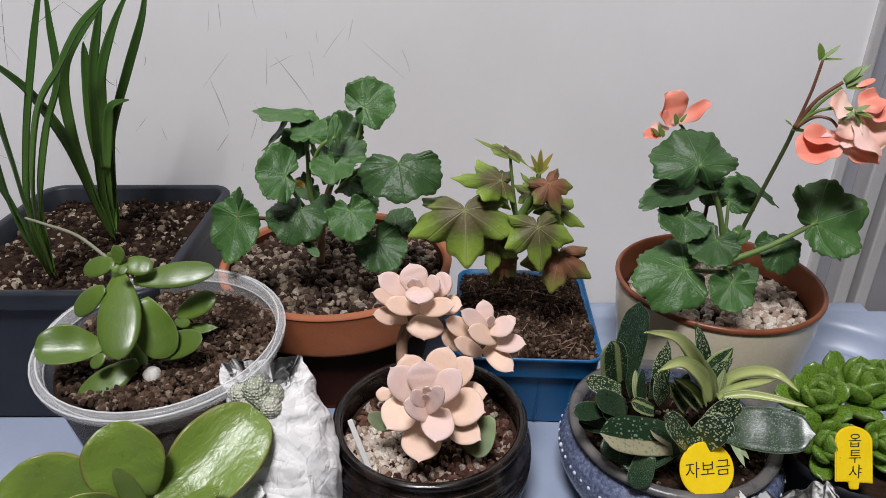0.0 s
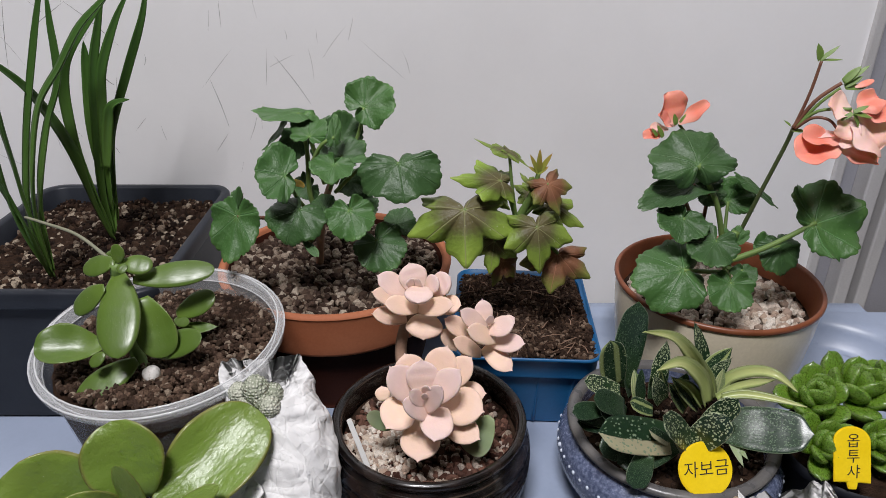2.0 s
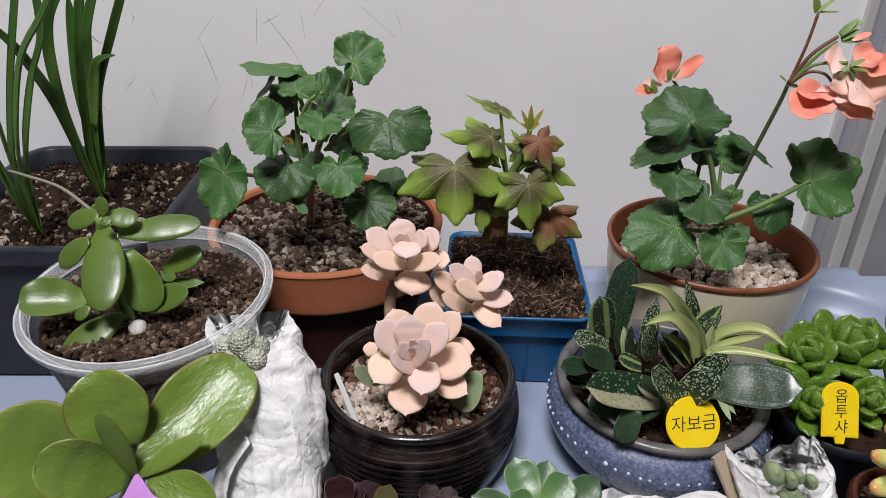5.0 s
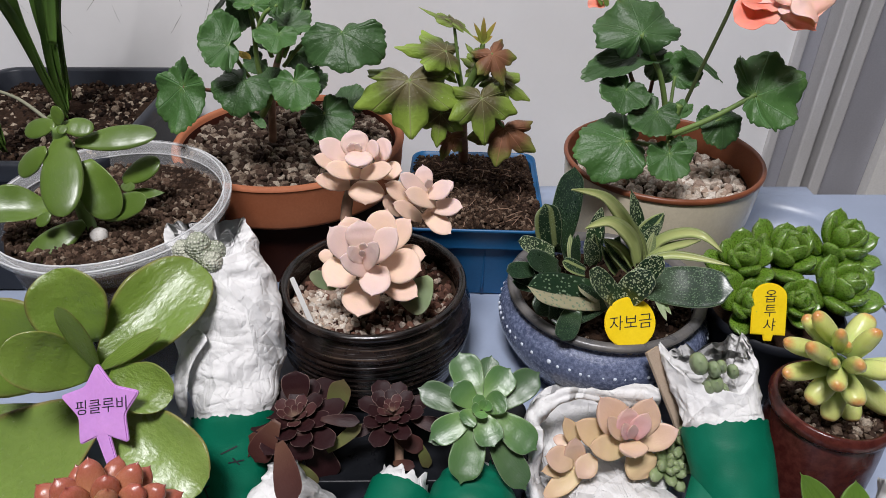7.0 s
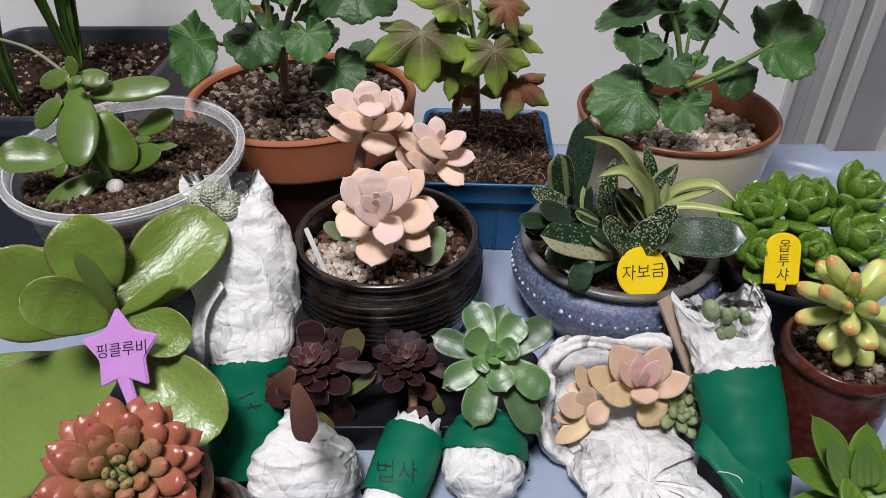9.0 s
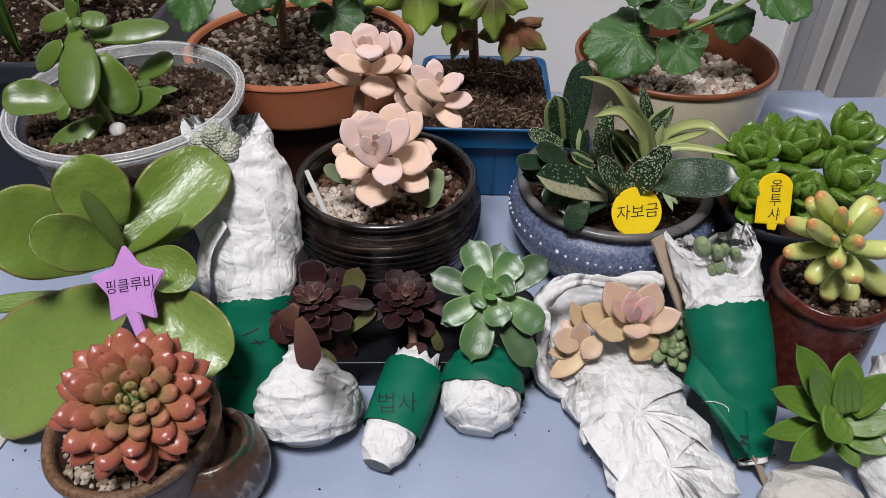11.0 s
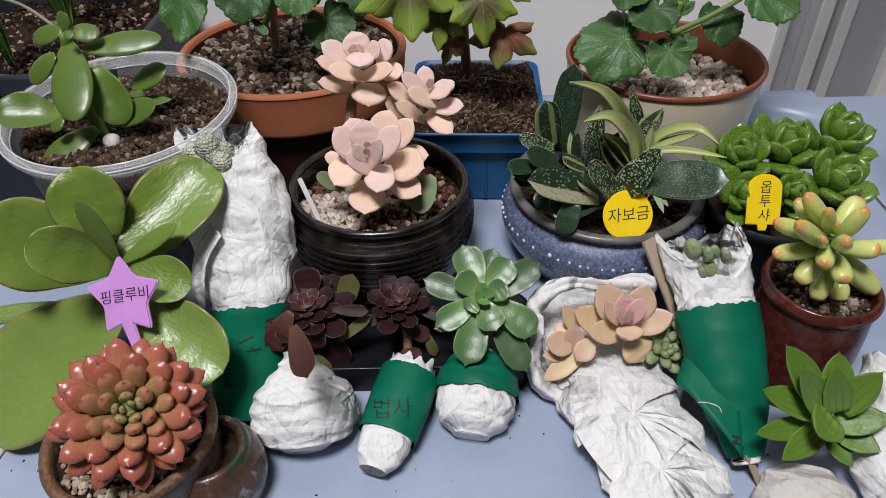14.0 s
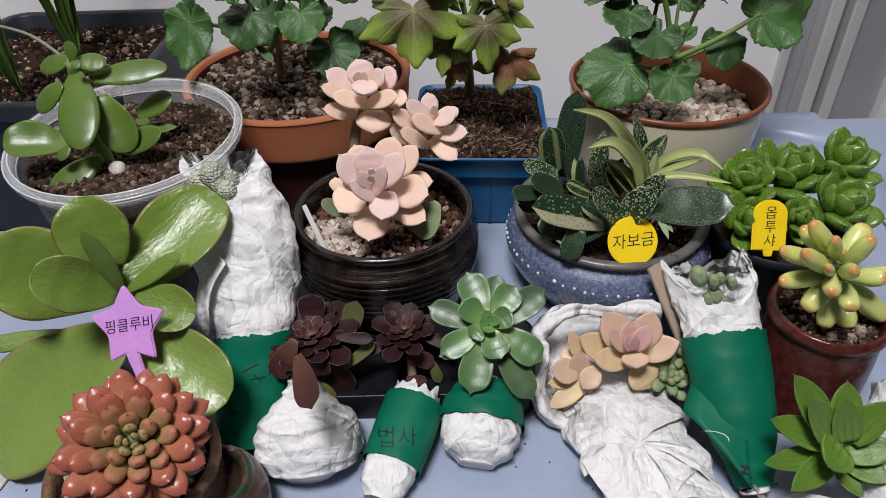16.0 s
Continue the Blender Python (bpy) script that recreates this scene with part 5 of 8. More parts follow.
blade(geranium, "zonal", (-0.1053, 0.488, 0.2617), (-0.1367, 0.482, 0.2662), 0.0196, PEL_PALE, (-0.1, -0.3, 1), variant=0)
stalk(geranium, [(-0.0921, 0.5, 0.2024), (-0.0989, 0.495, 0.2404), (-0.1053, 0.488, 0.2617)], 0.0017, 0.0013, STEM, "leaf_stalk", 7)
blade(geranium, "zonal", (-0.1185, 0.492, 0.2491), (-0.1327, 0.488, 0.233), 0.0108, PEL, (-0.85, -0.35, 0.4), variant=2)
blade(geranium, "zonal", (-0.0962, 0.478, 0.2476), (-0.0968, 0.492, 0.2594), 0.0293, PEL_PALE, variant=4)
stalk(geranium, [(-0.0902, 0.49, 0.2063), (-0.0962, 0.478, 0.2476)], 0.0017, 0.0013, STEM, "leaf_stalk", 7)
blade(geranium, "zonal", (-0.0799, 0.522, 0.2318), (-0.0788, 0.53, 0.2508), 0.0373, PEL, variant=5)
blade(geranium, "zonal", (-0.0767, 0.47, 0.2493), (-0.0756, 0.478, 0.2642), 0.0104, PEL_PALE, (0.5, -0.6, 0.6), variant=3)
stalk(geranium, [(-0.0944, 0.475, 0.2298), (-0.0863, 0.47, 0.2435), (-0.0767, 0.47, 0.2493)], 0.0017, 0.0013, STEM, "leaf_stalk", 7)
blade(geranium, "zonal", (-0.0747, 0.482, 0.2313), (-0.0577, 0.49, 0.2369), 0.0249, PEL, variant=2)
stalk(geranium, [(-0.0863, 0.49, 0.2017), (-0.0747, 0.482, 0.2313)], 0.0017, 0.0013, STEM, "leaf_stalk", 7)
blade(geranium, "zonal", (-0.0773, 0.465, 0.2309), (-0.0813, 0.45, 0.2221), 0.0331, PEL_PALE, variant=1)
blade(geranium, "zonal", (-0.071, 0.472, 0.2301), (-0.0521, 0.472, 0.2318), 0.0114, PEL_PALE, (0, -0.2, 1), variant=4)
blade(geranium, "zonal", (-0.0367, 0.51, 0.1629), (-0.0268, 0.52, 0.1727), 0.0277, PEL, variant=0)
blade(geranium, "zonal", (-0.0889, 0.475, 0.1932), (-0.0951, 0.485, 0.2), 0.0204, PEL, variant=3)
blade(geranium, "zonal", (-0.0736, 0.51, 0.2008), (-0.0623, 0.505, 0.1933), 0.0268, PEL, variant=1)
blade(geranium, "zonal", (-0.1053, 0.51, 0.196), (-0.1161, 0.505, 0.1908), 0.0269, PEL, variant=5)
blade(geranium, "zonal", (-0.1117, 0.505, 0.2372), (-0.1188, 0.5, 0.2208), 0.0258, PEL, variant=2)
blade(geranium, "zonal", (-0.0988, 0.52, 0.2137), (-0.0803, 0.515, 0.2108), 0.0315, PEL, variant=4)
blade(geranium, "zonal", (-0.0674, 0.505, 0.1811), (-0.0533, 0.495, 0.1758), 0.0316, PEL, variant=2)
leaf(geranium, "thin", (-0.1026, 0.45, 0.1789), (-0.0895, 0.44, 0.1693), 0.0065, PEL_PALE)
leaf(geranium, "petal", (-0.1166, 0.485, 0.2119), (-0.1034, 0.48, 0.2075), 0.0055, YELLOW_LEAF)
stalk(geranium, [(-0.1031, 0.51, 0.1273), (-0.0979, 0.505, 0.1662), (-0.0906, 0.5, 0.1929), (-0.0827, 0.5, 0.2117)], 0.0036, 0.0022, STEM_WOOD, "stem")
stalk(geranium, [(-0.0979, 0.505, 0.1662), (-0.1039, 0.5, 0.1929), (-0.1028, 0.498, 0.2261), (-0.1032, 0.495, 0.2404)], 0.0024, 0.0015, STEM, "stem")
stalk(geranium, [(-0.1072, 0.5, 0.1534), (-0.0976, 0.49, 0.1682), (-0.0864, 0.485, 0.1897)], 0.003, 0.002, STEM, "stem")

ivy = thing("ivy_leaved_pelargonium", (0.0589, 0.475, 0.086), "lobed pelargonium with purple-zoned lime leaves in the blue pot", "plant", "potted plants")
blade(ivy, "ivy", (0.0155, 0.45, 0.202), (0.0168, 0.424, 0.1707), 0.0790, IVY, variant=0)
stalk(ivy, [(0.0538, 0.475, 0.1826), (0.0332, 0.462, 0.1976), (0.0155, 0.45, 0.202)], 0.0016, 0.0012, STEM, "leaf_stalk", 7)
blade(ivy, "ivy", (0.068, 0.445, 0.1906), (0.0716, 0.43, 0.162), 0.0501, IVY, variant=1)
stalk(ivy, [(0.0562, 0.47, 0.1849), (0.068, 0.445, 0.1906)], 0.0016, 0.0012, STEM, "leaf_stalk", 7)
blade(ivy, "ivy", (0.0871, 0.458, 0.1625), (0.0807, 0.44, 0.1397), 0.0526, IVY_RED, variant=2)
stalk(ivy, [(0.0576, 0.47, 0.1826), (0.0723, 0.465, 0.1756), (0.0871, 0.458, 0.1625)], 0.0016, 0.0012, STEM, "leaf_stalk", 7)
blade(ivy, "ivy", (0.0754, 0.455, 0.22), (0.0849, 0.445, 0.2017), 0.0320, IVY_RED, variant=3)
stalk(ivy, [(0.0629, 0.468, 0.1973), (0.067, 0.46, 0.2162), (0.0754, 0.455, 0.22)], 0.0013, 0.0010, STEM, "leaf_stalk", 7)
blade(ivy, "ivy", (0.0827, 0.474, 0.1957), (0.1075, 0.468, 0.1817), 0.0305, IVY, (0.2, -0.6, 0.75), variant=4)
blade(ivy, "ivy", (0.0415, 0.462, 0.2197), (0.0072, 0.452, 0.2282), 0.0341, IVY, variant=5)
stalk(ivy, [(0.0544, 0.47, 0.1872), (0.0475, 0.466, 0.2094), (0.0415, 0.462, 0.2197)], 0.0013, 0.0010, STEM, "leaf_stalk", 7)
blade(ivy, "ivy", (0.0474, 0.466, 0.2396), (0.0233, 0.47, 0.2491), 0.0136, IVY, (0.15, -0.25, 1), variant=0)
stalk(ivy, [(0.0552, 0.47, 0.1872), (0.0509, 0.468, 0.213), (0.0474, 0.466, 0.2396)], 0.0014, 0.0011, STEM, "leaf_stalk", 7)
blade(ivy, "ivy", (0.0482, 0.466, 0.2404), (0.0627, 0.462, 0.2309), 0.0096, IVY, (0.2, -0.3, 1), variant=1)
blade(ivy, "ivy", (0.0386, 0.456, 0.1743), (0.0354, 0.446, 0.1512), 0.0343, IVY, variant=2)
stalk(ivy, [(0.0534, 0.47, 0.1802), (0.0386, 0.456, 0.1743)], 0.0013, 0.0010, STEM, "leaf_stalk", 7)
blade(ivy, "ivy", (0.0462, 0.466, 0.152), (0.0384, 0.458, 0.1346), 0.0251, IVY_RED, variant=3)
blade(ivy, "ivy", (0.0653, 0.462, 0.215), (0.0565, 0.468, 0.224), 0.0122, IVY, variant=4)
blade(ivy, "ivy", (0.0391, 0.478, 0.2022), (0.0519, 0.474, 0.1938), 0.0254, IVY, variant=1)
blade(ivy, "ivy", (0.069, 0.485, 0.1993), (0.054, 0.49, 0.2065), 0.0215, IVY, variant=2)
leaf(ivy, "lance", (0.0684, 0.46, 0.2261), (0.068, 0.457, 0.2456), 0.0040, YOUNG)
leaf(ivy, "lance", (0.0684, 0.46, 0.2261), (0.0768, 0.457, 0.2423), 0.0040, YOUNG)
leaf(ivy, "lance", (0.0684, 0.46, 0.2261), (0.0611, 0.457, 0.2415), 0.0036, YOUNG)
leaf(ivy, "lance", (0.0684, 0.46, 0.2261), (0.0748, 0.457, 0.2323), 0.0036, YOUNG)
leaf(ivy, "lance", (0.0684, 0.46, 0.2261), (0.0605, 0.457, 0.2323), 0.0032, YOUNG)
leaf(ivy, "lance", (0.0684, 0.46, 0.2261), (0.0692, 0.457, 0.2386), 0.0036, YOUNG)
stalk(ivy, [(0.0603, 0.53, 0.0998), (0.057, 0.5, 0.1433), (0.0548, 0.475, 0.1793)], 0.0045, 0.0038, STEM_WOOD, "stem")
stalk(ivy, [(0.054, 0.475, 0.1779), (0.0612, 0.47, 0.1942), (0.0664, 0.463, 0.2128), (0.0684, 0.46, 0.2261)], 0.0042, 0.0016, STEM, "stem")
stalk(ivy, [(0.0731, 0.468, 0.201), (0.0653, 0.47, 0.1955), (0.0577, 0.473, 0.1849)], 0.0034, 0.003, STEM, "stem")

flowering = thing("flowering_pelargonium", (0.2226, 0.475, 0.1), "pelargonium with salmon pink flowers growing in the cream pot", "plant", "potted plants")
blade(flowering, "zonal", (0.178, 0.452, 0.2356), (0.1718, 0.474, 0.2564), 0.0613, PEL, variant=0)
stalk(flowering, [(0.2125, 0.465, 0.1662), (0.1993, 0.46, 0.2032), (0.178, 0.452, 0.2356)], 0.0023, 0.0018, STEM, "leaf_stalk", 7)
blade(flowering, "zonal", (0.1824, 0.462, 0.2169), (0.1387, 0.446, 0.2052), 0.0285, PEL, (-0.45, -0.5, 0.75), variant=1)
stalk(flowering, [(0.1895, 0.47, 0.1827), (0.1767, 0.465, 0.2078), (0.1824, 0.462, 0.2169)], 0.0017, 0.0013, STEM_RED, "leaf_stalk", 7)
blade(flowering, "zonal", (0.2231, 0.495, 0.1897), (0.2306, 0.503, 0.2055), 0.0406, PEL_PALE, variant=2)
stalk(flowering, [(0.2193, 0.48, 0.1636), (0.2231, 0.495, 0.1897)], 0.0016, 0.0012, STEM, "leaf_stalk", 7)
blade(flowering, "zonal", (0.2314, 0.485, 0.2097), (0.2571, 0.48, 0.1919), 0.0145, PEL, (0.3, -0.3, 0.9), variant=3)
blade(flowering, "zonal", (0.205, 0.49, 0.1998), (0.2091, 0.485, 0.1911), 0.0260, PEL, variant=4)
stalk(flowering, [(0.2022, 0.485, 0.1758), (0.205, 0.49, 0.1998)], 0.0017, 0.0013, STEM_RED, "leaf_stalk", 7)
blade(flowering, "zonal", (0.2674, 0.448, 0.1921), (0.2999, 0.456, 0.1993), 0.0642, PEL_PALE, (-0.25, -0.78, 0.58), variant=5)
stalk(flowering, [(0.2142, 0.455, 0.158), (0.2405, 0.45, 0.1738), (0.2683, 0.448, 0.1935)], 0.0023, 0.0018, STEM, "leaf_stalk", 7)
blade(flowering, "zonal", (0.1723, 0.43, 0.1639), (0.1349, 0.424, 0.1571), 0.0540, PEL_PALE, variant=0)
stalk(flowering, [(0.2139, 0.455, 0.1483), (0.1723, 0.43, 0.1639)], 0.0021, 0.0016, STEM, "leaf_stalk", 7)
blade(flowering, "zonal", (0.1716, 0.446, 0.1974), (0.1643, 0.43, 0.1864), 0.0386, PEL, variant=1)
stalk(flowering, [(0.1971, 0.46, 0.1687), (0.1716, 0.446, 0.1974)], 0.0017, 0.0013, STEM, "leaf_stalk", 7)
blade(flowering, "zonal", (0.1933, 0.436, 0.1844), (0.1791, 0.42, 0.173), 0.0376, PEL, variant=2)
stalk(flowering, [(0.2118, 0.455, 0.1594), (0.1933, 0.436, 0.1844)], 0.0017, 0.0013, STEM, "leaf_stalk", 7)
blade(flowering, "zonal", (0.2526, 0.46, 0.1688), (0.2552, 0.447, 0.1504), 0.0330, PEL, variant=3)
stalk(flowering, [(0.2237, 0.462, 0.1557), (0.2526, 0.46, 0.1688)], 0.0017, 0.0013, STEM, "leaf_stalk", 7)
blade(flowering, "zonal", (0.2418, 0.464, 0.1658), (0.2424, 0.468, 0.1767), 0.0137, PEL_PALE, variant=4)
blade(flowering, "zonal", (0.2031, 0.42, 0.1586), (0.1995, 0.405, 0.1437), 0.0350, PEL_PALE, variant=5)
stalk(flowering, [(0.2145, 0.455, 0.1498), (0.2031, 0.42, 0.1586)], 0.0017, 0.0013, STEM, "leaf_stalk", 7)
blade(flowering, "zonal", (0.2174, 0.436, 0.1602), (0.2189, 0.425, 0.1529), 0.0196, PEL, variant=1)
stalk(flowering, [(0.2153, 0.455, 0.1522), (0.2174, 0.436, 0.1602)], 0.0017, 0.0013, STEM, "leaf_stalk", 7)
blade(flowering, "zonal", (0.2202, 0.462, 0.1734), (0.2225, 0.466, 0.1828), 0.0110, PEL_PALE)
blade(flowering, "zonal", (0.216, 0.462, 0.1734), (0.2097, 0.466, 0.1809), 0.0102, PEL_PALE)
blade(flowering, "zonal", (0.2225, 0.462, 0.1725), (0.2303, 0.466, 0.1776), 0.0093, PEL_PALE)
stalk(flowering, [(0.2238, 0.465, 0.1266), (0.2168, 0.46, 0.1495), (0.2171, 0.462, 0.1678), (0.2191, 0.462, 0.1795)], 0.0036, 0.0028, STEM, "stem")
stalk(flowering, [(0.2229, 0.47, 0.1649), (0.2299, 0.462, 0.2087), (0.2365, 0.455, 0.2474), (0.2367, 0.45, 0.2618)], 0.0016, 0.0014, STEM_DARK, 'flower_stalk')
stalk(flowering, [(0.2367, 0.45, 0.2618), (0.2412, 0.448, 0.2865), (0.2426, 0.446, 0.3081)], 0.0011, 0.001, STEM_RED, 'flower_stalk')
stalk(flowering, [(0.2365, 0.45, 0.2626), (0.2455, 0.447, 0.2819), (0.2581, 0.444, 0.2945)], 0.0014, 0.0012, STEM_RED, 'flower_stalk')
stalk(flowering, [(0.2373, 0.45, 0.2626), (0.2483, 0.445, 0.2817), (0.2571, 0.442, 0.2917)], 0.0012, 0.001, STEM, 'flower_stalk')
stalk(flowering, [(0.2377, 0.45, 0.2626), (0.2463, 0.442, 0.2765), (0.2638, 0.435, 0.2799)], 0.0011, 0.001, STEM, 'flower_stalk')
stalk(flowering, [(0.2378, 0.45, 0.2618), (0.2437, 0.442, 0.2719), (0.2524, 0.437, 0.2719), (0.2585, 0.434, 0.2652)], 0.0011, 0.0009, STEM_RED, 'flower_stalk')
stalk(flowering, [(0.1928, 0.48, 0.2216), (0.1808, 0.48, 0.2433), (0.1691, 0.478, 0.2566)], 0.0012, 0.001, STEM, 'flower_stalk')
leaf(flowering, "petal", (0.2628, 0.434, 0.2576), (0.2288, 0.426, 0.2487), 0.0244, PETAL, bend=0.12)
leaf(flowering, "petal", (0.2626, 0.434, 0.2599), (0.2322, 0.43, 0.2612), 0.0162, PETAL, bend=0.12)
leaf(flowering, "petal", (0.2612, 0.434, 0.2622), (0.2351, 0.436, 0.2638), 0.0074, PETAL_PALE, bend=0.12)
leaf(flowering, "petal", (0.2608, 0.434, 0.2553), (0.285, 0.428, 0.2449), 0.0171, PETAL, bend=0.12)
leaf(flowering, "petal", (0.2575, 0.432, 0.2583), (0.2721, 0.426, 0.258), 0.0110, PETAL_PALE, bend=0.12)
leaf(flowering, "petal", (0.2645, 0.434, 0.2773), (0.2487, 0.438, 0.2814), 0.0197, PETAL_PALE, bend=0.12)
leaf(flowering, "petal", (0.2681, 0.436, 0.279), (0.2824, 0.44, 0.2854), 0.0175, PETAL, bend=0.12)
leaf(flowering, "petal", (0.2701, 0.436, 0.2771), (0.2988, 0.438, 0.2732), 0.0184, PETAL, bend=0.12)
leaf(flowering, "petal", (0.2662, 0.434, 0.2766), (0.2849, 0.43, 0.252), 0.0324, PETAL_PALE, bend=0.12)
leaf(flowering, "petal", (0.264, 0.434, 0.2751), (0.2601, 0.43, 0.2612), 0.0176, PETAL_PALE, bend=0.12)
leaf(flowering, "petal", (0.166, 0.476, 0.2562), (0.158, 0.48, 0.2795), 0.0224, PETAL, bend=0.12)
leaf(flowering, "petal", (0.1681, 0.476, 0.2579), (0.1874, 0.474, 0.2723), 0.0112, PETAL, bend=0.12)
leaf(flowering, "petal", (0.1638, 0.474, 0.256), (0.1513, 0.474, 0.265), 0.0096, PETAL, bend=0.12)
leaf(flowering, "petal", (0.1578, 0.474, 0.2526), (0.1426, 0.472, 0.2483), 0.0097, PETAL, bend=0.12)
leaf(flowering, "petal", (0.1608, 0.474, 0.2543), (0.147, 0.474, 0.2551), 0.0072, PETAL_PALE, bend=0.12)
leaf(flowering, "lance", (0.2626, 0.43, 0.2792), (0.2715, 0.43, 0.2836), 0.0032, YOUNG_GREEN)
leaf(flowering, "lance", (0.2627, 0.43, 0.2788), (0.2761, 0.43, 0.2752), 0.0036, YOUNG_GREEN)
leaf(flowering, "lance", (0.2628, 0.43, 0.2785), (0.2699, 0.43, 0.2673), 0.0033, YOUNG_GREEN)
leaf(flowering, "lance", (0.2621, 0.43, 0.2785), (0.2554, 0.43, 0.2736), 0.0033, YOUNG_GREEN)
leaf(flowering, "lance", (0.1641, 0.47, 0.2588), (0.1617, 0.47, 0.2669), 0.0040, YOUNG_GREEN)
leaf(flowering, "lance", (0.1563, 0.47, 0.2498), (0.151, 0.47, 0.2588), 0.0040, YOUNG_GREEN)
leaf(flowering, "lance", (0.1522, 0.47, 0.2506), (0.1474, 0.47, 0.2563), 0.0032, YOUNG_GREEN)
leaf(flowering, "lance", (0.1667, 0.47, 0.2605), (0.1704, 0.47, 0.2669), 0.0020, YOUNG_GREEN)
leaf(flowering, "lance", (0.2415, 0.446, 0.3086), (0.2378, 0.446, 0.3191), 0.0058, YOUNG_GREEN)
leaf(flowering, "lance", (0.2415, 0.446, 0.3086), (0.2521, 0.446, 0.3178), 0.0029, YOUNG_GREEN)
leaf(flowering, "lance", (0.2422, 0.446, 0.3086), (0.2566, 0.446, 0.3089), 0.0018, YOUNG_GREEN)
leaf(flowering, "lance", (0.2586, 0.443, 0.2956), (0.2675, 0.443, 0.3057), 0.0051, YOUNG_GREEN)
leaf(flowering, "lance", (0.2588, 0.443, 0.2948), (0.273, 0.443, 0.3064), 0.0040, YOUNG_GREEN)
leaf(flowering, "lance", (0.2603, 0.443, 0.2919), (0.2742, 0.443, 0.292), 0.0051, YOUNG_GREEN)
leaf(flowering, "lance", (0.2601, 0.443, 0.2927), (0.2703, 0.443, 0.2992), 0.0044, YOUNG_GREEN)
leaf(flowering, "lance", (0.2369, 0.45, 0.261), (0.2463, 0.45, 0.2603), 0.0031, YOUNG_GREEN)
leaf(flowering, "lance", (0.2347, 0.45, 0.2642), (0.2292, 0.45, 0.2681), 0.0019, YOUNG_GREEN)
leaf(flowering, "oval", (0.2663, 0.442, 0.2922), (0.2773, 0.442, 0.2969), 0.0047, PETAL)

strap_one = thing("strap_leaved_plant", (-0.3046, 0.4703, 0.135), "clump of long dark green strap leaves in the black planter", "plant", "strap-leaved clumps")
ribbon(strap_one, [(-0.3046, 0.4703, 0.135), (-0.3097, 0.4703, 0.1847), (-0.302, 0.4803, 0.2432), (-0.2816, 0.4903, 0.317), (-0.2647, 0.4903, 0.3604)], 0.0085, GRASS)
ribbon(strap_one, [(-0.3052, 0.4703, 0.1411), (-0.2991, 0.4603, 0.187), (-0.2864, 0.4503, 0.2268), (-0.2696, 0.4503, 0.2749), (-0.2486, 0.4503, 0.3025), (-0.2299, 0.4503, 0.3272), (-0.2107, 0.4503, 0.3441), (-0.1967, 0.4503, 0.3572)], 0.0085, GRASS)
ribbon(strap_one, [(-0.3039, 0.4703, 0.1411), (-0.3072, 0.4803, 0.1801), (-0.3004, 0.4803, 0.2103), (-0.2904, 0.4903, 0.2507), (-0.2735, 0.4903, 0.2859), (-0.2695, 0.4903, 0.3245), (-0.2667, 0.4903, 0.3499)], 0.0085, GRASS)
ribbon(strap_one, [(-0.305, 0.4703, 0.1385), (-0.3034, 0.4603, 0.2001), (-0.2973, 0.4503, 0.2397), (-0.2907, 0.4403, 0.2829), (-0.2883, 0.4403, 0.3152)], 0.0085, GRASS)
ribbon(strap_one, [(-0.3063, 0.4703, 0.137), (-0.3067, 0.4503, 0.1938), (-0.301, 0.4403, 0.2484), (-0.3003, 0.4403, 0.2755)], 0.0085, GRASS)
ribbon(strap_one, [(-0.3068, 0.4703, 0.1385), (-0.3007, 0.4503, 0.183), (-0.3037, 0.4403, 0.2261), (-0.3052, 0.4303, 0.2519)], 0.0085, GRASS)

strap_two = thing("strap_leaved_plant", (-0.2885, 0.5431, 0.135), "clump of long dark green strap leaves in the black planter", "plant", "strap-leaved clumps")
ribbon(strap_two, [(-0.289, 0.5431, 0.1328), (-0.2913, 0.5331, 0.1685), (-0.2887, 0.5131, 0.2224), (-0.2954, 0.4931, 0.2697), (-0.3019, 0.4731, 0.2964), (-0.308, 0.4631, 0.3071)], 0.0085, GRASS)
ribbon(strap_two, [(-0.2889, 0.5431, 0.1378), (-0.2873, 0.5231, 0.1988), (-0.2856, 0.5131, 0.2438), (-0.2828, 0.5131, 0.2776), (-0.2714, 0.5131, 0.3015), (-0.2401, 0.5131, 0.3363), (-0.2234, 0.5131, 0.3549)], 0.0085, GRASS)
ribbon(strap_two, [(-0.288, 0.5431, 0.1378), (-0.2889, 0.5431, 0.1778), (-0.2819, 0.5431, 0.2295), (-0.2745, 0.5431, 0.2776), (-0.2623, 0.5431, 0.3155), (-0.2489, 0.5431, 0.3523)], 0.0085, GRASS)
ribbon(strap_two, [(-0.2899, 0.5531, 0.1413), (-0.283, 0.5431, 0.1804), (-0.2726, 0.5431, 0.2542), (-0.2663, 0.5431, 0.2824), (-0.2485, 0.5431, 0.3176), (-0.2297, 0.5431, 0.3445)], 0.0085, GRASS)
ribbon(strap_two, [(-0.2924, 0.5631, 0.1422), (-0.2864, 0.5631, 0.1886), (-0.2783, 0.5631, 0.2261), (-0.257, 0.5631, 0.2731), (-0.2363, 0.5631, 0.3171), (-0.2274, 0.5631, 0.3465)], 0.0085, GRASS)
ribbon(strap_two, [(-0.2784, 0.5381, 0.2), (-0.2694, 0.5381, 0.2385), (-0.2621, 0.5371, 0.2536), (-0.2476, 0.5361, 0.2588)], 0.0085, GRASS)
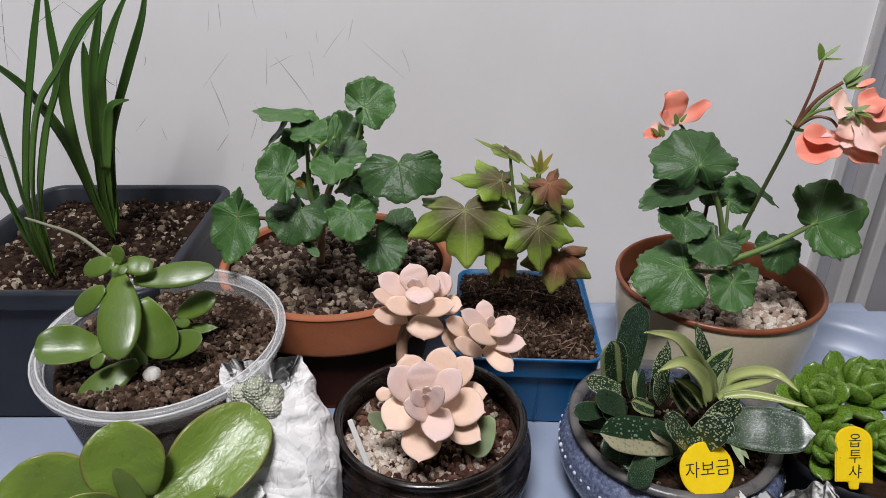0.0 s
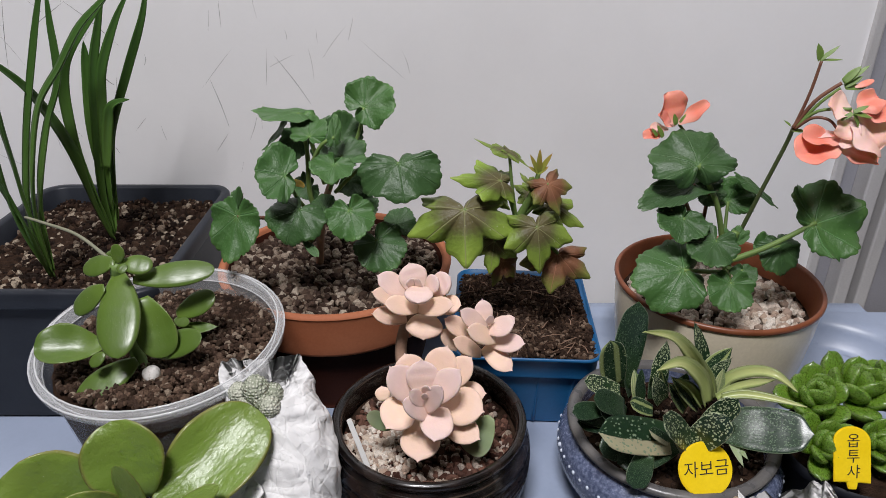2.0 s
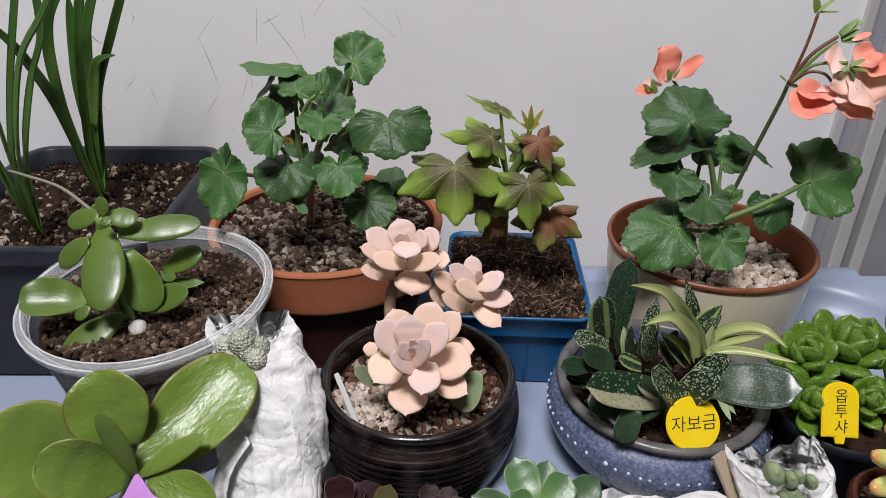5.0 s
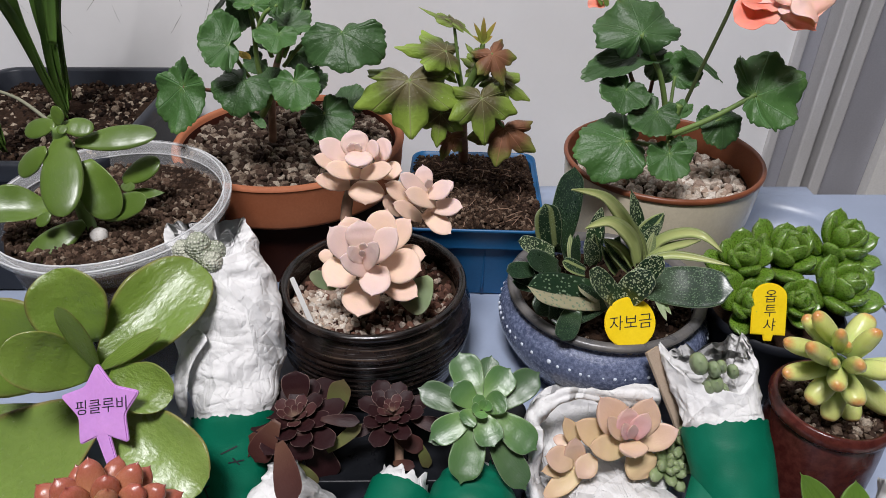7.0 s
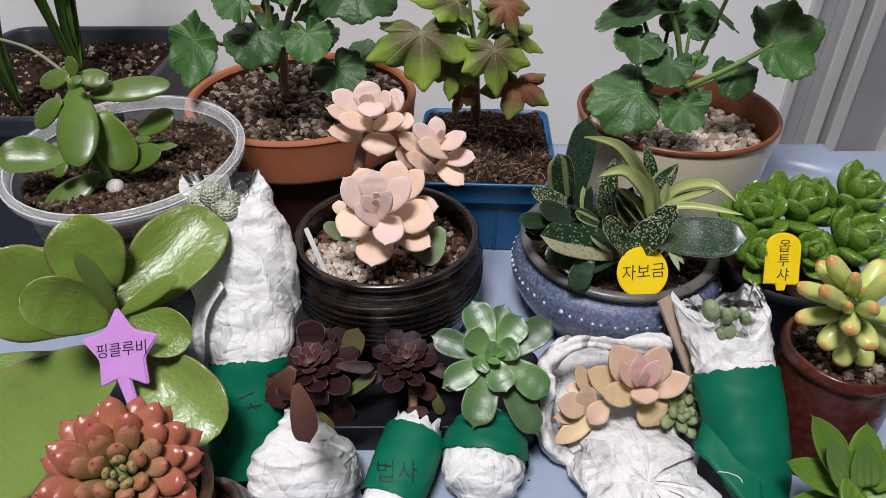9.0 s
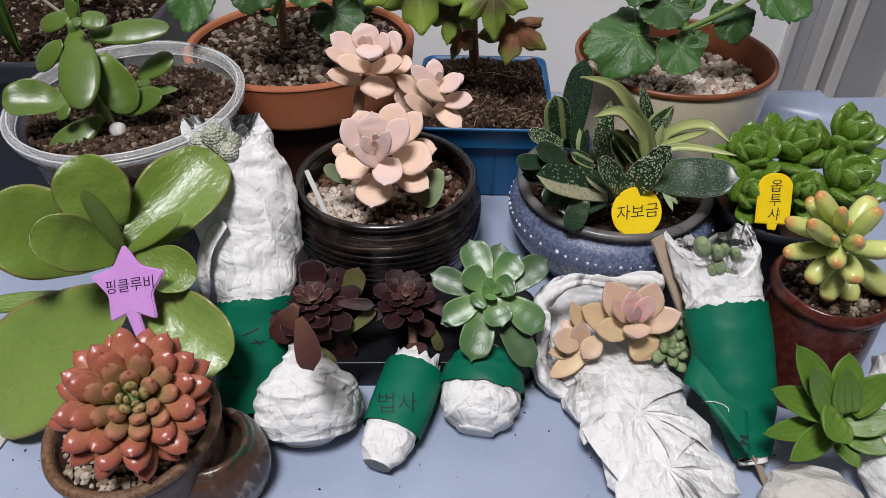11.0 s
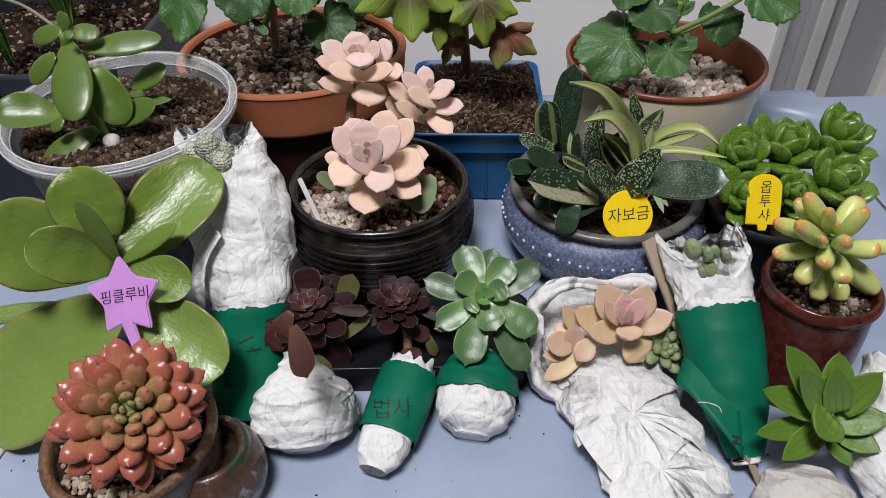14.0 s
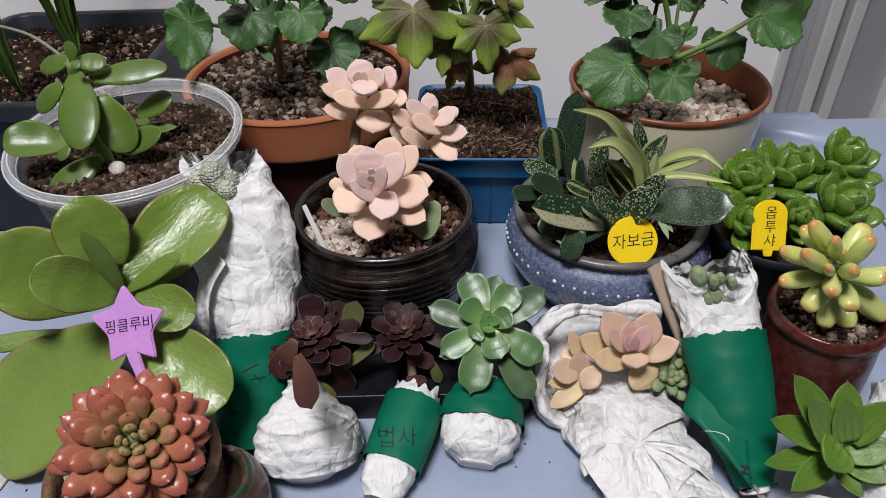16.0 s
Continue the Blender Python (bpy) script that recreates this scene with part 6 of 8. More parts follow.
ribbon(strap_two, [(-0.2867, 0.5431, 0.1982), (-0.2879, 0.5481, 0.2355), (-0.2843, 0.5531, 0.2802), (-0.2816, 0.5531, 0.3008)], 0.0085, GRASS)
ribbon(strap_two, [(-0.2869, 0.5431, 0.1405), (-0.2867, 0.5531, 0.1789), (-0.2816, 0.5531, 0.2195), (-0.2781, 0.5531, 0.2436)], 0.0085, GRASS)


# ---- plants: the middle row ----

tub_plant = thing("kalanchoe_plant", (-0.177, 0.35, 0.127), "glossy green kalanchoe with long oval leaves in the clear tub", "plant", "potted plants")
leaf(tub_plant, "oval", (-0.1856, 0.345, 0.2062), (-0.1756, 0.305, 0.1755), 0.0247, G_TUB)
leaf(tub_plant, "oval", (-0.1783, 0.345, 0.2019), (-0.1336, 0.355, 0.2041), 0.0168, G_TUB)
leaf(tub_plant, "jade", (-0.1719, 0.34, 0.1936), (-0.1587, 0.325, 0.1625), 0.0229, G_TUB)
leaf(tub_plant, "oval", (-0.173, 0.335, 0.1591), (-0.1384, 0.33, 0.1724), 0.0178, G_TUB)
leaf(tub_plant, "oval", (-0.1617, 0.355, 0.172), (-0.138, 0.36, 0.1835), 0.0163, G_TUB)
leaf(tub_plant, "jade", (-0.1934, 0.325, 0.1704), (-0.2269, 0.315, 0.1763), 0.0238, G_TUB)
leaf(tub_plant, "oval", (-0.1904, 0.335, 0.2029), (-0.2114, 0.335, 0.187), 0.0152, G_TUB)
leaf(tub_plant, "oval", (-0.1765, 0.325, 0.1595), (-0.2054, 0.305, 0.146), 0.0188, G_TUB)
leaf(tub_plant, "oval", (-0.1862, 0.345, 0.214), (-0.2056, 0.345, 0.2091), 0.0132, G_TUB)
leaf(tub_plant, "oval", (-0.1832, 0.345, 0.2133), (-0.1651, 0.345, 0.2111), 0.0125, G_TUB)
leaf(tub_plant, "oval", (-0.1855, 0.345, 0.2133), (-0.1819, 0.345, 0.2249), 0.0098, G_TUB)
leaf(tub_plant, "oval", (-0.1911, 0.355, 0.2091), (-0.1942, 0.355, 0.2155), 0.0074, G_TUB)
leaf(tub_plant, "oval", (-0.1881, 0.315, 0.1723), (-0.1951, 0.31, 0.1666), 0.0078, G_TUB)
leaf(tub_plant, "lance", (-0.1604, 0.355, 0.1615), (-0.1377, 0.355, 0.1634), 0.0079, G_TUB)
leaf(tub_plant, "oval", (-0.1801, 0.335, 0.2165), (-0.1744, 0.333, 0.2146), 0.0064, G_TUB)
leaf(tub_plant, "oval", (-0.1635, 0.355, 0.1688), (-0.1512, 0.345, 0.1717), 0.0070, G_TUB)
stalk(tub_plant, [(-0.1856, 0.345, 0.2129), (-0.1909, 0.35, 0.1832), (-0.1833, 0.34, 0.153), (-0.178, 0.335, 0.1457)], 0.004, 0.0045, STEM)
stalk(tub_plant, [(-0.2533, 0.38, 0.226), (-0.2373, 0.37, 0.2271), (-0.2125, 0.36, 0.2237), (-0.1908, 0.348, 0.2141)], 0.0008, 0.0011, STEM_DRY, 'dry_stalk')

towards = Vector((0.015, -0.02, 0.385))
tub_plant.matrix_basis = Matrix.Translation(towards) @ Matrix.Scale(1.06, 4) @ Matrix.Translation(-towards) @ tub_plant.matrix_basis

pink_plant = thing("ghost_plant", (-0.0085, 0.357, 0.076), "powdery pink rosette succulent with three heads in the black pot", "plant", "potted plants")
leaf(pink_plant, "ghost", (-0.0164, 0.388, 0.1708), (-0.022, 0.396, 0.1879), 0.0190, PINK, bend=0.05)
leaf(pink_plant, "ghost", (-0.0227, 0.388, 0.1691), (-0.0426, 0.386, 0.1838), 0.0155, PINK, bend=0.05)
leaf(pink_plant, "ghost", (-0.0065, 0.388, 0.1708), (0.0063, 0.384, 0.1841), 0.0161, PINK, bend=0.05)
leaf(pink_plant, "ghost", (-0.01, 0.381, 0.1766), (-0.0016, 0.378, 0.1862), 0.0125, PINK, bend=0.05)
leaf(pink_plant, "ghost", (-0.0142, 0.378, 0.1801), (-0.0151, 0.362, 0.1777), 0.0182, PINK, bend=0.05)
leaf(pink_plant, "ghost", (-0.022, 0.386, 0.1634), (-0.0456, 0.376, 0.1771), 0.0127, PEACH, bend=0.05)
leaf(pink_plant, "ghost", (-0.0152, 0.38, 0.1637), (-0.0371, 0.366, 0.174), 0.0139, PEACH, bend=0.05)
leaf(pink_plant, "ghost", (-0.0238, 0.386, 0.1512), (-0.0458, 0.374, 0.1619), 0.0129, PEACH, bend=0.05)
leaf(pink_plant, "ghost", (-0.0151, 0.378, 0.1641), (0.0079, 0.364, 0.1745), 0.0138, PEACH, bend=0.05)
leaf(pink_plant, "ghost", (-0.0035, 0.386, 0.1621), (0.0129, 0.378, 0.1658), 0.0142, PEACH, bend=0.05)
leaf(pink_plant, "ghost", (-0.0109, 0.382, 0.1564), (-0.0122, 0.368, 0.1464), 0.0243, PEACH, bend=0.05)
leaf(pink_plant, "ghost", (-0.0188, 0.378, 0.1801), (-0.0204, 0.376, 0.1878), 0.0078, PINK, bend=0.05)
leaf(pink_plant, "ghost", (-0.0159, 0.377, 0.1806), (-0.0143, 0.375, 0.1879), 0.0059, PINK, bend=0.05)
leaf(pink_plant, "ghost", (0.0279, 0.374, 0.1537), (0.0257, 0.381, 0.1695), 0.0121, PINK, bend=0.05)
leaf(pink_plant, "ghost", (0.0286, 0.372, 0.1516), (0.0104, 0.366, 0.1703), 0.0125, PINK, bend=0.05)
leaf(pink_plant, "ghost", (0.0202, 0.376, 0.1445), (0.0005, 0.37, 0.1611), 0.0134, PEACH, bend=0.05)
leaf(pink_plant, "ghost", (0.0341, 0.366, 0.1487), (0.014, 0.352, 0.1645), 0.0136, PEACH, bend=0.05)
leaf(pink_plant, "ghost", (0.0296, 0.366, 0.1556), (0.0458, 0.36, 0.1642), 0.0137, PINK, bend=0.05)
leaf(pink_plant, "ghost", (0.0378, 0.37, 0.1555), (0.0465, 0.37, 0.1624), 0.0086, PINK, bend=0.05)
leaf(pink_plant, "ghost", (0.0322, 0.368, 0.1447), (0.0527, 0.358, 0.1499), 0.0132, PINK, bend=0.05)
leaf(pink_plant, "ghost", (0.0272, 0.368, 0.1412), (0.0447, 0.354, 0.1319), 0.0140, PEACH, bend=0.05)
leaf(pink_plant, "ghost", (0.0253, 0.37, 0.1344), (0.0058, 0.358, 0.1533), 0.0120, PEACH, bend=0.05)
leaf(pink_plant, "ghost", (0.0107, 0.378, 0.1332), (-0.0013, 0.374, 0.1502), 0.0116, PEACH, bend=0.05)
leaf(pink_plant, "ghost", (0.0307, 0.364, 0.1612), (0.0289, 0.362, 0.1692), 0.0059, PINK, bend=0.05)
leaf(pink_plant, "ghost", (-0.0055, 0.346, 0.1257), (0.0037, 0.357, 0.1498), 0.0215, PEACH, bend=0.05)
leaf(pink_plant, "ghost", (-0.0168, 0.346, 0.1275), (-0.0239, 0.355, 0.1452), 0.0196, PEACH, bend=0.05)
leaf(pink_plant, "ghost", (0.0016, 0.346, 0.1257), (0.0191, 0.35, 0.1462), 0.0168, PEACH, bend=0.05)
leaf(pink_plant, "ghost", (-0.0012, 0.341, 0.1191), (0.0262, 0.326, 0.1219), 0.0249, PEACH, bend=0.05)
leaf(pink_plant, "ghost", (0.006, 0.349, 0.1189), (0.0282, 0.347, 0.1196), 0.0152, PEACH, bend=0.05)
leaf(pink_plant, "ghost", (0.0002, 0.337, 0.108), (0.0235, 0.319, 0.1065), 0.0179, PEACH, bend=0.05)
leaf(pink_plant, "ghost", (-0.0118, 0.335, 0.1079), (-0.0146, 0.309, 0.0976), 0.0248, PEACH, bend=0.05)
leaf(pink_plant, "ghost", (-0.0194, 0.339, 0.1234), (-0.0338, 0.32, 0.114), 0.0229, PEACH, bend=0.05)
leaf(pink_plant, "ghost", (-0.0151, 0.335, 0.1249), (-0.0325, 0.338, 0.1478), 0.0202, PINK, bend=0.05)
leaf(pink_plant, "ghost", (-0.0111, 0.331, 0.1325), (-0.0127, 0.337, 0.1544), 0.0200, PINK, bend=0.05)
leaf(pink_plant, "ghost", (-0.0066, 0.329, 0.129), (0.0115, 0.329, 0.1525), 0.0174, PINK, bend=0.05)
leaf(pink_plant, "ghost", (-0.0011, 0.326, 0.1263), (-0.0047, 0.304, 0.1182), 0.0196, PINK, bend=0.05)
leaf(pink_plant, "ghost", (-0.0052, 0.325, 0.1219), (-0.0239, 0.309, 0.1438), 0.0140, PINK, bend=0.05)
leaf(pink_plant, "ghost", (-0.0099, 0.321, 0.1288), (0.0008, 0.312, 0.1535), 0.0121, PINK, bend=0.05)
leaf(pink_plant, "ghost", (-0.0105, 0.321, 0.133), (-0.0192, 0.314, 0.1483), 0.0091, PINK, bend=0.05)
leaf(pink_plant, "ghost", (-0.0095, 0.322, 0.1381), (-0.0076, 0.317, 0.1499), 0.0073, PINK, bend=0.05)
leaf(pink_plant, "ghost", (-0.01, 0.318, 0.1389), (-0.0102, 0.315, 0.1462), 0.0042, PINK, bend=0.05)
leaf(pink_plant, "ghost", (-0.037, 0.345, 0.1158), (-0.0385, 0.35, 0.1234), 0.0098, PEACH, bend=0.05)
stalk(pink_plant, [(-0.0254, 0.372, 0.1164), (-0.0281, 0.384, 0.1253), (-0.0256, 0.388, 0.1409), (-0.0193, 0.388, 0.1543)], 0.0042, 0.0036, STEM_WOOD, "stem")
stalk(pink_plant, [(0.0076, 0.36, 0.1156), (0.0133, 0.372, 0.1248), (0.0224, 0.374, 0.1414)], 0.004, 0.0034, STEM_WOOD, "stem")
leaf(pink_plant, "jade", (-0.0312, 0.336, 0.101), (-0.0462, 0.33, 0.1172), 0.0107, PINK_GREEN)
leaf(pink_plant, "jade", (0.031, 0.336, 0.1104), (0.0159, 0.33, 0.0869), 0.0216, PINK_GREEN)
stalk(pink_plant, [(-0.012, 0.36, 0.074), (-0.0168, 0.345, 0.1077)], 0.004, 0.0035, STEM_WOOD, 'stem')

gasteria = thing("gasteria_plant", (0.155, 0.362, 0.074), "variegated gasteria with spotted and cream-striped leaves in the blue pot", "plant", "potted plants")
leaf(gasteria, "strap", (0.1199, 0.372, 0.1062), (0.126, 0.378, 0.1699), 0.0199, GAST_DARK, bend=0.03)
leaf(gasteria, "strap", (0.1127, 0.36, 0.1172), (0.1044, 0.358, 0.154), 0.0194, GAST_SPLIT, bend=0.03)
leaf(gasteria, "strap", (0.113, 0.348, 0.1211), (0.086, 0.336, 0.1381), 0.0125, GAST, bend=0.03)
leaf(gasteria, "strap", (0.1153, 0.342, 0.1133), (0.0909, 0.33, 0.13), 0.0157, GAST_DARK, bend=0.03)
leaf(gasteria, "strap", (0.0994, 0.336, 0.1166), (0.0791, 0.328, 0.1204), 0.0118, GAST_DARK, bend=0.03)
leaf(gasteria, "strap", (0.1494, 0.33, 0.0975), (0.0879, 0.306, 0.1238), 0.0236, GAST_HALF, bend=0.05)
leaf(gasteria, "strap", (0.153, 0.318, 0.1033), (0.1258, 0.308, 0.1357), 0.0160, GAST, bend=0.03)
leaf(gasteria, "strap", (0.1522, 0.318, 0.1033), (0.1651, 0.308, 0.1361), 0.0188, GAST, bend=0.03)
leaf(gasteria, "strap", (0.1626, 0.33, 0.1066), (0.1757, 0.322, 0.1368), 0.0145, GAST, bend=0.03)
leaf(gasteria, "strap", (0.174, 0.335, 0.1049), (0.2219, 0.315, 0.1134), 0.0281, GAST_DARK, bend=0.12)
leaf(gasteria, "lance", (0.1802, 0.378, 0.1103), (0.1672, 0.382, 0.1508), 0.0107, GAST, bend=0.03)
leaf(gasteria, "lance", (0.1751, 0.37, 0.1175), (0.1893, 0.37, 0.14), 0.0122, GAST_SPLIT, bend=0.03)
leaf(gasteria, "lance", (0.1757, 0.365, 0.1166), (0.1877, 0.364, 0.1358), 0.0087, GAST, bend=0.03)
leaf(gasteria, "lance", (0.1781, 0.355, 0.1121), (0.1792, 0.356, 0.1338), 0.0073, GAST_CREAM, bend=0.03)
leaf(gasteria, "lance", (0.1395, 0.345, 0.1151), (0.1302, 0.342, 0.1382), 0.0120, GAST, bend=0.03)
leaf(gasteria, "lance", (0.1419, 0.366, 0.1162), (0.1461, 0.37, 0.1448), 0.0111, GAST, bend=0.03)
leaf(gasteria, "lance", (0.166, 0.35, 0.1064), (0.1416, 0.345, 0.1355), 0.0102, GAST_SPLIT, bend=0.03)
leaf(gasteria, "lance", (0.1586, 0.352, 0.103), (0.1431, 0.35, 0.1265), 0.0100, GAST_SPLIT, bend=0.03)
leaf(gasteria, "lance", (0.1302, 0.364, 0.1032), (0.1265, 0.368, 0.124), 0.0075, GAST_CREAM, bend=0.03)
leaf(gasteria, "lance", (0.1322, 0.368, 0.1067), (0.1324, 0.37, 0.1228), 0.0058, GAST_DARK, bend=0.03)
leaf(gasteria, "strap", (0.1337, 0.342, 0.1102), (0.1158, 0.336, 0.1224), 0.0101, GAST_SPLIT, bend=0.03)
leaf(gasteria, "lance", (0.1451, 0.356, 0.1085), (0.14, 0.358, 0.1312), 0.0077, GAST_SPLIT, bend=0.03)
leaf(gasteria, "strap", (0.1436, 0.326, 0.0976), (0.1225, 0.315, 0.1189), 0.0079, GAST_HALF, bend=0.03)
ribbon(gasteria, [(0.1725, 0.35, 0.1125), (0.1646, 0.35, 0.1303), (0.1521, 0.343, 0.1524), (0.135, 0.334, 0.1717), (0.1138, 0.324, 0.1822)], 0.0097, GAST_STRIPE, 0.002)
ribbon(gasteria, [(0.1685, 0.345, 0.1139), (0.1631, 0.344, 0.1303), (0.152, 0.338, 0.1458), (0.14, 0.332, 0.1545), (0.1248, 0.322, 0.1568)], 0.0109, GAST_STRIPE, 0.002)
ribbon(gasteria, [(0.1748, 0.352, 0.1121), (0.1694, 0.352, 0.129), (0.1576, 0.348, 0.1457), (0.1446, 0.342, 0.1593)], 0.0074, GAST_STRIPE, 0.002)
ribbon(gasteria, [(0.178, 0.356, 0.1144), (0.1854, 0.355, 0.127), (0.1971, 0.35, 0.1353), (0.2068, 0.342, 0.138), (0.218, 0.335, 0.1305)], 0.0081, GAST_STRIPE, 0.002)
ribbon(gasteria, [(0.1763, 0.35, 0.1145), (0.188, 0.35, 0.1233), (0.1981, 0.345, 0.1304), (0.2048, 0.34, 0.1364)], 0.0066, GAST_STRIPE, 0.002)
ribbon(gasteria, [(0.1779, 0.346, 0.1182), (0.1897, 0.344, 0.122), (0.2037, 0.338, 0.124), (0.222, 0.328, 0.1249)], 0.0062, GAST_STRIPE, 0.002)
ribbon(gasteria, [(0.1659, 0.346, 0.1112), (0.1564, 0.344, 0.1265), (0.1414, 0.336, 0.1402)], 0.0066, GAST_STRIPE, 0.002)
leaf(gasteria, "lance", (0.1826, 0.385, 0.1083), (0.1712, 0.39, 0.1459), 0.0097, GAST_DARK, bend=-0.05)
leaf(gasteria, "lance", (0.1815, 0.375, 0.1062), (0.1906, 0.375, 0.1362), 0.0096, GAST_DARK, (0.4, -0.6, 0.6), bend=0.05)
leaf(gasteria, "lance", (0.1442, 0.37, 0.0968), (0.1488, 0.38, 0.1389), 0.0121, GAST_DARK, bend=0.05)
leaf(gasteria, "lance", (0.1316, 0.36, 0.1033), (0.1284, 0.362, 0.1258), 0.0071, GAST_DARK, bend=0)
leaf(gasteria, "lance", (0.1275, 0.37, 0.0995), (0.1198, 0.375, 0.1245), 0.0073, GAST_DARK, (0.5, -0.5, 0.6), bend=0)
leaf(gasteria, "lance", (0.1516, 0.35, 0.1181), (0.1567, 0.355, 0.1305), 0.0085, GAST_DARK, bend=0)
leaf(gasteria, "lance", (0.1666, 0.35, 0.1087), (0.1548, 0.352, 0.1257), 0.0070, GAST_DARK, bend=0)
leaf(gasteria, "strap", (0.1169, 0.342, 0.1058), (0.0958, 0.335, 0.1218), 0.0175, GAST_DARK, bend=0.05)
leaf(gasteria, "strap", (0.1081, 0.345, 0.0994), (0.0822, 0.335, 0.1155), 0.0131, GAST_DARK, bend=0)
leaf(gasteria, "strap", (0.1124, 0.345, 0.0946), (0.0852, 0.335, 0.1074), 0.0117, GAST_DARK, bend=0)
leaf(gasteria, "strap", (0.1153, 0.33, 0.1045), (0.0995, 0.318, 0.0939), 0.0167, GAST_DARK, bend=0.05)
leaf(gasteria, "strap", (0.1434, 0.325, 0.1005), (0.1064, 0.313, 0.0937), 0.0211, GAST_DARK, bend=0.05)
leaf(gasteria, "strap", (0.1217, 0.31, 0.1046), (0.1145, 0.3, 0.0869), 0.0147, GAST_DARK, bend=0)
leaf(gasteria, "lance", (0.1783, 0.33, 0.1031), (0.1824, 0.31, 0.0941), 0.0053, PALE_GREEN, bend=0)
leaf(gasteria, "lance", (0.181, 0.33, 0.0985), (0.1852, 0.312, 0.0981), 0.0045, PALE_GREEN, bend=0)

obtusa = thing("haworthia_obtusa_cluster", (0.268, 0.34, 0.072), "cluster of plump glassy green haworthia rosettes in a small black pot", "plant", "potted plants")
rosette(obtusa, (0.2816, 0.372, 0.1057), (0, -0.45, 0.9), 0.0315, "obtusa", 13, OBTUSA, 0.64, 6, (26, 78), 0.66, 0.2, drop=0.013, hub=0.2)
rosette(obtusa, (0.3197, 0.372, 0.115), (0.2, -0.4, 0.9), 0.0285, "obtusa", 13, OBTUSA, 0.64, 3, (26, 78), 0.66, 0.2, drop=0.013, hub=0.2)
rosette(obtusa, (0.3076, 0.34, 0.0981), (0.15, -0.6, 0.8), 0.03, "obtusa", 13, OBTUSA, 0.64, 1, (26, 78), 0.66, 0.2, drop=0.013, hub=0.2)
rosette(obtusa, (0.2473, 0.36, 0.108), (-0.2, -0.5, 0.85), 0.026, "obtusa", 13, OBTUSA, 0.64, 3, (26, 78), 0.66, 0.2, drop=0.013, hub=0.2)
rosette(obtusa, (0.2404, 0.325, 0.0972), (-0.15, -0.7, 0.7), 0.0235, "obtusa", 13, OBTUSA, 0.64, 2, (26, 78), 0.66, 0.2, drop=0.013, hub=0.2)
rosette(obtusa, (0.2748, 0.328, 0.0967), (0, -0.7, 0.7), 0.0180, "obtusa", 13, OBTUSA, 0.64, 5, (26, 78), 0.66, 0.2, drop=0.013, hub=0.2)


# ---- plants: the front row ----

jade = thing("jade_plant", (-0.1591, 0.262, 0.0933), "large green succulent with broad glossy paddle leaves", "plant")
leaf(jade, "jade", (-0.149, 0.2528, 0.1109), (-0.1026, 0.3045, 0.1415), 0.0455, G, (0.18, -0.61, 0.77), bend=-0.02)
leaf(jade, "oval", (-0.1477, 0.25, 0.112), (-0.113, 0.256, 0.1339), 0.0110, G)
leaf(jade, "jade", (-0.1562, 0.262, 0.1194), (-0.1676, 0.268, 0.1631), 0.0411, G, bend=-0.08)
leaf(jade, "oval", (-0.1506, 0.25, 0.112), (-0.156, 0.245, 0.1584), 0.0119, G)
leaf(jade, "jade", (-0.1791, 0.268, 0.0884), (-0.224, 0.258, 0.1385), 0.0529, G, bend=0.06)
leaf(jade, "jade", (-0.1552, 0.25, 0.107), (-0.1859, 0.232, 0.14), 0.0309, G, bend=0.08)
leaf(jade, "jade", (-0.1441, 0.248, 0.1084), (-0.1063, 0.236, 0.1024), 0.0273, G, bend=0.08)
leaf(jade, "jade", (-0.1599, 0.252, 0.0789), (-0.2525, 0.22, 0.0045), 0.0726, G_PALE, bend=0.08)
leaf(jade, "jade", (-0.1419, 0.236, 0.0914), (-0.0881, 0.203, 0.0672), 0.0454, G_PALE, bend=0.08)
leaf(jade, "oval", (-0.202, 0.27, 0.0605), (-0.2717, 0.26, 0.0571), 0.0124, G)
stalk(jade, [(-0.1547, 0.26, 0.1016), (-0.1737, 0.265, 0.0673), (-0.2097, 0.27, 0.0211)], 0.0045, 0.006, STEM, 'stem')

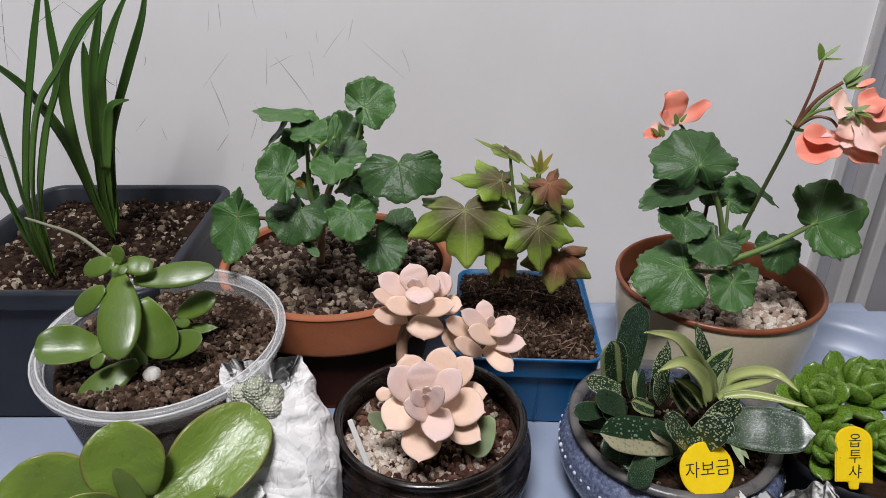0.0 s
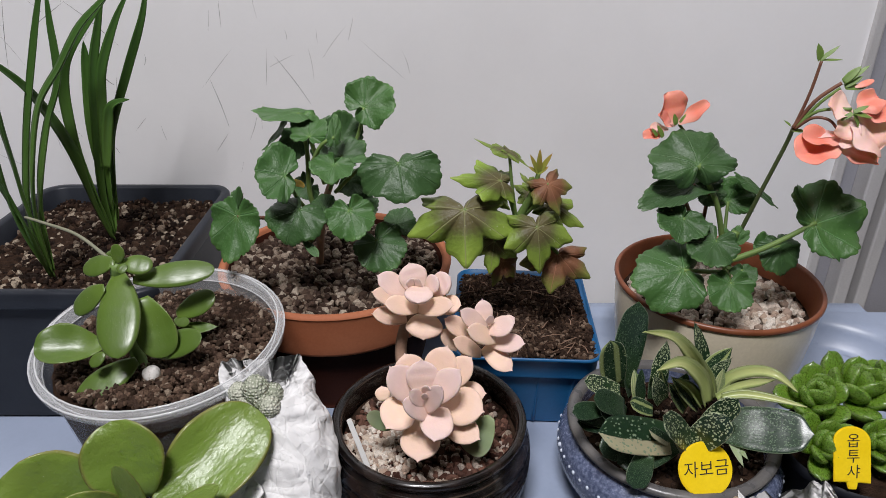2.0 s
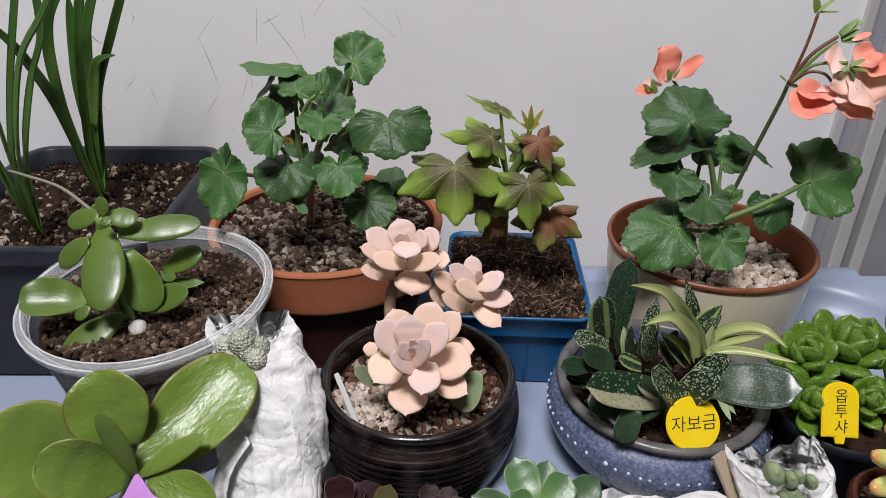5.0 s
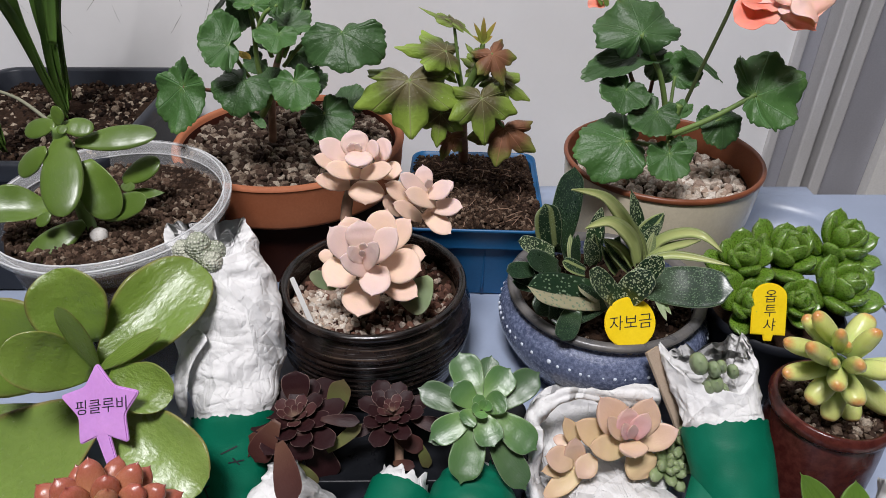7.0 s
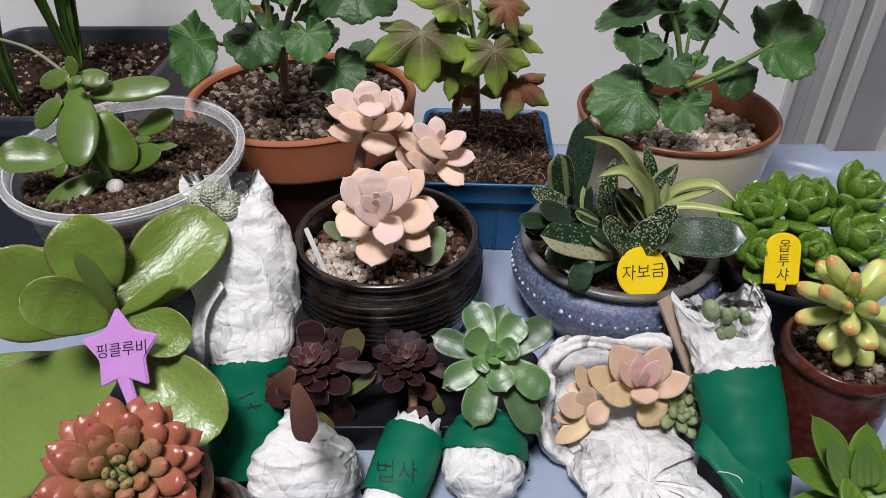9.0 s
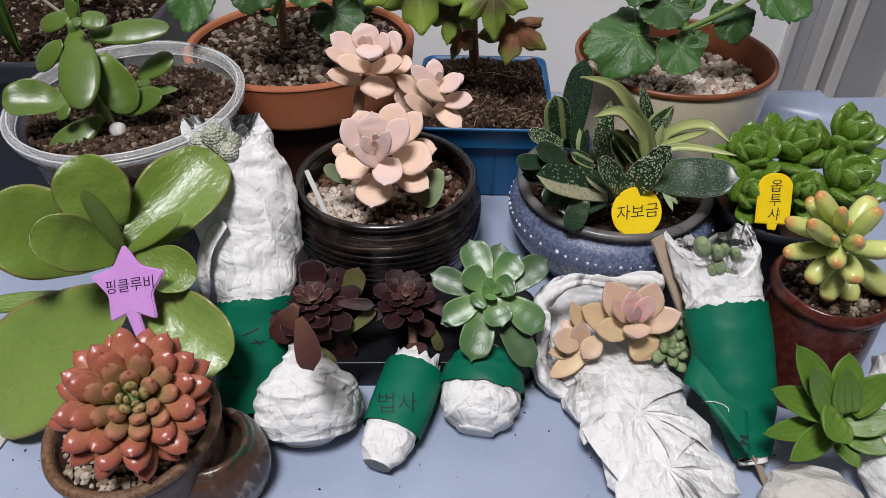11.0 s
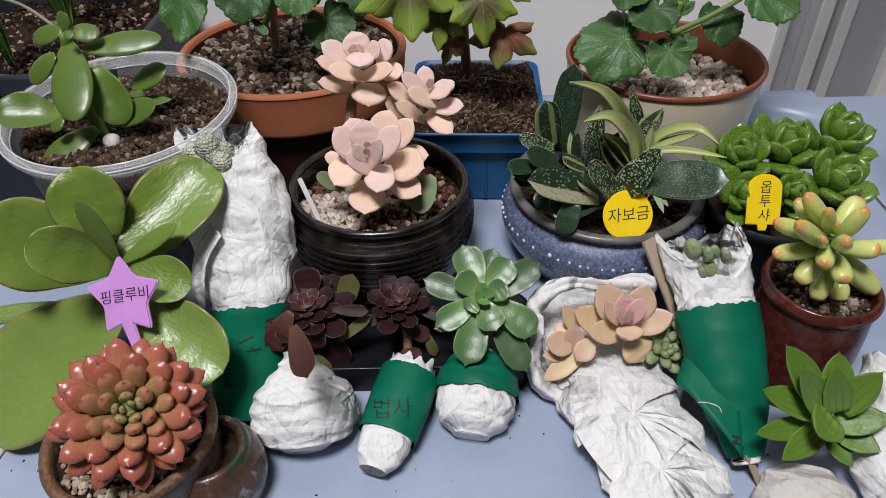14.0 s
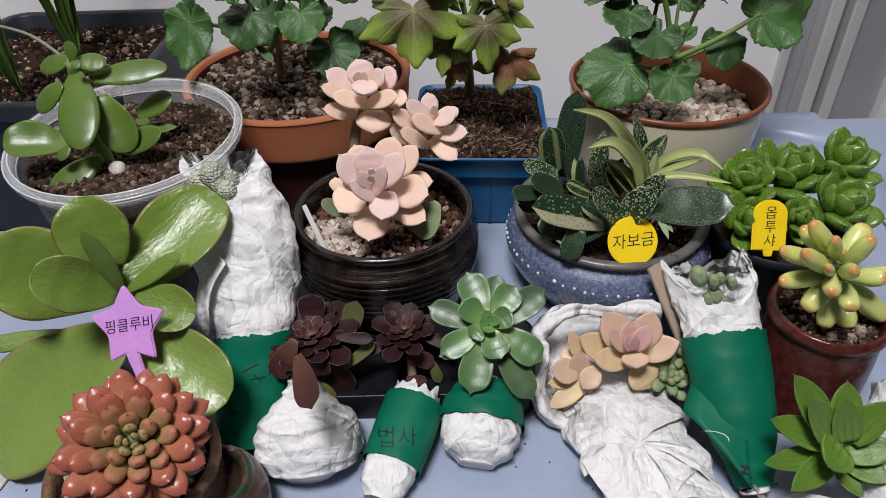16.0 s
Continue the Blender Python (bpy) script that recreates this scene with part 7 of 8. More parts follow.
ruby = thing("ruby_rosette", (-0.134, 0.172, 0.055), "dense red-brown rosette of plump pointed leaves in the rusty pot", "plant", "potted plants")
RUBY_AXIS = Vector((0.34, -0.52, 0.78)).normalized()
RUBY_CORE = Vector((-0.1235, 0.1665, 0.0815))
ruby_east = (Vector((1, 0, 0)) - RUBY_AXIS * RUBY_AXIS.x).normalized()
ruby_north = RUBY_AXIS.cross(ruby_east)
for count, spread, height, length, width, inward, material in (
        (13, 0.0385, 0.006, 0.028, 0.013, 0.25, RUBY), (12, 0.0365, 0.016, 0.027, 0.0132, 0.3, RUBY), (10, 0.029, 0.023, 0.024, 0.0126, 0.36, RUBY),
        (9, 0.0208, 0.027, 0.021, 0.0102, 0.42, RUBY_MID), (6, 0.0128, 0.0285, 0.017, 0.0086, 0.5, RUBY_MID), (5, 0.007, 0.028, 0.012, 0.0062, 0.6, RUBY_HEART), (3, 0.003, 0.0265, 0.009, 0.0042, 0.6, RUBY_HEART)):
    start = rng.uniform(0, 6.28)
    for k in range(count):
        a = start + 2 * math.pi * (k + rng.uniform(-0.16, 0.16)) / count
        out = math.cos(a) * ruby_east + math.sin(a) * ruby_north
        r, h = spread * rng.uniform(0.94, 1.05), height + rng.uniform(-0.0015, 0.0015)
        tip = RUBY_CORE + out * r + RUBY_AXIS * h
        inner = out * r * inward
        base = RUBY_CORE + inner + RUBY_AXIS * (h - math.sqrt(max(1e-6, length ** 2 - (r * (1 - inward)) ** 2)))
        leaf(ruby, "ruby", base, tip, width * rng.uniform(0.92, 1.08), material, RUBY_AXIS - out * 0.5, bend=0.05)
stalk(ruby, [RUBY_CORE + RUBY_AXIS * 0.012, RUBY_CORE, (-0.131, 0.17, 0.048)], 0.012, 0.008, STEM, "stem")

echeveria = thing("green_echeveria", (0.0653, 0.285, 0.032), "glossy green rosette with spoon-shaped pointed leaves", "plant", "tissue-wrapped rosettes")
leaf(echeveria, "echev", (0.0586, 0.2569, 0.0788), (0.0488, 0.2806, 0.0933), 0.0200, ECHEV, bend=0.05)
leaf(echeveria, "echev", (0.0621, 0.2623, 0.0777), (0.0681, 0.2823, 0.0895), 0.0133, ECHEV_OUT, bend=0.05)
leaf(echeveria, "echev", (0.0629, 0.257, 0.0776), (0.0784, 0.273, 0.0878), 0.0185, ECHEV, bend=0.05)
leaf(echeveria, "echev", (0.0673, 0.2549, 0.0737), (0.0959, 0.2732, 0.0843), 0.0182, ECHEV_OUT, bend=0.05)
leaf(echeveria, "echev", (0.0678, 0.2513, 0.0735), (0.0917, 0.237, 0.0596), 0.0190, ECHEV, bend=0.05)
leaf(echeveria, "echev", (0.0656, 0.2485, 0.0654), (0.0857, 0.2243, 0.0406), 0.0175, ECHEV_OUT, bend=0.05)
leaf(echeveria, "echev", (0.0584, 0.2502, 0.0715), (0.0485, 0.2238, 0.0476), 0.0206, ECHEV, bend=0.05)
leaf(echeveria, "echev", (0.0598, 0.2492, 0.0758), (0.0672, 0.2337, 0.0659), 0.0173, ECHEV, bend=0.05)
leaf(echeveria, "echev", (0.0553, 0.2507, 0.0731), (0.0319, 0.2411, 0.0638), 0.0162, ECHEV, bend=0.05)
leaf(echeveria, "echev", (0.0547, 0.255, 0.0737), (0.0246, 0.266, 0.0791), 0.0163, ECHEV_OUT, bend=0.05)
leaf(echeveria, "echev", (0.05, 0.2492, 0.0659), (0.0305, 0.2432, 0.0591), 0.0097, ECHEV_OUT, bend=0.05)
leaf(echeveria, "echev", (0.0572, 0.2517, 0.0787), (0.0449, 0.2605, 0.0887), 0.0155, ECHEV, bend=0.05)
leaf(echeveria, "echev", (0.0623, 0.2497, 0.0786), (0.0749, 0.2538, 0.084), 0.0142, ECHEV, bend=0.05)
leaf(echeveria, "echev", (0.0566, 0.2489, 0.078), (0.0502, 0.2429, 0.0749), 0.0120, ECHEV, bend=0.05)
leaf(echeveria, "echev", (0.0604, 0.249, 0.0793), (0.0579, 0.2522, 0.089), 0.0077, ECHEV_HEART, bend=0.05)
leaf(echeveria, "echev", (0.0611, 0.249, 0.0793), (0.0661, 0.2484, 0.0863), 0.0068, ECHEV_HEART, bend=0.05)
leaf(echeveria, "echev", (0.0604, 0.2486, 0.079), (0.0597, 0.2404, 0.0805), 0.0080, ECHEV_HEART, bend=0.05)
leaf(echeveria, "echev", (0.0599, 0.2489, 0.0792), (0.0542, 0.2464, 0.0849), 0.0061, ECHEV_HEART, bend=0.05)
leaf(echeveria, "echev", (0.0604, 0.2494, 0.0796), (0.0619, 0.2497, 0.0872), 0.0043, ECHEV_HEART, bend=0.05)
stalk(echeveria, [(0.058, 0.256, 0.0674), (0.0582, 0.25, 0.0318)], 0.0035, 0.004, STEM, 'stem')

aeonium_one = thing("dark_aeonium", (-0.0505, 0.268, 0.0519), "nearly black purple aeonium rosette on a bare stem", "plant", "tissue-wrapped rosettes")
rosette(aeonium_one, (-0.0511, 0.262, 0.0609), (0.0, -0.12, 0.99), 0.0345, "aeon", 30, AEON, 0.5, 0.9, (-2, 50), 0.2, 0.1, drop=0.006, heart=AEON_HEART)
stalk(aeonium_one, [(-0.0505, 0.268, 0.0509), (-0.0503, 0.262, 0.033), (-0.0502, 0.235, 0.0357)], 0.0028, 0.0032, STEM_RED, 'stem')

aeonium_two = thing("dark_aeonium", (0.0109, 0.268, 0.0513), "nearly black purple aeonium rosette on a bare stem", "plant", "tissue-wrapped rosettes")
rosette(aeonium_two, (0.0078, 0.264, 0.0624), (0.0, -0.14, 0.99), 0.0255, "aeon", 28, AEON, 0.5, 1.9, (2, 52), 0.2, 0.1, drop=0.006, heart=AEON_HEART)
stalk(aeonium_two, [(0.0109, 0.268, 0.0505), (0.0115, 0.262, 0.0312), (0.0121, 0.244, 0.028)], 0.0028, 0.0032, STEM_WOOD, 'stem')
leaf(aeonium_one, "aeon", (-0.0509, 0.272, 0.0585), (-0.0515, 0.28, 0.0794), 0.0177, AEON, bend=-0.1)
leaf(aeonium_one, "aeon", (-0.0576, 0.25, 0.0694), (-0.0715, 0.236, 0.0501), 0.0156, AEON_BRONZE, bend=-0.1)
leaf(aeonium_one, "aeon", (-0.0619, 0.25, 0.0661), (-0.0869, 0.24, 0.0454), 0.0101, AEON_BRONZE, bend=-0.1)
leaf(aeonium_one, "aeon", (-0.0454, 0.25, 0.0602), (-0.0465, 0.24, 0.0462), 0.0177, AEON, bend=-0.1)
leaf(aeonium_one, "aeon", (-0.0432, 0.256, 0.0511), (-0.0297, 0.244, 0.0213), 0.0192, AEON, bend=-0.1)
leaf(aeonium_one, "aeon", (-0.0463, 0.212, 0.0957), (-0.031, 0.17, 0.0992), 0.0136, AEON_BRONZE, bend=0.05)
leaf(aeonium_one, "aeon", (-0.0497, 0.246, 0.0365), (-0.039, 0.238, 0.0228), 0.0120, AEON_GREEN, bend=-0.1)
leaf(aeonium_one, "aeon", (-0.0305, 0.27, 0.0474), (-0.0227, 0.276, 0.0748), 0.0145, AEON_GREEN, bend=-0.1)
leaf(aeonium_one, "aeon", (-0.0311, 0.25, 0.0424), (-0.0111, 0.255, 0.0601), 0.0077, AEON_GREEN, bend=-0.1)
leaf(aeonium_one, "aeon", (-0.0339, 0.256, 0.0645), (-0.0112, 0.252, 0.0668), 0.0076, AEON, bend=-0.1)
leaf(aeonium_two, "aeon", (0.0198, 0.264, 0.0553), (0.0396, 0.258, 0.0547), 0.0094, AEON, bend=-0.1)
leaf(aeonium_two, "aeon", (0.0003, 0.262, 0.0546), (-0.0154, 0.256, 0.0513), 0.0071, AEON, bend=-0.1)
leaf(aeonium_two, "aeon", (0.0083, 0.26, 0.0461), (0.0266, 0.254, 0.0403), 0.0108, AEON_BRONZE, bend=-0.1)
leaf(aeonium_two, "aeon", (0.0238, 0.258, 0.0422), (0.0303, 0.25, 0.0262), 0.0073, AEON_GREEN, bend=-0.1)
leaf(aeonium_two, "aeon", (0.0082, 0.25, 0.0322), (0.0211, 0.244, 0.0362), 0.0065, AEON_BRONZE, bend=-0.1)

lilac = thing("peach_lilac_succulent", (0.1587, 0.275, 0.0314), "peach and pink rosette succulent lying in a tissue parcel", "plant", "tissue-wrapped rosettes")
leaf(lilac, "boat", (0.1504, 0.254, 0.0487), (0.1317, 0.264, 0.0747), 0.0217, LILAC, bend=0.05)
leaf(lilac, "boat", (0.1556, 0.254, 0.0498), (0.164, 0.264, 0.0744), 0.0196, LILAC, bend=0.05)
leaf(lilac, "boat", (0.1435, 0.256, 0.0408), (0.1175, 0.258, 0.0591), 0.0183, LILAC_OUTER, bend=0.05)
leaf(lilac, "boat", (0.1482, 0.249, 0.0455), (0.1239, 0.243, 0.0543), 0.0157, LILAC_OUTER, bend=0.05)
leaf(lilac, "boat", (0.1565, 0.252, 0.0464), (0.1802, 0.252, 0.0589), 0.0165, LILAC, bend=0.05)
leaf(lilac, "boat", (0.1508, 0.247, 0.0545), (0.1506, 0.236, 0.0525), 0.0176, LILAC, bend=0.05)
leaf(lilac, "boat", (0.1546, 0.25, 0.0408), (0.1642, 0.242, 0.0266), 0.0220, LILAC_OUTER, bend=0.05)
leaf(lilac, "boat", (0.1483, 0.248, 0.0556), (0.1458, 0.252, 0.0793), 0.0155, LILAC_HEART, bend=0.05)
leaf(lilac, "boat", (0.1512, 0.247, 0.0567), (0.1574, 0.249, 0.0774), 0.0119, LILAC_HEART, bend=0.05)
leaf(lilac, "boat", (0.1459, 0.247, 0.0567), (0.1334, 0.248, 0.0751), 0.0104, LILAC, bend=0.05)
leaf(lilac, "boat", (0.1472, 0.244, 0.0601), (0.142, 0.243, 0.0752), 0.0076, LILAC_HEART, bend=0.05)
leaf(lilac, "boat", (0.1487, 0.244, 0.0601), (0.1476, 0.242, 0.0752), 0.0068, LILAC_HEART, bend=0.05)
leaf(lilac, "boat", (0.1217, 0.256, 0.0399), (0.1124, 0.262, 0.0597), 0.0103, LILAC_OUTER, bend=0.05)
leaf(lilac, "boat", (0.1178, 0.246, 0.0379), (0.0986, 0.243, 0.0462), 0.0162, LILAC, bend=0.05)
leaf(lilac, "boat", (0.1186, 0.246, 0.0308), (0.1175, 0.25, 0.0558), 0.0135, LILAC, bend=0.05)
leaf(lilac, "boat", (0.1199, 0.248, 0.0295), (0.0976, 0.242, 0.0337), 0.0102, LILAC_OUTER, bend=0.05)
leaf(lilac, "boat", (0.1292, 0.245, 0.0435), (0.119, 0.236, 0.0347), 0.0140, LILAC, bend=0.05)
leaf(lilac, "boat", (0.1242, 0.244, 0.0332), (0.0988, 0.234, 0.0194), 0.0129, LILAC_OUTER, bend=0.05)
leaf(lilac, "boat", (0.1174, 0.258, 0.0399), (0.1073, 0.262, 0.0401), 0.0079, LILAC, bend=0.05)

bead_plant = thing("green_bead_succulent", (0.1868, 0.255, 0.0215), "small cluster of grey-green bead-like leaves beside the pink rosette", "plant", "tissue-wrapped rosettes")
rosette(bead_plant, (0.178, 0.246, 0.033), (0.12, -0.62, 0.77), 0.0165, "bead", 17, MOSS, 0.52, 0.4, (6, 80), 0.55, 0.05, drop=0.006, hub=0.2)
rosette(bead_plant, (0.186, 0.25, 0.047), (0.2, -0.5, 0.8), 0.0105, "bead", 8, MOSS, 0.6, 1.4, (10, 80), 0.6, 0.05, drop=0.004, hub=0.2)

sedum = thing("jelly_bean_sedum", (0.261, 0.24, 0.078), "yellow-green sedum with red-tipped bean leaves in the maroon pot", "plant", "potted plants")
leaf(sedum, "bean", (0.2437, 0.238, 0.1292), (0.2061, 0.225, 0.1506), 0.0091, SEDUM)
leaf(sedum, "bean", (0.2427, 0.235, 0.1245), (0.2097, 0.222, 0.132), 0.0098, SEDUM)
leaf(sedum, "bean", (0.2399, 0.232, 0.1309), (0.2114, 0.214, 0.1573), 0.0094, SEDUM)
leaf(sedum, "bean", (0.2439, 0.245, 0.1305), (0.2284, 0.25, 0.1467), 0.0084, SEDUM)
leaf(sedum, "bean", (0.2439, 0.24, 0.137), (0.2235, 0.235, 0.1601), 0.0095, SEDUM)
leaf(sedum, "bean", (0.2436, 0.236, 0.1362), (0.2282, 0.22, 0.1609), 0.0078, SEDUM)
leaf(sedum, "bean", (0.2499, 0.24, 0.1283), (0.2632, 0.25, 0.1474), 0.0121, SEDUM)
leaf(sedum, "bean", (0.2516, 0.236, 0.1306), (0.2527, 0.228, 0.1552), 0.0091, SEDUM)
leaf(sedum, "bean", (0.2487, 0.232, 0.1284), (0.2367, 0.21, 0.1492), 0.0089, SEDUM)
leaf(sedum, "bean", (0.2541, 0.236, 0.1235), (0.2651, 0.222, 0.133), 0.0103, SEDUM)
leaf(sedum, "bean", (0.2646, 0.245, 0.1159), (0.2943, 0.245, 0.1161), 0.0092, SEDUM)
leaf(sedum, "bean", (0.242, 0.23, 0.1286), (0.232, 0.212, 0.1322), 0.0095, SEDUM)
leaf(sedum, "bean", (0.2447, 0.232, 0.123), (0.2284, 0.222, 0.1117), 0.0114, SEDUM)
leaf(sedum, "bean", (0.2499, 0.232, 0.1139), (0.2427, 0.222, 0.0978), 0.0106, SEDUM)
leaf(sedum, "bean", (0.2486, 0.23, 0.1225), (0.2466, 0.212, 0.1202), 0.0108, SEDUM)
leaf(sedum, "bean", (0.2562, 0.236, 0.1174), (0.2819, 0.23, 0.0955), 0.0124, SEDUM)
leaf(sedum, "bean", (0.2621, 0.238, 0.1009), (0.2612, 0.228, 0.0904), 0.0109, SEDUM)
leaf(sedum, "bean", (0.2385, 0.228, 0.1319), (0.2259, 0.213, 0.1486), 0.0059, SEDUM)
leaf(sedum, "bean", (0.2457, 0.234, 0.1362), (0.2377, 0.224, 0.1499), 0.0050, SEDUM)
leaf(sedum, "bean", (0.2372, 0.232, 0.1318), (0.2284, 0.222, 0.1458), 0.0050, SEDUM)
stalk(sedum, [(0.2466, 0.237, 0.1268), (0.2533, 0.24, 0.1079), (0.2613, 0.243, 0.0876)], 0.004, 0.005, STEM, "stem")

towards = Vector((0.035, -0.045, 0.365))
sedum.matrix_basis = Matrix.Translation(towards) @ Matrix.Scale(1.045, 4) @ Matrix.Translation(-towards) @ sedum.matrix_basis

haworthia = thing("pointed_haworthia", (0.26, 0.2, 0.0166), "fresh green rosette of pointed leaves in crumpled tissue", "plant", "tissue-wrapped rosettes")
leaf(haworthia, "lance", (0.2394, 0.182, 0.0607), (0.2138, 0.194, 0.0933), 0.0187, HAWORTHIA, (0.25, -0.7, 0.6), bend=0.07)
leaf(haworthia, "lance", (0.2471, 0.183, 0.0635), (0.2478, 0.196, 0.0845), 0.0181, HAWORTHIA, (0, -0.8, 0.5), bend=0.07)
leaf(haworthia, "lance", (0.2521, 0.181, 0.0544), (0.2694, 0.186, 0.0792), 0.0174, HAWORTHIA, (-0.35, -0.65, 0.6), bend=0.07)
leaf(haworthia, "lance", (0.2421, 0.178, 0.0557), (0.2179, 0.182, 0.0894), 0.0178, HAWORTHIA, (0.3, -0.75, 0.5), bend=0.07)
leaf(haworthia, "lance", (0.2495, 0.178, 0.0555), (0.2401, 0.184, 0.087), 0.0164, HAWORTHIA, (-0.1, -0.85, 0.5), bend=0.07)
leaf(haworthia, "lance", (0.2401, 0.181, 0.0518), (0.205, 0.184, 0.068), 0.0165, HAWORTHIA, (0.2, -0.55, 0.8), bend=0.07)
leaf(haworthia, "lance", (0.2525, 0.179, 0.0452), (0.2785, 0.174, 0.054), 0.0169, HAWORTHIA, (-0.2, -0.5, 0.85), bend=0.07)
leaf(haworthia, "lance", (0.245, 0.176, 0.0553), (0.2286, 0.16, 0.0582), 0.0225, HAWORTHIA, bend=0.07)
leaf(haworthia, "lance", (0.2461, 0.178, 0.0407), (0.217, 0.162, 0.0346), 0.0152, HAWORTHIA, bend=0.07)
leaf(haworthia, "lance", (0.2412, 0.18, 0.0411), (0.2035, 0.172, 0.0453), 0.0134, HAWORTHIA, bend=0.07)
leaf(haworthia, "lance", (0.2561, 0.178, 0.0388), (0.2722, 0.163, 0.0389), 0.0151, HAWORTHIA, bend=0.07)
leaf(haworthia, "lance", (0.252, 0.178, 0.0343), (0.2576, 0.16, 0.0294), 0.0123, HAWORTHIA, bend=0.07)
leaf(haworthia, "lance", (0.2577, 0.18, 0.0314), (0.2688, 0.172, 0.0421), 0.0112, HAWORTHIA, bend=0.07)

cactus_one = thing("small_cactus", (-0.1106, 0.33, 0.1388), "small grey woolly cactus peeping out of a tissue bundle", "plant")
knob(cactus_one, (-0.1181, 0.318, 0.1432), 0.0060, CACTUS_PALE)
knob(cactus_one, (-0.1066, 0.314, 0.1489), 0.0077, CACTUS)
knob(cactus_one, (-0.0975, 0.316, 0.1447), 0.0056, CACTUS)
knob(cactus_one, (-0.098, 0.308, 0.1418), 0.0059, CACTUS_PALE)
knob(cactus_one, (-0.1122, 0.31, 0.1397), 0.0056, CACTUS_PALE)
knob(cactus_one, (-0.1031, 0.31, 0.1444), 0.0049, CACTUS)

bead_two = thing("pale_bead_succulent", (0.2081, 0.285, 0.0719), "pale grey-green bead succulent in a torn tissue bundle", "plant")
leaf(bead_two, "bead", (0.1885, 0.268, 0.0958), (0.1813, 0.252, 0.1131), 0.0131, PALE_GREEN)
leaf(bead_two, "bead", (0.2019, 0.268, 0.0795), (0.1939, 0.252, 0.0979), 0.0121, PALE_GREEN)
leaf(bead_two, "bead", (0.2101, 0.268, 0.0894), (0.2016, 0.252, 0.1072), 0.0086, PALE_GREEN)
leaf(bead_two, "bead", (0.1986, 0.268, 0.0911), (0.1907, 0.252, 0.1087), 0.0099, PALE_GREEN)
leaf(bead_two, "bead", (0.1985, 0.268, 0.0758), (0.1907, 0.252, 0.0944), 0.0095, PALE_GREEN)
leaf(bead_two, "bead", (0.2079, 0.268, 0.0737), (0.1995, 0.252, 0.0924), 0.0088, PALE_GREEN)
leaf(bead_two, "bead", (0.2022, 0.268, 0.0932), (0.1942, 0.252, 0.1107), 0.0079, PALE_GREEN)


# ---- tags and small things ----
def lettering(parent, text, size, at, turn=0.0, offset=0.0006, stacked=False):
    """Handwritten words as thin raised ink, in the plane of a tag."""
    for k, word in enumerate(text if stacked else [text]):
        curve = bpy.data.curves.new("lettering", "FONT")
        curve.body, curve.size, curve.align_x, curve.align_y, curve.extrude, curve.offset = word, size, "CENTER", "CENTER", 0.00012, -0.006 * size
        curve.shear = 0.12
        temp = new("lettering", curve)
        bpy.context.view_layer.update()
        data = bpy.data.meshes.new_from_object(temp.evaluated_get(bpy.context.evaluated_depsgraph_get()))
        bpy.data.objects.remove(temp)
        part("lettering", data, INK, parent.children[0], "black handwriting", smooth=False, shape=pose(at[0], at[1] - k * size * 1.02, offset) @ pose(0, 0, 0, 0, 0, turn))


def plate(outline, thick, bevel):
    """A flat plate with rounded edges from an outline in its own plane."""
    bm = bmesh.new()
    f = bm.faces.new([bm.verts.new((x, y, -thick / 2)) for x, y in outline])
    top = bmesh.ops.extrude_face_region(bm, geom=[f])
    bmesh.ops.translate(bm, verts=[v for v in top["geom"] if isinstance(v, bmesh.types.BMVert)], vec=(0, 0, thick))
    bmesh.ops.recalc_face_normals(bm, faces=bm.faces[:])
    bmesh.ops.bevel(bm, geom=[e for e in bm.edges if abs(e.verts[0].co.z - e.verts[1].co.z) < 1e-6], offset=bevel, segments=2, affect="EDGES")
    return bm


def rounded(points, r, seg=4):
    out, n = [], len(points)
    for i in range(n):
        a, b, c = (Vector(points[(i + k) % n]) for k in (-1, 0, 1))
        p, q = b + (a - b).normalized() * r, b + (c - b).normalized() * r
        for s in range(seg + 1):
            t = s / seg
            out.append(tuple(p * (1 - t) ** 2 + b * 2 * t * (1 - t) + q * t * t))
    return out


def tag(name, label, at, outline, material, stick, lean=(58, 0, 0), thick=0.0018, spin=0):
    ob = thing(name, at, label, "plant tag", "plant tags")
    ob.matrix_basis = pose(*at, *lean) @ pose(0, 0, 0, 0, 0, spin)
    part("plate", plate(outline, thick, thick * 0.3), material, ob, smooth=False)
    part("stick", plate(rounded(stick, 0.0008), thick * 0.9, thick * 0.25), material, ob, smooth=False)
    return ob


def disc(r, n=48):
    return [(r * math.cos(2 * math.pi * k / n), r * math.sin(2 * math.pi * k / n)) for k in range(n)]

round_tag = tag("round_tag", "round yellow plastic plant tag with black handwriting in the blue pot", (0.1569, 0.305, 0.0972), disc(0.0164), YELLOW, [(-0.003, -0.0147), (0.003, -0.0147), (0.0022, -0.0197), (-0.0022, -0.0197)], (56, 2, 2))
lettering(round_tag, "자보금", 0.0102, (0, 0), 6, 0.001)

arch = [(-0.0111, -0.0163), (0.0111, -0.0163)] + [(0.0111 * math.cos(a), 0.0079 + 0.0089 * math.sin(a)) for a in (math.pi * i / 14 for i in range(15))]
arched_tag = tag("arched_tag", "yellow plastic plant tag with a rounded top and black handwriting", (0.2467, 0.312, 0.1024), arch, YELLOW, [(-0.0035, -0.0154), (0.0035, -0.0154), (0.0025, -0.0203), (-0.0025, -0.0203)], (58, 2, -2))
lettering(arched_tag, "옵투샤", 0.0089, (0.0, 0.0078), 4, 0.001, True)

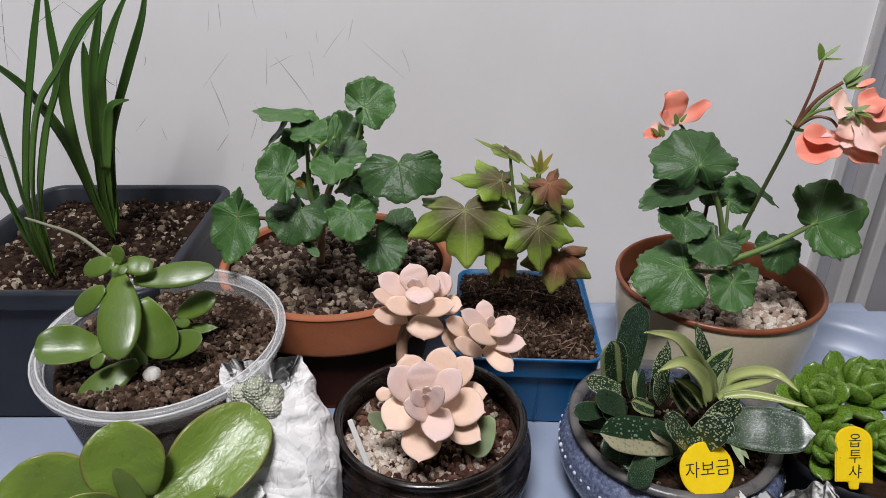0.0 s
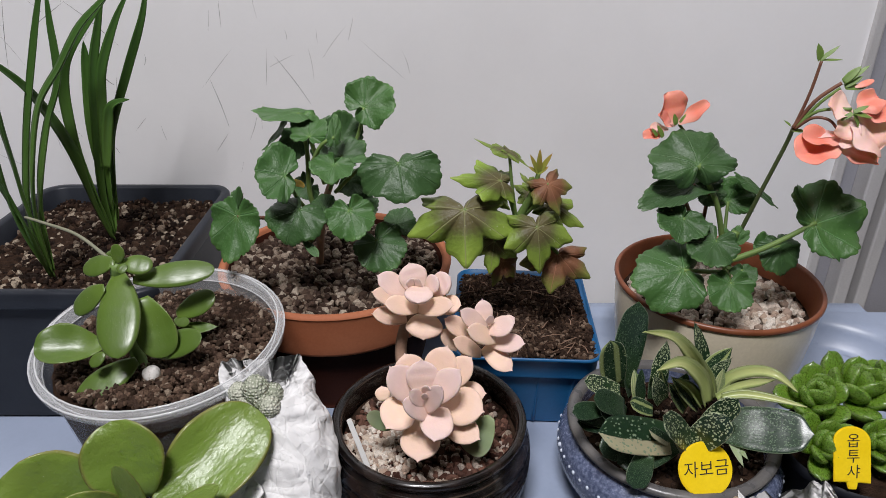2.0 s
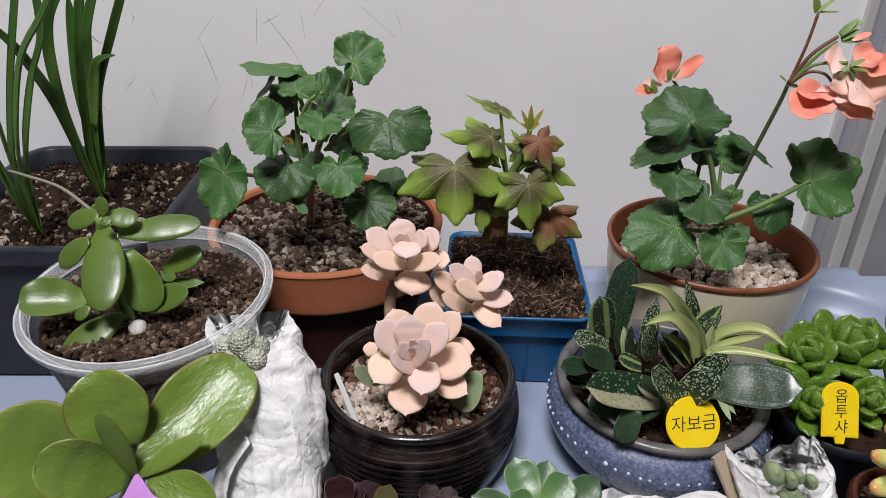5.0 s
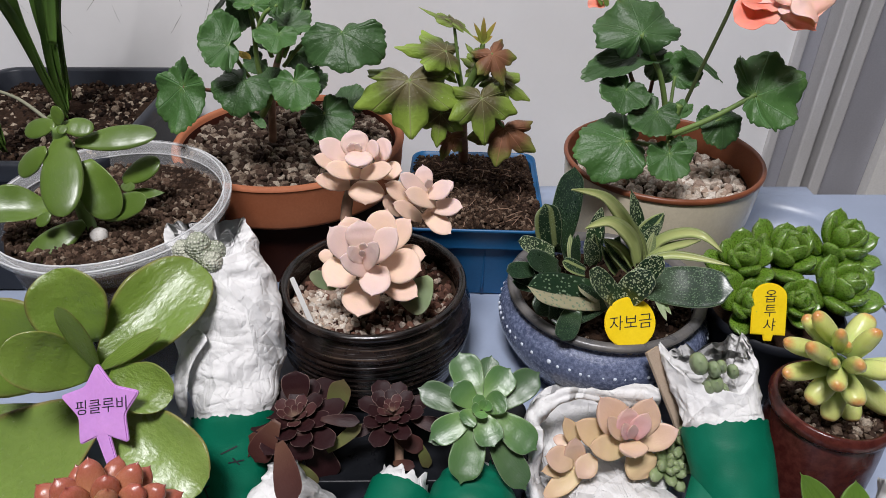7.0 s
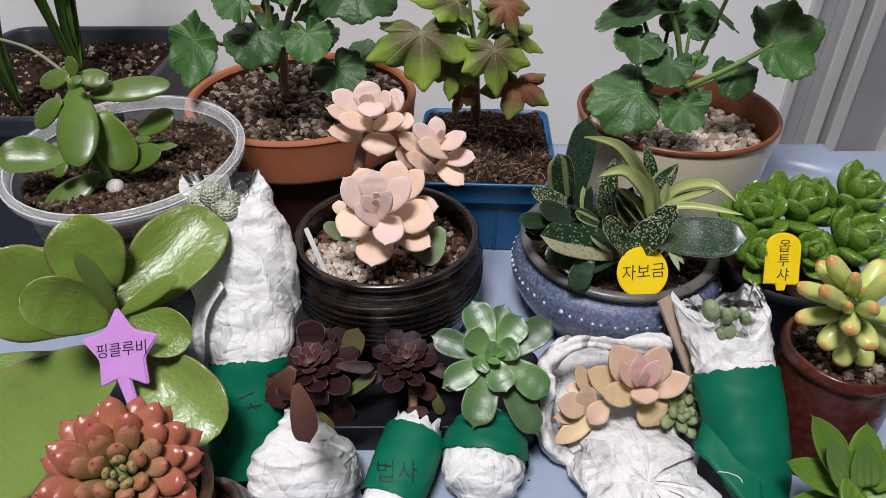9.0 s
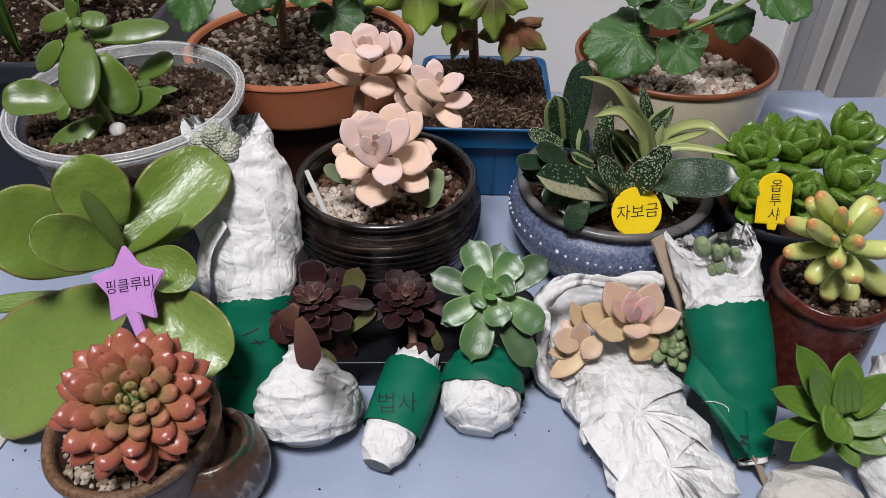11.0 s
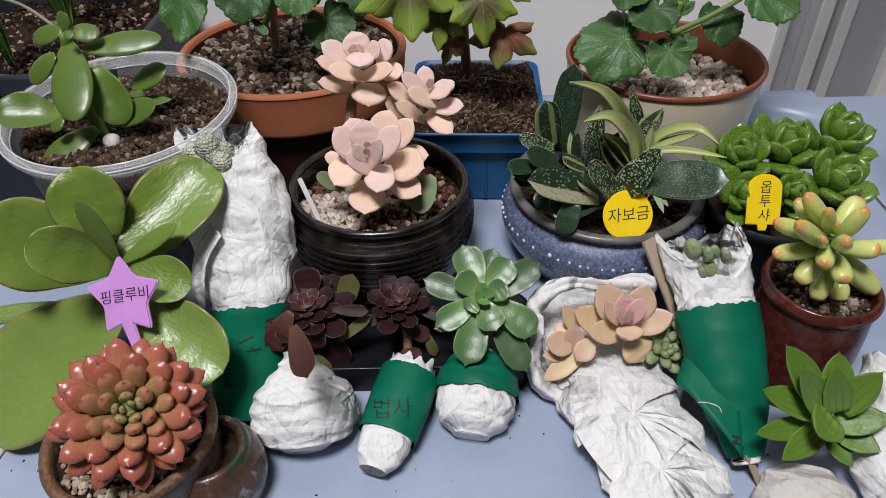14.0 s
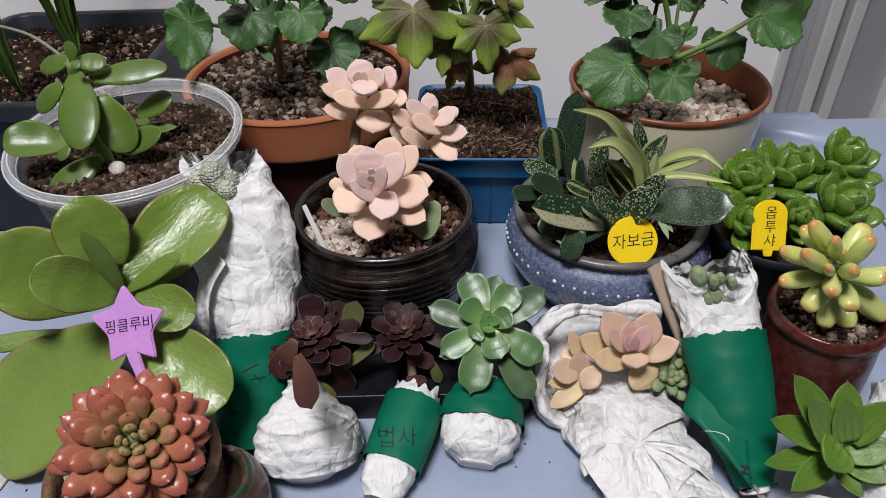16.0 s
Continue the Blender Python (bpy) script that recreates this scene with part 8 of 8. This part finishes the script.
star = [(0.0238 * s * math.sin(a), 0.0238 * s * math.cos(a)) for a, s in ((math.pi * i / 5, 1.0 if i % 2 == 0 else 0.58) for i in range(10))]
star_tag = tag("star_tag", "lilac star-shaped plastic plant tag with black handwriting", (-0.14, 0.226, 0.1066), rounded(star, 0.0028), PURPLE, [(-0.0050, -0.0126), (0.0031, -0.0126), (0.0069, -0.0314), (0.0006, -0.0314)], (58, -3, -8), 0.0024, 7)
lettering(star_tag, "핑클루비", 0.0083, (0.0006, 0.0006), 3, 0.0013)

LABEL_FOOT, LABEL_TOP = (-0.0445, 0.316, 0.083), (-0.0568, 0.325, 0.1179)
stick = thing("white_plant_label", LABEL_FOOT, "thin white plastic plant label stuck in the black pot", "plant tag", "plant tags")
part("strip", plate(rounded([(-0.5, 0.0), (0.5, 0.0), (0.5, 1.0), (-0.5, 1.0)], 0.12), 0.3, 0.05), WHITE_PLASTIC, stick, smooth=False, shape=placed(LABEL_FOOT, LABEL_TOP, 0.0032, (0.3, -0.6, 0.7), 0, stick))

bm = bmesh.new()
bmesh.ops.create_icosphere(bm, subdivisions=3, radius=0.0055)
for v in bm.verts:
    v.co *= 1 + 0.12 * noise.noise(v.co * 260)
tagged(part("perlite_ball", bm, surface("speckled_perlite", (0.75, 0.74, 0.71), (0.3, 0.24, 0.19), 0.9, 700, 1600, 0.5, 0.001, spread=(0.56, 0.66)), shape=Matrix.Translation((-0.1795, 0.343, 0.138))), "round white perlite ball lying on the tub's soil", "stone")


def scratch(points, width):
    """A thin dark scuff on the back panel."""
    part("scratch", tube([Vector(p) - Vector((-0.55, 0.68, 0.4)) for p in points], [width * 0.3, width, width * 0.25], 5, 4), SCUFF, wall_back)


SCUFF = surface("grey_scuff", (0.16, 0.15, 0.15), (0.3, 0.29, 0.28), 0.8)
scratch([(-0.2436, 0.665, 0.2986), (-0.21, 0.665, 0.295), (-0.1854, 0.665, 0.294)], 0.00038)
scratch([(-0.1797, 0.665, 0.3175), (-0.1862, 0.665, 0.2874), (-0.1922, 0.665, 0.2506)], 0.00031)
scratch([(-0.2446, 0.665, 0.2925), (-0.2489, 0.665, 0.2613), (-0.252, 0.665, 0.2176)], 0.00024)
scratch([(-0.2419, 0.665, 0.2452), (-0.2336, 0.665, 0.1859)], 0.00029)
scratch([(-0.1604, 0.665, 0.2915), (-0.1239, 0.665, 0.3155)], 0.00031)
scratch([(-0.1239, 0.665, 0.316), (-0.1019, 0.665, 0.2976), (-0.0811, 0.665, 0.276)], 0.00034)
scratch([(-0.1198, 0.665, 0.2719), (-0.1002, 0.665, 0.2452), (-0.0925, 0.665, 0.2387)], 0.00041)
scratch([(-0.1205, 0.665, 0.2304), (-0.0993, 0.665, 0.2425)], 0.00024)
scratch([(0.0005, 0.665, 0.2441), (0.0072, 0.665, 0.2204), (0.0124, 0.665, 0.1976)], 0.00029)
scratch([(0.065, 0.665, 0.2666), (0.0824, 0.665, 0.2425), (0.0959, 0.665, 0.2204)], 0.00026)
scratch([(0.1011, 0.665, 0.1829), (0.1122, 0.665, 0.209)], 0.00026)
scratch([(-0.1731, 0.665, 0.256), (-0.1941, 0.665, 0.1935)], 0.00022)
scratch([(-0.4064, 0.665, 0.2797), (-0.3826, 0.665, 0.295)], 0.00026)
scratch([(-0.3881, 0.665, 0.2587), (-0.3695, 0.665, 0.2745)], 0.00024)
scratch([(-0.3101, 0.665, 0.2823), (-0.3193, 0.665, 0.2452)], 0.00022)
scratch([(-0.3041, 0.665, 0.2343), (-0.293, 0.665, 0.2209)], 0.00026)
scratch([(-0.292, 0.665, 0.226), (-0.2813, 0.665, 0.2033), (-0.2734, 0.665, 0.1818)], 0.00031)
scratch([(-0.296, 0.665, 0.2142), (-0.2869, 0.665, 0.1947), (-0.2771, 0.665, 0.171)], 0.00029)
scratch([(-0.2621, 0.665, 0.1917), (-0.2304, 0.665, 0.1847)], 0.00031)
scratch([(0.1466, 0.665, 0.2823), (0.1885, 0.665, 0.2452)], 0.00014)
scratch([(0.0186, 0.665, 0.3175), (0.0179, 0.665, 0.2925)], 0.00022)
scratch([(-0.0034, 0.665, 0.1722), (0.0102, 0.665, 0.19)], 0.00024)
scratch([(-0.0812, 0.665, 0.1935), (-0.0682, 0.665, 0.2073)], 0.00019)
scratch([(-0.3005, 0.665, 0.1829), (-0.2951, 0.665, 0.1454)], 0.00019)
scratch([(-0.3648, 0.665, 0.3066), (-0.3359, 0.665, 0.3076)], 0.00017)
scratch([(-0.2533, 0.665, 0.159), (-0.2447, 0.665, 0.1405)], 0.00017)
scratch([(-0.3524, 0.665, 0.2613), (-0.3445, 0.665, 0.2719)], 0.00019)
scratch([(-0.4201, 0.665, 0.2692), (-0.4031, 0.665, 0.2533)], 0.00017)
scratch([(-0.2115, 0.665, 0.3026), (-0.2062, 0.665, 0.3272)], 0.00019)
scratch([(-0.3248, 0.665, 0.1888), (-0.3209, 0.665, 0.1528)], 0.00017)
scratch([(0.1307, 0.665, 0.1888), (0.1361, 0.665, 0.1722)], 0.00019)
scratch([(-0.1266, 0.665, 0.315), (-0.1225, 0.665, 0.332)], 0.00024)


for k in range(46):
    x, z, a, l = rng.uniform(-0.43, 0.2), rng.uniform(0.15, 0.36), rng.choice((rng.uniform(1.2, 1.9), rng.uniform(0.4, 2.8))), rng.uniform(0.008, 0.05)
    dx, dz = 0.5 * l * math.cos(a), 0.5 * l * math.sin(a)
    scratch([(x - dx, 0.665, z - dz), (x + rng.uniform(-0.002, 0.002), 0.665, z), (x + dx, 0.665, z + dz)], rng.uniform(0.0001, 0.00022))


# ---- writing on the tapes, specks and scraps ----
def inked(band, word, size, eye, target, turn, material=None, name="lettering", label="dark handwriting"):
    """Ink laid on a crumpled tape: each point of the word is dropped on to the tape."""
    from mathutils.bvhtree import BVHTree
    tree = BVHTree.FromPolygons([v.co for v in band.data.vertices], [p.vertices for p in band.data.polygons])
    o = at_of(band)
    view = look(Vector(eye) - o, Vector(target) - o, turn)
    way = (Vector(target) - Vector(eye)).normalized()
    if isinstance(word, str):
        curve = bpy.data.curves.new("lettering", "FONT")
        curve.body, curve.size, curve.align_x, curve.align_y, curve.offset = word, size, "CENTER", "CENTER", -0.012 * size
        temp = new("lettering", curve)
        bpy.context.view_layer.update()
        data = bpy.data.meshes.new_from_object(temp.evaluated_get(bpy.context.evaluated_depsgraph_get()))
        bpy.data.objects.remove(temp)
    else:
        bm = bmesh.new()
        for x0, y0, x1, y1 in word:
            d = Vector((x1 - x0, y1 - y0, 0))
            n = Vector((-d.y, d.x, 0)).normalized() * size
            steps = 10
            row = [(bm.verts.new(Vector((x0, y0, 0)) + d * i / steps + n), bm.verts.new(Vector((x0, y0, 0)) + d * i / steps - n)) for i in range(steps + 1)]
            for a, b in zip(row, row[1:]):
                bm.faces.new((a[0], a[1], b[1], b[0]))
        data = bpy.data.meshes.new("lettering")
        bm.to_mesh(data)
        bm.free()
    far = (Vector(target) - Vector(eye)).length
    for v in data.vertices:
        p = view @ Vector((v.co.x, v.co.y, -far + 0.05))
        hit = tree.ray_cast(p, way)
        v.co = (hit[0] - way * 0.0005) if hit[0] else p + way * 0.05
    part(name, data, material or INK, band, label, smooth=False)

inked([o for o in roll.children if o.name.startswith('tape_band')][0], "법사", 0.0135, (0.0378, -0.056, 0.3637), (0.004, 0.205, 0.0304), -6)
inked([o for o in tall.children if o.name.startswith('tape_band')][0], [(-0.006, 0.0, 0.004, 0.002), (0.0, -0.004, 0.003, -0.009), (-0.003, -0.006, 0.006, -0.007)], 0.00040, (0.0378, -0.056, 0.3637), (-0.0825, 0.235, 0.0603), 0)
inked([o for o in tall.children if o.name.startswith('tape_band')][0], [(-0.004, 0.003, 0.003, 0.004), (0.0, 0.004, 0.001, -0.006), (-0.004, -0.002, 0.004, -0.004)], 0.00040, (0.0378, -0.056, 0.3637), (-0.1033, 0.235, 0.0243), 0)


def flap(parent, corners, bulge, material):
    """A stiff folded sheet between four corners."""
    a, b, c, d = [Vector(p) - at_of(parent) for p in corners]
    n = (b - a).cross(d - a).normalized()
    n = n if n.y < 0 else -n
    bm, rows = bmesh.new(), []
    for side in (0.0, 0.0009):
        for i in range(13):
            row = []
            for j in range(13):
                u, v = i / 12, j / 12
                p = (a * (1 - u) + b * u) * (1 - v) + (d * (1 - u) + c * u) * v
                fold = bulge * math.sin(math.pi * min(1, v * 0.9)) ** 0.8 + 0.0012 * noise.noise(p * 90) - 0.003 * max(0.0, 0.15 - v) / 0.15
                row.append(bm.verts.new(p + n * (fold + side)))
            rows.append(row)
    front, rear = rows[13:], rows[:13]
    grid_faces(bm, front, closed=False)
    grid_faces(bm, rear, closed=False)
    rim = lambda g: [g[0][j] for j in range(12)] + [g[i][12] for i in range(12)] + [g[12][12 - j] for j in range(12)] + [g[12 - i][0] for i in range(12)]
    grid_faces(bm, [rim(front), rim(rear)])
    bmesh.ops.recalc_face_normals(bm, faces=bm.faces[:])
    return part("tape_flap", bm, material, parent, "folded green tape flap")


flap(taped, [(0.1935, 0.25, 0.054), (0.1735, 0.212, 0.043), (0.2035, 0.17, 0.024), (0.21, 0.225, 0.052)], 0.004, TAPE)

strip = thing("cardboard_strip", (0.1931, 0.258, 0.0358), "thin strip of brown cardboard wedged beside the tissue parcel", "cardboard")
part("strip", box((1, 1, 1), (0, 0.5, 0)), CARDBOARD, strip, smooth=False, shape=placed((0.1955, 0.255, 0.031), (0.1674, 0.288, 0.09), 0.0095, (0.35, -0.7, 0.6), 0, strip, 0.0022))
strip = thing("cardboard_strip", (0.2213, 0.165, -0.0039), "short scrap of brown cardboard under the taped bundle", "cardboard")
part("strip", box((1, 1, 1), (0, 0.5, 0)), CARDBOARD, strip, smooth=False, shape=placed((0.2213, 0.165, -0.0039), (0.2101, 0.178, 0.0181), 0.0046, (0.5, -0.5, 0.7), 0, strip, 0.0012))
inked([o for o in taped.children if o.name.startswith('tape_flap')][0], [(-0.005, 0.003, 0.004, 0.005), (-0.004, 0.0, 0.005, 0.001), (-0.002, 0.005, -0.003, -0.005), (0.002, 0.006, 0.003, -0.005), (-0.005, -0.004, 0.005, -0.005), (0.004, 0.003, 0.007, -0.004)], 0.00060, (0.0378, -0.056, 0.3637), (0.2086, 0.185, 0.0164), 0)
inked([o for o in taped.children if o.name.startswith('tape_flap')][0], [(-0.009, -0.003, -0.006, -0.0005), (-0.006, -0.0005, -0.002, 0.0008), (-0.002, 0.0008, 0.003, 0.0012), (0.003, 0.0012, 0.0055, 0.0002), (0.0055, 0.0002, 0.0065, -0.0015)], 0.00018, (0.0378, -0.056, 0.3637), (0.1953, 0.205, 0.0283), 0, WHITE_PLASTIC, "thread", "loose white thread")

specks = []
for _ in range(150):
    x, y = rng.uniform(-0.28, 0.24), rng.uniform(0.12, 0.27)
    specks.append(Vector((x, y, 0.0003)) if y < 0.27 else Vector((x, y + 0.04, 0.0223)))
pieces("soil_specks", specks, 0.0003, 0.0009, CRUMBS, "dark specks of spilled soil on the tray", "soil", rng)

scrap = bmesh.new()
ring = [scrap.verts.new((0.022 * math.cos(a) * (1 + 0.3 * noise.noise((math.cos(a) * 2, math.sin(a) * 2, 0))) , 0.026 * math.sin(a) * (1 + 0.35 * noise.noise((math.cos(a) * 3, math.sin(a) * 3, 4))), 0.0012)) for a in (2 * math.pi * i / 60 for i in range(60))]
low = [scrap.verts.new((v.co.x * 1.02, v.co.y * 1.02, 0.0003)) for v in ring]
scrap.faces.new(ring)
grid_faces(scrap, [low, ring])
tagged(part("torn_paper_scrap", scrap, TISSUE_OLD, smooth=False, shape=Matrix.Translation((-0.2598, 0.2051, 0.001) )), "torn greyish paper scrap stuck to the tray", "paper")

for k in range(44):
    x, y, a = rng.uniform(0.018, 0.11), rng.uniform(0.428, 0.53), rng.uniform(0, 6.28)
    l = rng.uniform(0.003, 0.011)
    twig = thing("twig", (x, y, 0.0955), "thin dry brown twig lying on the peat", "twig", "twigs on the peat")
    part("stick", tube([(-l * math.cos(a), -l * math.sin(a), 0), (0.0006, 0, 0.0012), (l * math.cos(a), l * math.sin(a), 0.0004)], [0.0004, 0.0003], 5, 3), STEM_WOOD, twig)
